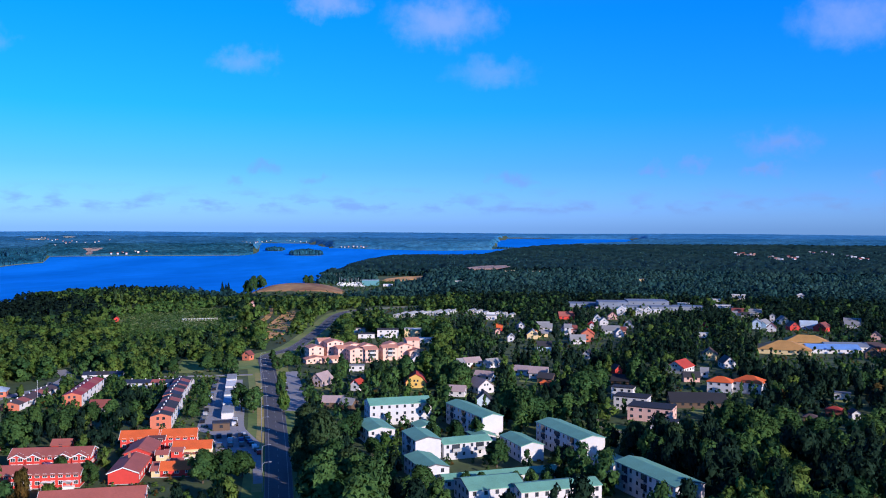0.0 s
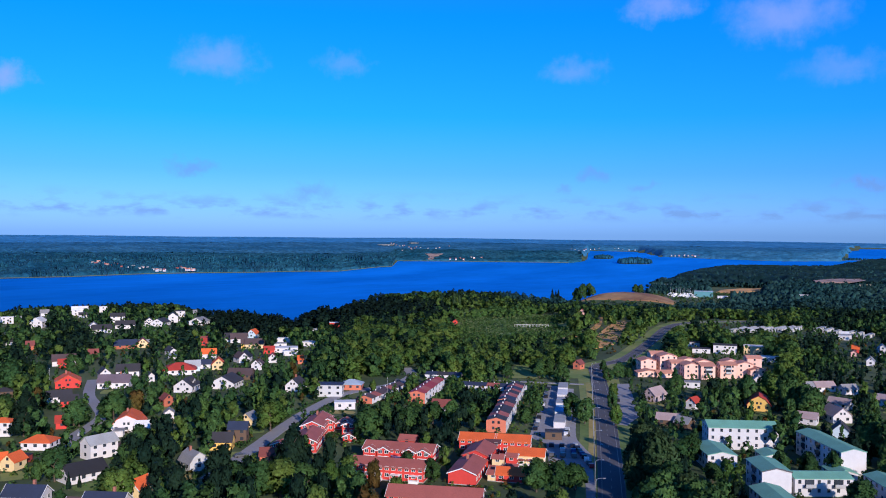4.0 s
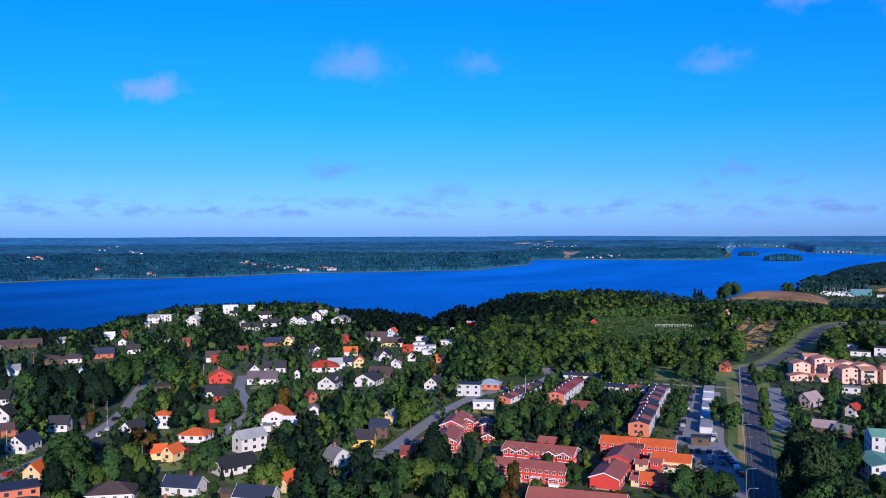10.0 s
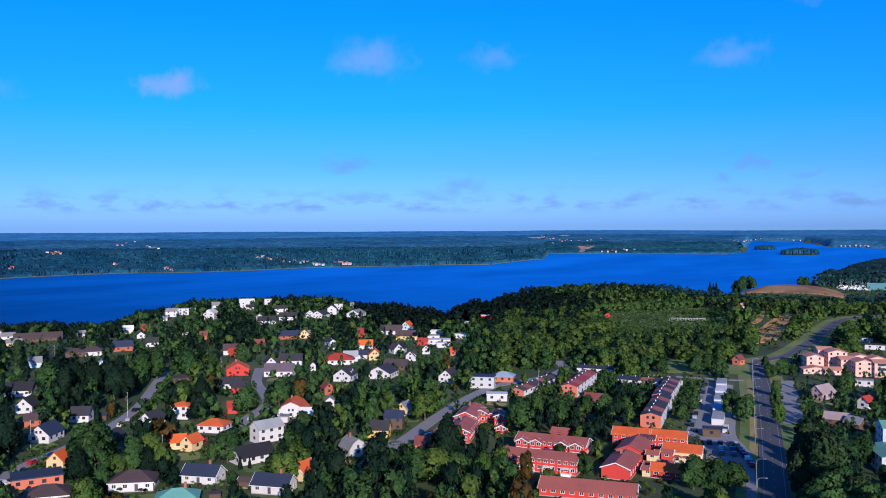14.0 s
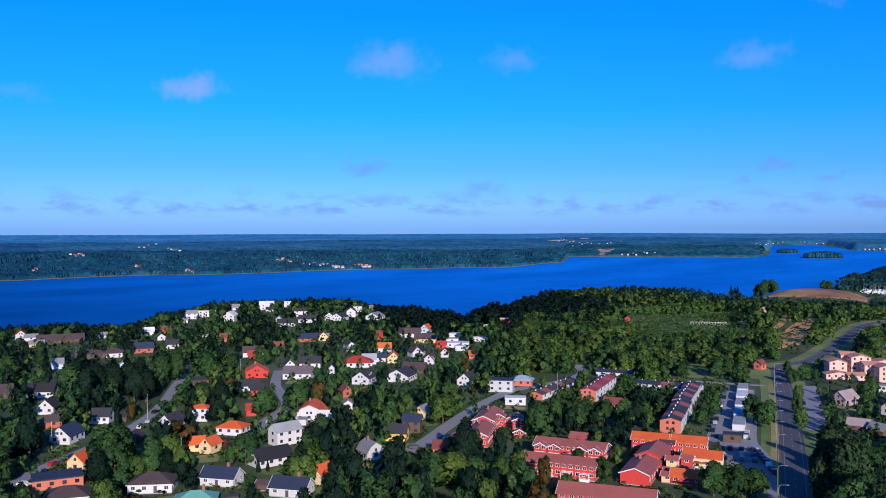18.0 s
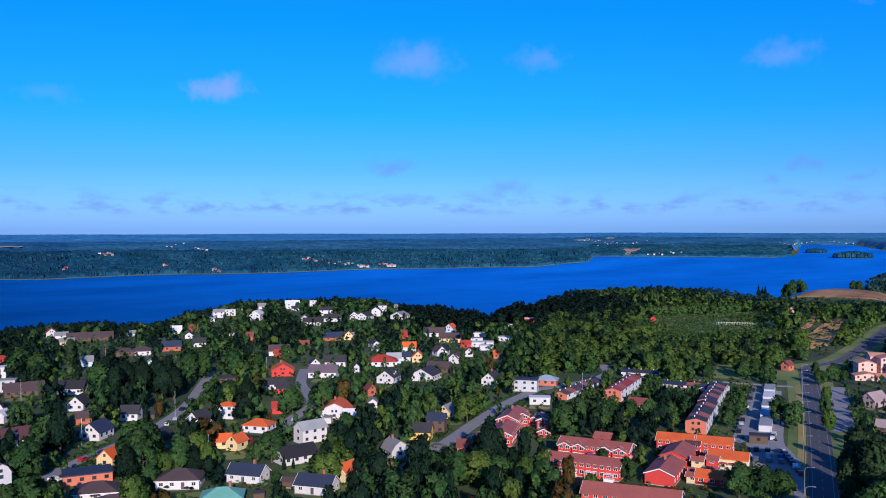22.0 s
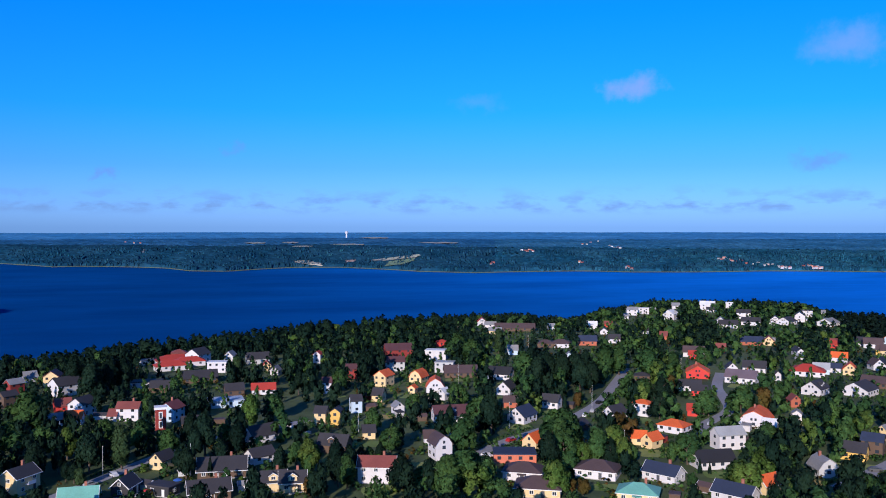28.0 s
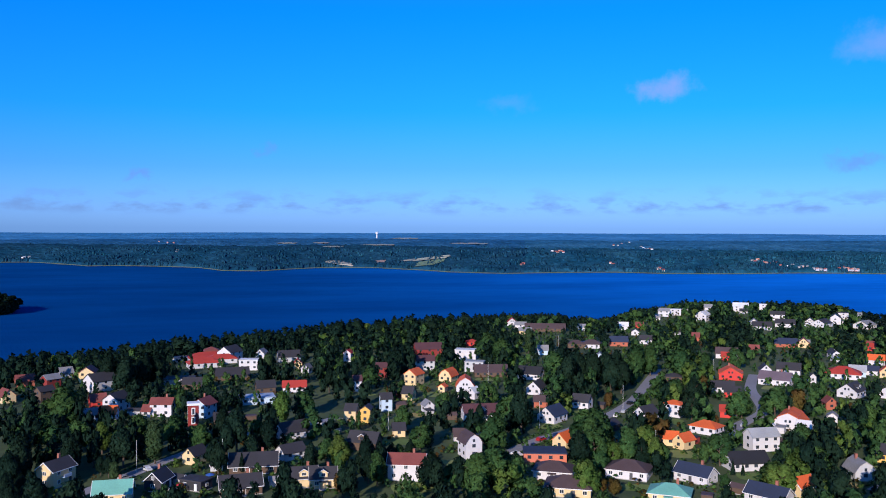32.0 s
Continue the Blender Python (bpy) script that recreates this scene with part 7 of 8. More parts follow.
# gardens and woods within a kilometre and a half
cell = 6.5
for gx in np.arange(-1150, 420, cell):
    for gy in np.arange(-300, 1560, cell):
        x, y = gx + RNG.uniform(-2.6, 2.6), gy + RNG.uniform(-2.6, 2.6)
        a, d = bearing(x, y), math.hypot(x, y)
        if not (-18 < a < 104) or d < 165 or d > 1560:
            continue
        e = shore(x, y)
        if e < 6:
            continue
        if field_at(a, d) and a > 12 and d > 1395:
            continue
        if field_at(a, d):
            HEAPS["leaf"].add(LOW[RNG.integers(0, 2)], x, y, height(x, y) - 0.3, RNG.uniform(5, 9), RNG.uniform(1.5, 3.0), RNG.uniform(0, 6.3))
            continue
        t = free(x, y)
        if t in (1, 3):
            continue
        q = noise.noise(Vector((x * 0.012, y * 0.012, 3.1)))
        q2 = noise.noise(Vector((x * 0.03, y * 0.03, 9.7)))
        woods = (14 < a < 43 and d > 470) or a < 3 and d > 190 or e < 170 or d > 900 or (a < 17 and d > 560)
        dense = 0.93 if woods else 0.72 + 0.45 * q
        if d > 560:
            dense *= 0.92 if d < 850 else 0.62
        if RNG.random() > dense:
            continue
        if t == 4:
            if RNG.random() < 0.8:
                HEAPS[("bush", "bush", "bush", "pale", "rust")[RNG.integers(0, 5)]].add(MID[RNG.integers(0, 2)], x, y, height(x, y) - 0.25, RNG.uniform(2.0, 4.2), RNG.uniform(1.0, 2.6), RNG.uniform(0, 6.3))
            continue
        if t == 2:
            if RNG.random() < (0.40 if a > 79 and d > 290 else 0.22 if d > 300 else 0.10 if a > 70 else 0.03):
                HEAPS["needle" if a > 79 and RNG.random() < 0.6 else "leaf"].add(MID[(0, 1, 2, 5, 6)[RNG.integers(0, 5)]] if d < 520 else LOW[RNG.integers(0, 2)], x, y, height(x, y) - 0.3, RNG.uniform(3.5, 6), RNG.uniform(4.5, 8), RNG.uniform(0, 6.3))
            elif RNG.random() < 0.75:
                HEAPS[("bush", "bush", "bush", "bush", "pale", "pale", "rust")[RNG.integers(0, 7)]].add(MID[RNG.integers(0, 2)] if d < 420 else LOW[RNG.integers(0, 2)], x, y, height(x, y) - 0.25, RNG.uniform(2.0, 4.5), RNG.uniform(1.4, 3.6) * (1.3 if d > 380 else 1.0), RNG.uniform(0, 6.3))
            continue
        h = RNG.uniform(5.5, 10) if 18 < a < 37 and d < 600 else RNG.uniform(6, 12) if a < 17 and 300 < d < 900 else RNG.uniform(9, 16) if woods and d < 800 else RNG.uniform(7, 12.5) if woods else RNG.uniform(5.5, 13.5)
        if 26 < a < 104 and d > 480:
            h = under_skyline(a, d, height(x, y) - 0.4, h)
            if h < 2.2:
                continue
        broad = 11 < a < 40 and 430 < d < 660
        if broad:
            if RNG.random() < 0.38:
                continue
            h = min(h * 1.25, 13.0)
        w = max(h * (RNG.uniform(0.9, 1.25) if broad else RNG.uniform(0.62, 1.05)), 3.5)
        roll = RNG.random()
        if 11 < a < 40 and 440 < d < 940 and roll > 0.40:
            roll = 0.95
        if a < 10 and d > 320 and RNG.random() < 0.42:
            roll = 0.05
        # this belt of blackish trees draws the outline of the cloud's shadow
        spruce = 32.8 < a < 49.5 and np.interp(a, (33, 36, 40, 46, 50), (790, 742, 715, 640, 760)) + 30 * q2 < d < np.interp(a, (33, 36, 40, 43), (850, 940, 985, 1150)) + 20 * q
        # pines grow here; their share is raised so dark needles imitate deep shade
        if (a > 66 or a < 4) and RNG.random() < (0.85 if a > 84 else 0.55 if a > 66 else 0.2):
            roll = 0.05
        pick = "needle" if (q2 > 0.05 and roll < 0.78) or roll < 0.12 else "pale" if roll > 0.86 else "rust" if roll < 0.14 and d < 480 else "leaf"
        if d < 305 and near_count < 300:
            i = {"needle": 3 if roll < 0.4 else 4, "pale": 1 if roll > 0.93 else 7, "rust": 5, "leaf": 0 if roll < 0.62 else 2}[pick]
            tree(x, y, i, h if pick != "rust" else h * 0.6, math.degrees(RNG.uniform(0, 6.3)), wide=RNG.uniform(0.85, 1.2))
            near_count += 1
            continue
        shapes = CLOSE if d < 295 or broad and pick != "needle" else MID if d < 490 else LOW
        if pick == "needle":
            s, w = shapes[(3 if RNG.random() < 0.7 else 4) if d < 490 else (3 if RNG.random() < 0.7 else 2)], w * 0.8
            h *= 1.12 if d < 480 else 1.0
        else:
            s = shapes[(0, 5, 0, 5, 1)[RNG.integers(0, 5)] if broad else (0, 1, 2, 5, 6)[RNG.integers(0, 5)] if d < 490 else RNG.integers(0, 2)]
        if d > 560:
            w *= 1.2 if d < 850 else 1.5
        if d > 1100 and RNG.random() < 0.6:
            s = SPECK[RNG.integers(0, 5)]
        if spruce:
            if a < 41:
                h = min(h, max(4.0, under_skyline(a, d, height(x, y) - 0.4, 99) - 7.0))
            s, pick = LOW[2 if RNG.random() < 0.6 else 3], "spruce"
        # trees past 960 m take the haze-coloured leaf
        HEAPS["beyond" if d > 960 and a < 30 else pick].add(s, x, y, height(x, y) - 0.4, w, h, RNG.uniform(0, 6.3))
# scrub on the dug slope, thickest along its middle, and on the foot of the mown rise
_sr = random.Random(44)
for k in range(16):
    u = _sr.uniform(0.1, 0.95)
    x, y = -258 - 36 * u + _sr.gauss(0, 3.5), 590 + 150 * u + _sr.gauss(0, 4)
    HEAPS["heath" if _sr.random() < 0.6 else "leaf"].add(LOW[_sr.randrange(2)], x, y, height(x, y) - 0.2, _sr.uniform(2.5, 5), _sr.uniform(1.2, 3.0), _sr.uniform(0, 6.3))
for k in range(150):
    a, d = _sr.uniform(18.2, 26.2), _sr.uniform(1040, 1094)
    x, y = -math.sin(radians(a)) * d, math.cos(radians(a)) * d
    HEAPS["leaf"].add(LOW[_sr.randrange(2)], x, y, height(x, y) - 0.3, _sr.uniform(5, 9), _sr.uniform(2.0, 4.0), _sr.uniform(0, 6.3))
# the edge of the woods behind the brown field
for k in range(150):
    a, d = _sr.uniform(4.7, 16.8), _sr.uniform(1558, 1574)
    x, y = -math.sin(radians(a)) * d, math.cos(radians(a)) * d
    HEAPS["beyond"].add(LOW[_sr.randrange(2)], x, y, height(x, y) - 0.3, _sr.uniform(6, 9), _sr.uniform(8.5, 12), _sr.uniform(0, 6.3))
# single tree tops that stand over the far canopy
made = 0
while made < 6500:
    a = RNG.uniform(-19, 104)
    d = RNG.uniform(1560, 3300)
    x, y = -math.sin(radians(a)) * d, math.cos(radians(a)) * d
    if shore(x, y) < 14 or field_at(a, d):
        made += 0.2
        continue
    k = reach(d) / d
    h, w = RNG.uniform(9, 12.5), RNG.uniform(5, 8)
    HEAPS["far" if a > 24.4 else "beyond"].add(SPECK[RNG.integers(0, 5)], *seat(x, y, canopy_level(x, y) - 8), w * k * 1.5, h * k, RNG.uniform(0, 6.3))
    made += 1
# tall conifers and broad trees standing along the far shore
for _ in range(5500):
    a = RNG.uniform(25, 104)
    e = 8 + 520 * RNG.random() ** 2
    d = lerp(FAR, a) + e
    if d > 3200 or noise.noise(Vector((a * 0.9, e * 0.008, 2.2))) < -0.12:
        continue
    x, y = at(a, d)
    k = reach(d) / d
    tall = noise.noise(Vector((a * 0.55, e * 0.004, 7.0)))
    h = RNG.uniform(9, 14) + 7 * max(0.0, tall)
    # westwards more trees get the shade-darkened colour
    HEAPS["far_dark" if tall + RNG.normal() * 0.25 + (a > 52) * 0.25 + (a > 64) * 0.25 > 0.02 else "far"].add(SPECK[RNG.integers(0, 5)], *seat(x, y, height(x, y) - 0.5 + min(4.0, e * 0.02)), RNG.uniform(5, 8) * k * 1.4, h * k, RNG.uniform(0, 6.3))
HEAPS["far_dark"].done("far_conifers", HAZY_SHADED, "conifers along the far shore, haze and shade put into their colour", "forest")
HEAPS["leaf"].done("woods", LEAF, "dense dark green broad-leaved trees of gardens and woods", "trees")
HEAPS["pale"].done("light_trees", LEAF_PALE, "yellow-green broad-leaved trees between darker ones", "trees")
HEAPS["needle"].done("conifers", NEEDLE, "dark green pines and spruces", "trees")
HEAPS["spruce"].done("spruce_wood", CLOUD_SHADED_SPRUCE, "dense spruce wood on the hill by the lake, a cloud's shadow put into its blackish colour", "trees")
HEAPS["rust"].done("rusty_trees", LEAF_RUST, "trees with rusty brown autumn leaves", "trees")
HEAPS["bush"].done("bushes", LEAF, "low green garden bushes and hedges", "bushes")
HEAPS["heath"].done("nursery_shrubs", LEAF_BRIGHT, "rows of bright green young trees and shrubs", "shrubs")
HEAPS["far"].done("far_woods", HAZY_LEAF, "forest on the far shores, blue haze put into its colour", "forest")
HEAPS["beyond"].done("wooded_land", HAZY_WOODS, "dark forest beyond the suburb, bluish haze put into its colour", "forest")

# ---- cars ----
CAR_PAINT = {k: mat("car_" + k, c, 0.3, 0.05, metal=0.2, shift=0.1) for k, c in dict(white=(0.75, 0.75, 0.75), black=(0.02, 0.02, 0.025), silver=(0.45, 0.46, 0.48), red=(0.45, 0.03, 0.03), blue=(0.03, 0.06, 0.20), grey=(0.12, 0.125, 0.13)).items()}
TYRE = mat("tyre_rubber", (0.02, 0.02, 0.02), 0.9, 0.1)


def car_mesh(paint):
    prof = [(-2.15, 0.3), (2.15, 0.3), (2.2, 0.62), (2.05, 0.88), (1.1, 0.95), (0.55, 1.42), (-1.2, 1.45), (-2.0, 0.98), (-2.2, 0.7)]
    return extrude("body", prof, -0.88, 0.88, paint)


def cabin_mesh():
    prof = [(1.02, 0.97), (0.56, 1.38), (-1.16, 1.40), (-1.85, 1.0)]
    return extrude("windows", prof, -0.895, 0.895, GLASS)


CARS = {}


def wheel_mesh():
    v = [(s * 0.1, math.cos(i * math.pi / 5) * 0.32, math.sin(i * math.pi / 5) * 0.32) for s in (-1, 1) for i in range(10)]
    f = [tuple(range(10)), tuple(range(19, 9, -1))] + [(i, i + 10, (i + 1) % 10 + 10, (i + 1) % 10) for i in range(10)]
    return mesh("wheel", v, f, TYRE)


def car(x, y, turn, paint, group="parked cars"):
    if paint not in CARS:
        root = new("car")
        tagged(root, f"{paint} parked passenger car", "car", group)
        part("body", car_mesh(CAR_PAINT[paint]), root), part("window", cabin_mesh(), root)
        w = MESHES.setdefault("wheel", wheel_mesh())
        for sx in (-0.8, 0.8):
            for sy in (-1.35, 1.3):
                part("wheel", w, root, pose(sx, sy, 0.32))
        CARS[paint] = root
        root.matrix_basis = pose(x, y, height(x, y) + 0.15, 0, 0, turn)
        return root
    return copy_thing(CARS[paint], pose(x, y, height(x, y) + 0.15, 0, 0, turn))


_paints = ("black", "grey", "silver", "black", "grey", "blue", "black", "white", "grey", "red")
_rng = random.Random(5)
for i in range(15):                                    # along the terraces
    if i in (4, 9, 12):
        continue
    k = i / 14
    car(-161 + k * -40, 313 + k * 92, 26 + _rng.uniform(-4, 4), _paints[i % 10])
for i in range(8):                                     # court, by the footpath
    car(-135.5 + i * 1.15 * 2.1, 296.5 - i * 2.15 * 1.55, 28 + _rng.uniform(-4, 4), _paints[(i + 2) % 10])
for i in range(9):
    if i in (3,):
        continue
    car(-143 + (i % 3) * 3.6 + (i // 3) * 3.2, 291.5 + (i % 3) * 1.6 - (i // 3) * 6.2, 25 + _rng.uniform(-5, 5), _paints[(i * 3) % 10])
for i in range(4):                                     # below the carports
    car(-149.5 + i * 1.0, 319 - i * 2.5, 24, ("white", "silver", "black", "white")[i])
for i in range(9):                                     # service street
    car(-141 + i * -3.1 + (2.6 if i > 5 else 0), 349 + i * 6.9, 24 + _rng.uniform(-4, 4), _paints[(i + 4) % 10])
for i in range(5):
    car(-91 + (i % 2) * 4, 264 + i * 2.6, 60, _paints[(i * 2 + 1) % 10])
for x, y, turn, p in ((-329, 158, 48, "white"), (-336, 165, 48, "silver"), (-319, 210, 30, "white"), (-300, 200, 40, "silver"), (-226, 213, -25, "grey"), (-275, 372, 20, "grey"), (-292, -28, -60, "white"), (-283, -34, 40, "silver"),
                      (-298, 112, 30, "red"), (-292, 118, -50, "silver"), (-280, 96, -60, "white"), (-352, 176, 40, "black"), (-312, 217, 60, "grey")):
    car(x, y, turn, p)

# ---- carports in the car park ----
for i in range(5):
    cx, cy = -157.5 - i * 8.6, 328.5 + i * 18.6
    root = new("carport")
    root.matrix_basis = pose(cx, cy, 0.1, 0, 0, 24)
    tagged(root, ("white steel carport with a pale flat roof", "white steel carport with a blue tarpaulin roof")[i == 1], "carport", "carports in the car park")
    part("roof", box_mesh(4.9, 15.5, 0.25, ROOF["tarpaulin" if i == 1 else "greyroof" if i in (0, 2, 4) else "white"], "roof"), root, pose(0, 0, 2.35))
    part("end_wall", box_mesh(4.7, 0.15, 2.3, WALL["white"], "end_wall"), root, pose(0, -7.6, 0))
    part("back_wall", box_mesh(0.12, 15.2, 2.3, WALL["white"], "back_wall"), root, pose(2.3, 0, 0))
    for k in range(5):
        part("post", box_mesh(0.15, 0.15, 2.36, STEEL, "post"), root, pose(-2.3, -7.3 + 3.65 * k, 0))

# ---- the white fence of the nursery ----
fence = tagged(new("fence"), "row of white posts with a rail across the nursery", "fence")
_post = box_mesh(0.16, 0.16, 2.5, WHITE_TRIM, "post")
for i in range(24):
    x, y = -359 + i * 1.08, 654 + i * 0.65
    part("post", _post, fence, pose(x, y, height(x, y) - 0.1))
part("rail", box_mesh(29.2, 0.08, 0.14, WHITE_TRIM, "rail"), fence, pose(-346.6, 661.5, height(-346.6, 661.5) + 2.1, 0, 0, 31))

# ---- street lamps, flagpoles ----


def tube(points, r0, r1, material, name="pole", n=6):
    v, f = [], []
    for i, p in enumerate(points):
        p = Vector(p)
        d = (Vector(points[min(i + 1, len(points) - 1)]) - Vector(points[max(i - 1, 0)])).normalized()
        s = d.orthogonal().normalized()
        t = d.cross(s)
        r = r0 + (r1 - r0) * i / (len(points) - 1)
        v += [p + (s * math.cos(2 * math.pi * k / n) + t * math.sin(2 * math.pi * k / n)) * r for k in range(n)]
    for i in range(len(points) - 1):
        f += [(i * n + k, i * n + (k + 1) % n, (i + 1) * n + (k + 1) % n, (i + 1) * n + k) for k in range(n)]
    return mesh(name, v, f + [tuple(range(n))[::-1], tuple(range(len(v) - n, len(v)))], material)


_pole = tube([(0, 0, 0), (0, 0, 7.6), (0.15, 0, 8.3), (0.7, 0, 8.7), (2.2, 0, 8.85)], 0.11, 0.06, STEEL)
_head = box_mesh(0.75, 0.32, 0.16, STEEL, "lamp_head")
lamp = tagged(new("street_lamp"), "grey steel street lamp with a bent arm", "street lamp", "lamps along the main road")
part("pole", _pole, lamp), part("lamp_head", _head, lamp, pose(2.4, 0, 8.76))
lamp.matrix_basis = pose(-99.5, 233, 0.1, 0, 0, 24)
for i in range(1, 12):
    k = i * 21.0
    p = Vector((-99.5, 233, 0)) + Vector((-0.41, 0.912, 0)) * k
    copy_thing(lamp, pose(p.x, p.y, 0.1, 0, 0, 24))
flag = tagged(new("flagpole"), "slim white flagpole in a garden", "flagpole", "flagpoles")
part("pole", tube([(0, 0, -0.3), (0, 0, 10.5)], 0.06, 0.035, WHITE_TRIM), flag)
part("finial", box_mesh(0.16, 0.16, 0.2, WHITE_TRIM, "finial"), flag, pose(0, 0, 10.5))
flag.matrix_basis = pose(66, 402, 0)
for x, y in ((-290, -31), (-285, -4), (-293, -66), (-318, 119), (-343, 168), (-402, 250), (-250, 330), (-262, 140), (-330, 60), (-420, 130), (-446, 30), (-520, 210)):
    copy_thing(flag, pose(x, y, height(x, y)))

# ---- garden things: parasols, a curved wall ----
def parasol(x, y, wide, cloth, label):
    root = tagged(new("parasol"), label, "parasol", "garden parasols")
    root.matrix_basis = pose(x, y, height(x, y))
    part("pole", tube([(0, 0, -0.1), (0, 0, 2.35)], 0.03, 0.03, WHITE_TRIM), root)
    part("foot", tube([(0, 0, 0), (0, 0, 0.12)], 0.3, 0.26, CONCRETE, "foot", 10), root)
    v = [(0, 0, 2.4), (0, 0, 2.34)]
    for k in range(8):
        c, q = math.cos(k * math.pi / 4), math.sin(k * math.pi / 4)
        v += [(c * wide / 2, q * wide / 2, 1.95), (c * wide / 2, q * wide / 2, 1.75)]
    f = []
    for k in range(8):
        a, b = 2 + 2 * k, 2 + 2 * ((k + 1) % 8)
        f += [(0, a, b), (a, a + 1, b + 1, b), (1, b + 1, a + 1)]
    part("canopy", mesh("canopy", v, f, cloth), root)


CLOTH = {k: mat("cloth_" + k, c, 0.9, 0.08, 2.0) for k, c in dict(white=(0.70, 0.68, 0.64), red=(0.55, 0.03, 0.05), blue=(0.03, 0.12, 0.45)).items()}
parasol(-262.8, -18.7, 3.2, CLOTH["white"], "open off-white parasol on a lawn")
parasol(-266.9, -16.6, 2.2, CLOTH["red"], "open red parasol on a lawn")
parasol(-275.7, -7.9, 2.8, CLOTH["blue"], "open blue parasol in a garden")
_bend = smooth_line([(-346, 33), (-342, 36.4), (-336, 37.8), (-332, 41.5)], 1.2)
_v, _f = [], []
for _p, _q in zip(_bend, _bend[1:] + _bend[-1:]):
    _t = (_q - _p).normalized() if (_q - _p).length else _t
    _z = height(_p.x, _p.y)
    for _s, _h in ((-0.15, -0.3), (-0.15, 1.15), (0.15, 1.15), (0.15, -0.3)):
        _v.append((_p.x + _t.y * _s, _p.y - _t.x * _s, _z + _h))
for _k in range(len(_bend) - 1):
    _f += [(4 * _k + j, 4 * _k + 4 + j, 4 * _k + 4 + (j + 1) % 4, 4 * _k + (j + 1) % 4) for j in range(4)]
_f += [(3, 2, 1, 0), tuple(len(_v) - 4 + j for j in range(4))]
tagged(new("garden_wall", mesh("garden_wall", _v, _f, WALL["plaster"])), "low white rendered wall curving along a garden street", "wall", kind="structure")

# ---- far shore: fields, villages, water tower, islands, marina ----
# far stubble: its tan is greyed, distance haze put into the colour
FIELD = mat("far_field", (0.40, 0.36, 0.30), 0.95, 0.15, 0.02, 0.004, second=(0.32, 0.33, 0.26), world=True)
REED = mat("reed_belt", (0.17, 0.20, 0.13), 0.95, 0.25, 0.05, 0.01, world=True)


def sight(a, dep, over=0.0):
    """Distance at which a line of sight, dep degrees below level, meets the far woods."""
    d = 1500.0
    while d < 15000:
        x, y = -math.sin(radians(a)) * d, math.cos(radians(a)) * d
        if CAM_H - d * math.tan(radians(dep)) <= canopy_level(x, y) - bulge(d) + over and shore(x, y) > 0:
            return d
        d += 8.0
    return d


def far_field(corners, material, label):
    """A field laid over the tree tops to fit the camera's view: an uneven outline through its corners (bearing, degrees
    below level).
    """
    ring = []
    for i, (a, dep) in enumerate(corners):
        b, dep2 = corners[(i + 1) % len(corners)]
        for k in range(5):
            t = k / 5
            w = 0.04 * math.sin(i * 2.1 + k * 1.7) * math.sin(math.pi * t)
            ring.append((a + (b - a) * t + w * 2, dep + (dep2 - dep) * t + w * 0.4))
    mid = (sum(p[0] for p in ring) / len(ring), sum(p[1] for p in ring) / len(ring))
    v = []
    for s in (0.0, 0.5, 1.0):
        for a, dep in ring if s else [mid]:
            a, dep = mid[0] + (a - mid[0]) * s, mid[1] + (dep - mid[1]) * s
            d = sight(a, dep, 2.6)
            v.append(seat(-math.sin(radians(a)) * d, math.cos(radians(a)) * d, CAM_H - d * math.tan(radians(dep)) + bulge(d)))
    n = len(ring)
    f = [(0, 1 + i, 1 + (i + 1) % n) for i in range(n)] + [(1 + i, 1 + n + i, 1 + n + (i + 1) % n, 1 + (i + 1) % n) for i in range(n)]
    tagged(new("far_field", mesh("far_field", v, f, material)), label, "field", kind="structure")


GREEN_FIELD = mat("far_meadow", (0.13, 0.20, 0.12), 0.95, 0.2, 0.02, 0.004, world=True)
PINK_FIELD = mat("far_ploughed_field", (0.36, 0.24, 0.20), 0.95, 0.15, 0.02, 0.004, world=True)
far_field([(78.3, 2.12), (75.1, 1.74), (74.9, 1.80), (75.3, 1.95), (77.4, 2.16)], FIELD, "long tan stubble field between far woods")
far_field([(77.0, 2.20), (75.3, 1.98), (75.35, 2.14), (76.0, 2.38), (77.35, 2.52)], GREEN_FIELD, "green meadow above the far shore")
far_field([(83.3, 2.14), (82.4, 2.12), (81.5, 2.3), (81.4, 2.5), (82.2, 2.4), (83.0, 2.28)], FIELD, "small tan field by the far shore")
far_field([(79.9, 2.12), (79.2, 2.08), (79.3, 2.22), (79.8, 2.25)], PINK_FIELD, "small ploughed field by the far shore")
far_field([(34.8, 1.30), (33.6, 1.29), (33.9, 1.46), (34.2, 1.50), (34.3, 1.72), (34.6, 1.70), (34.5, 1.5)], PINK_FIELD, "pale pink ploughed field sloping to the lake")
for a0, a1, dep in ((86.4, 85.0, 0.97), (83.4, 82.0, 1.20), (80.9, 78.6, 1.08), (78.9, 77.0, 0.655), (75.1, 72.4, 0.98), (84.0, 82.9, 0.95), (38.0, 36.8, 0.75), (35.9, 35.2, 0.62)):
    far_field([(a0, dep - 0.02), ((a0 + a1) / 2, dep - 0.045), (a1, dep - 0.03), (a1 + 0.1, dep + 0.025), ((a0 + a1) / 2 + 0.2, dep + 0.04)], FIELD, "thin pale strip of a distant field")
far_field([(10.4, 2.62), (9.4, 2.50), (7.8, 2.45), (7.5, 2.55), (8.4, 2.74), (10.0, 2.80)], PINK_FIELD, "pale dug ground on a rise beyond the woods")
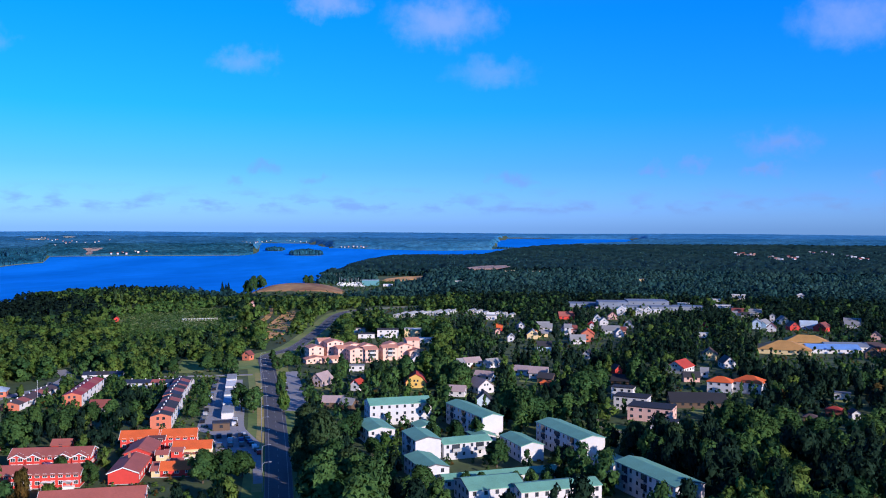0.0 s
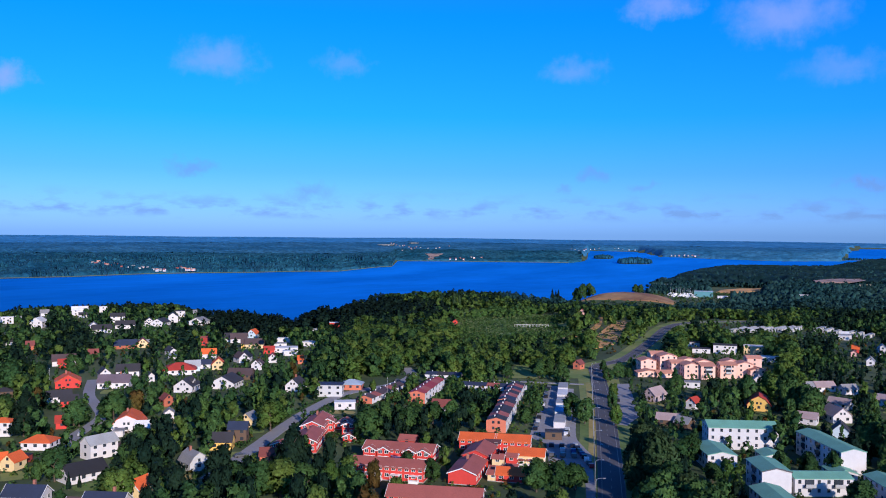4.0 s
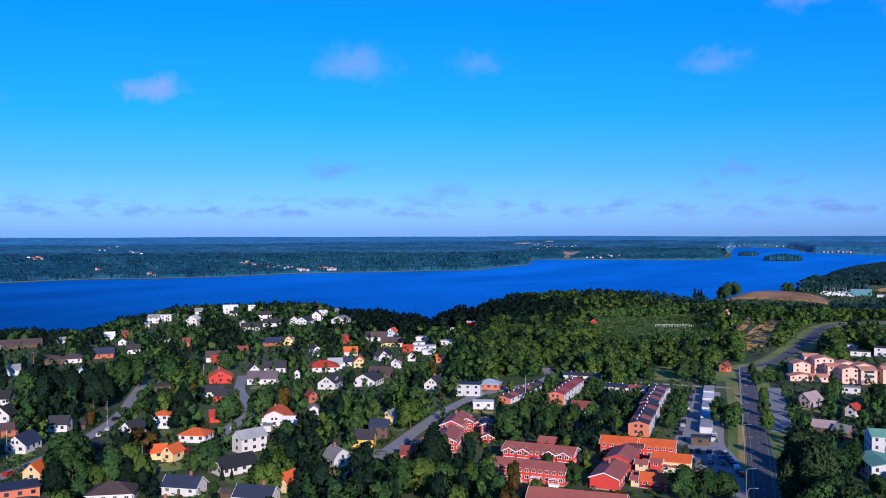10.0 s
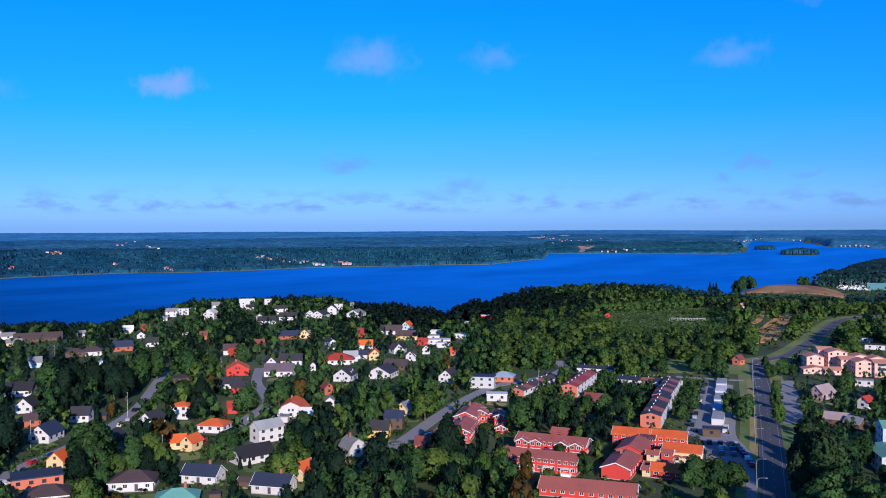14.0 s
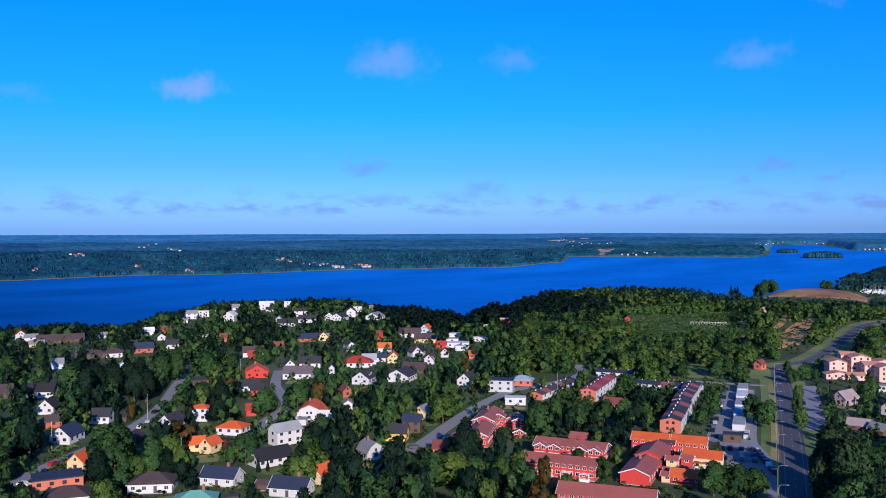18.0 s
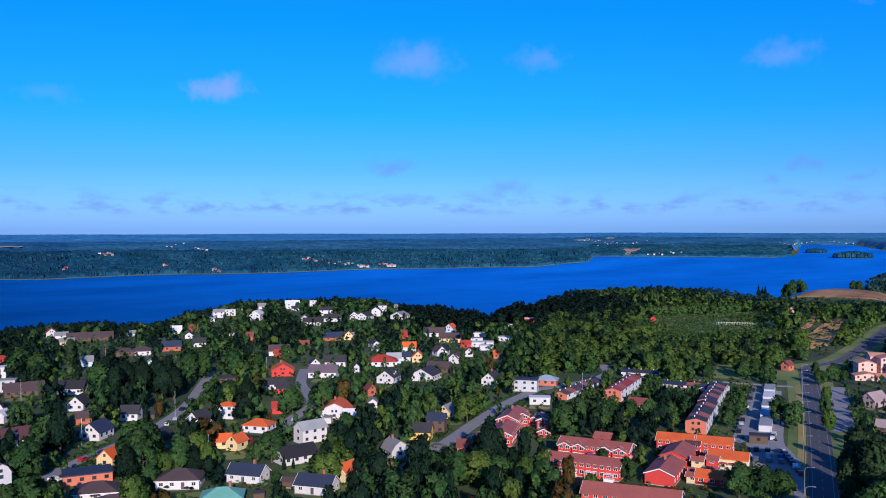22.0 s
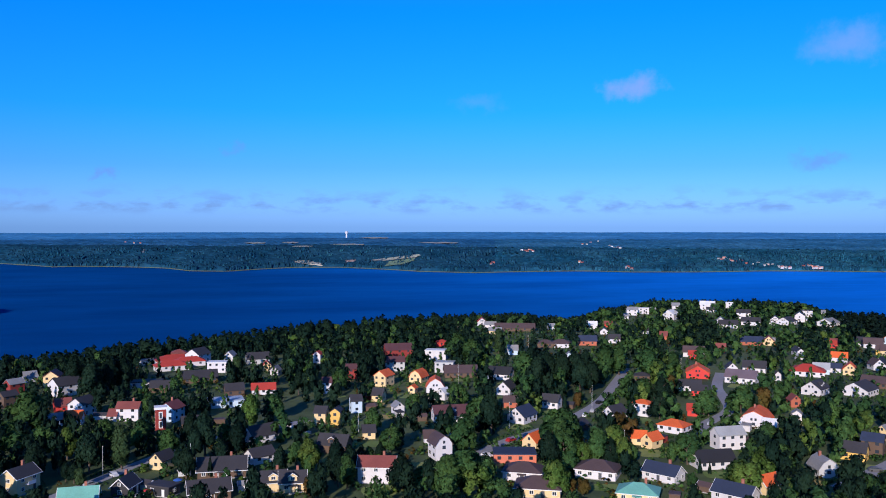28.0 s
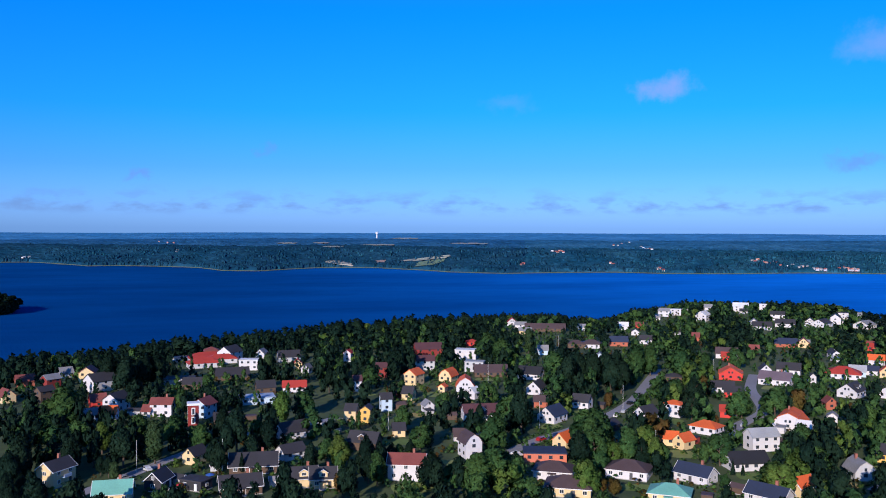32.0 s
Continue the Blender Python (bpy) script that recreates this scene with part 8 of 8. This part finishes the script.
far_field([(9.2, 2.86), (7.4, 2.78), (5.2, 2.82), (5.4, 2.92), (7.6, 2.98)], FIELD, "pale grass field beyond the woods")
v, f = [], []
_reeds = list(np.arange(25, 103, 0.4))
for a in _reeds:
    for e in (-5.0, 6.0):
        dd = lerp(FAR, a) + e
        v.append(seat(-math.sin(radians(a)) * dd, math.cos(radians(a)) * dd, LAKE_Z + 0.8 + (e > 0) * 1.2))
f = [(2 * i, 2 * i + 1, 2 * i + 3, 2 * i + 2) for i in range(len(_reeds) - 1)]
tagged(new("reed_belt", mesh("reed_belt", v, f, REED)), "pale reed belt along the far shore", "reeds", kind="structure")


def far_house(a, below, w, dep, h, wall, roof, turn, group):
    d = sight(a, below)
    x, y = -math.sin(radians(a)) * d, math.cos(radians(a)) * d
    k = reach(d) / d
    root = new("far_house")
    root.matrix_basis = pose(*seat(x, y, canopy_level(x, y) - 1), 0, 0, a + turn) @ Matrix.Scale(k, 4)
    tagged(root, f"small {TINTS[wall]} house across the lake with a {TILES[roof]} roof", "house", group)
    prof = [(-dep / 2, -2), (dep / 2, -2), (dep / 2, h), (0, h + dep * 0.4), (-dep / 2, h)]
    part("wall", extrude("wall", prof, -w / 2, w / 2, WALL[wall]), root)
    top = [(-dep / 2 - 0.6, h - 0.2), (0, h + dep * 0.42 + 0.2), (dep / 2 + 0.6, h - 0.2), (dep / 2 + 0.6, h - 0.6), (0, h + dep * 0.42 - 0.2), (-dep / 2 - 0.6, h - 0.6)]
    part("roof", extrude("roof", top, -w / 2 - 0.6, w / 2 + 0.6, ROOF[roof]), root)


_r = random.Random(11)
# bearings, degrees below level at either end, number, width
SHORE_HOUSES = (
    (55.73, 1.96, 54.01, 2.20, 12, "village on the far shore"), (53.65, 2.24, 51.28, 2.50, 9, "village on the far shore"), (50.73, 2.28, 49.63, 2.55, 10, "village on the far shore"),
    (61.60, 2.54, 60.99, 2.66, 3, "houses along the far shore"), (64.50, 2.31, 64.37, 2.34, 1, "houses along the far shore"), (62.51, 1.15, 61.78, 1.34, 6, "far settlement"),
    (64.48, 1.16, 63.10, 0.86, 4, "far settlement"), (68.27, 1.47, 67.34, 1.53, 4, "far settlement"), (37.57, 0.69, 35.28, 0.96, 12, "town on the far side"),
    (36.39, 1.06, 33.09, 0.85, 7, "town on the far side"), (33.45, 1.66, 30.92, 1.59, 7, "houses on the far shore"), (25.26, 1.01, 23.31, 0.91, 8, "houses round the bay"),
    (22.65, 0.91, 21.02, 0.98, 5, "houses round the bay"))
TOWN_HOUSES = (
    (18.96, 1.32, 16.96, 1.34, 8, "houses round the bay"), (70.27, 2.39, 70.05, 2.43, 2, "houses along the far shore"), (64.36, 2.31, 64.13, 2.35, 1, "houses along the far shore"),
    (61.37, 2.55, 61.14, 2.59, 1, "houses along the far shore"), (67.99, 1.51, 67.44, 1.52, 3, "far settlement"), (92.71, 1.50, 92.40, 1.51, 2, "far settlement"),
    (93.72, 0.97, 92.70, 0.97, 3, "far settlement"), (101.56, 1.81, 101.01, 1.85, 3, "houses along the far shore"), (-6.64, 1.56, -7.90, 1.61, 9, "far suburb"),
    (-8.63, 1.78, -9.54, 1.87, 5, "far suburb"), (-9.73, 1.69, -10.37, 1.82, 4, "far suburb"), (-10.69, 1.43, -12.38, 1.51, 5, "far suburb"),
    (-13.00, 1.67, -14.21, 1.75, 6, "far suburb"))
for a0, b0, a1, b1, n, name in SHORE_HOUSES + TOWN_HOUSES:
    for i in range(n):
        t = (i + _r.uniform(0.1, 0.9)) / n
        far_house(a0 + (a1 - a0) * t, b0 + (b1 - b0) * t + _r.uniform(-0.09, 0.09), _r.uniform(4.5, 8), _r.uniform(4.5, 6), _r.uniform(2.0, 4.0), _r.choice(("greywall", "white", "greywall", "pinkwall", "greywall", "mauvewall")), _r.choice(("redbrown", "grey", "white", "grey", "maroon", "salmonroof")), _r.uniform(-40, 40), name)
for a, d in ((79.78, 6500),):
    x, y = -math.sin(radians(a)) * d, math.cos(radians(a)) * d
    k = reach(d) / d
    root = new("water_tower")
    root.matrix_basis = pose(*seat(x, y, height(x, y)), 0, 0, a) @ Matrix.Scale(k, 4)
    tagged(root, "pale concrete water tower over the far woods", "water tower")
    part("shaft", tube([(0, 0, 0), (0, 0, 42)], 5, 5, WALL["white"], "shaft", 10), root)
    part("tank", tube([(0, 0, 40), (0, 0, 46), (0, 0, 56), (0, 0, 58)], 9, 12, WALL["white"], "tank", 14), root)
ISLE, FAR_ISLE = Heap(), Heap()
for a, d, wide, deep, h, n in ((21.1, 3420, 66, 40, 24, 330), (23.1, 4080, 42, 30, 20, 160), (104.1, 1225, 46, 52, 28, 460), (8.6, 4600, 120, 20, 12, 120)):
    x0, y0 = -math.sin(radians(a)) * d, math.cos(radians(a)) * d
    k = reach(d) / d
    v = [seat(x0, y0, LAKE_Z + 4)]
    for i in range(24):
        g = i * math.pi / 12
        for s, z in ((0.7, 3.0), (1.0, -0.6)):
            u, w = math.cos(g) * wide * s, math.sin(g) * deep * s
            v.append(seat(x0 + u * math.cos(radians(a)) - w * math.sin(radians(a)), y0 + u * math.sin(radians(a)) + w * math.cos(radians(a)), LAKE_Z + z))
    f = []
    for i in range(24):
        j = (i + 1) % 24
        f += [(0, 1 + 2 * i, 1 + 2 * j), (1 + 2 * i, 2 + 2 * i, 2 + 2 * j, 1 + 2 * j)]
    tagged(new("island", mesh("island", v, f, SOIL)), "small wooded island in the lake", "island", kind="structure")
    heap = ISLE if d < 2000 else FAR_ISLE
    for _ in range(n):
        g, s = _r.uniform(0, 6.3), math.sqrt(_r.random())
        u, w = math.cos(g) * wide * s, math.sin(g) * deep * s
        p = seat(x0 + u * math.cos(radians(a)) - w * math.sin(radians(a)), y0 + u * math.sin(radians(a)) + w * math.cos(radians(a)), LAKE_Z + 1)
        hh = h * (1.1 - 0.42 * s) * _r.uniform(0.75, 1.15) * k
        heap.add(LOW[_r.randrange(2)] if d < 2000 else SPECK[_r.randrange(5)], *p, hh * 0.9, hh, g)
ISLE.done("island_woods", NEEDLE, "dark trees covering the near island", "trees")
# the outer islands share the far shore's haze colour
FAR_ISLE.done("island_woods", HAZY_LEAF, "trees covering the islands, haze put into their colour", "trees")

# marina sheds and boats by the inlet
BOAT = extrude("hull", [(-1.2, 0.6), (0, 0), (1.2, 0.6), (1.3, 1.5), (-1.3, 1.5)], -4.5, 4.5, WHITE_TRIM)
boat = tagged(new("boat"), "white boat laid up at the marina", "boat", "boats at the marina")
part("hull", BOAT, boat), part("cabin", box_mesh(3.6, 1.7, 1.1, WHITE_TRIM, "cabin"), boat, pose(0.4, 0, 1.5))
part("mast", tube([(0.8, 0, 1.5), (0.8, 0, 11)], 0.09, 0.05, STEEL, "mast"), boat)
boat.matrix_basis = pose(*at(18.2, 1296), height(*at(18.2, 1296)) + 0.3, 0, 0, 20)
for i in range(46):
    if i < 30:
        x, y = at(17.35 + (i % 10) * 0.16 + _r.uniform(-0.09, 0.09), 1278 + (i // 10) * 24 + _r.uniform(-6, 6))
    else:
        x, y = at(18.8 + (i - 30) * 0.115 + _r.uniform(-0.04, 0.04), 1425 + _r.uniform(-15, 15))
    copy_thing(boat, pose(x, y, height(x, y) + 0.3, 0, 0, _r.uniform(0, 70)))
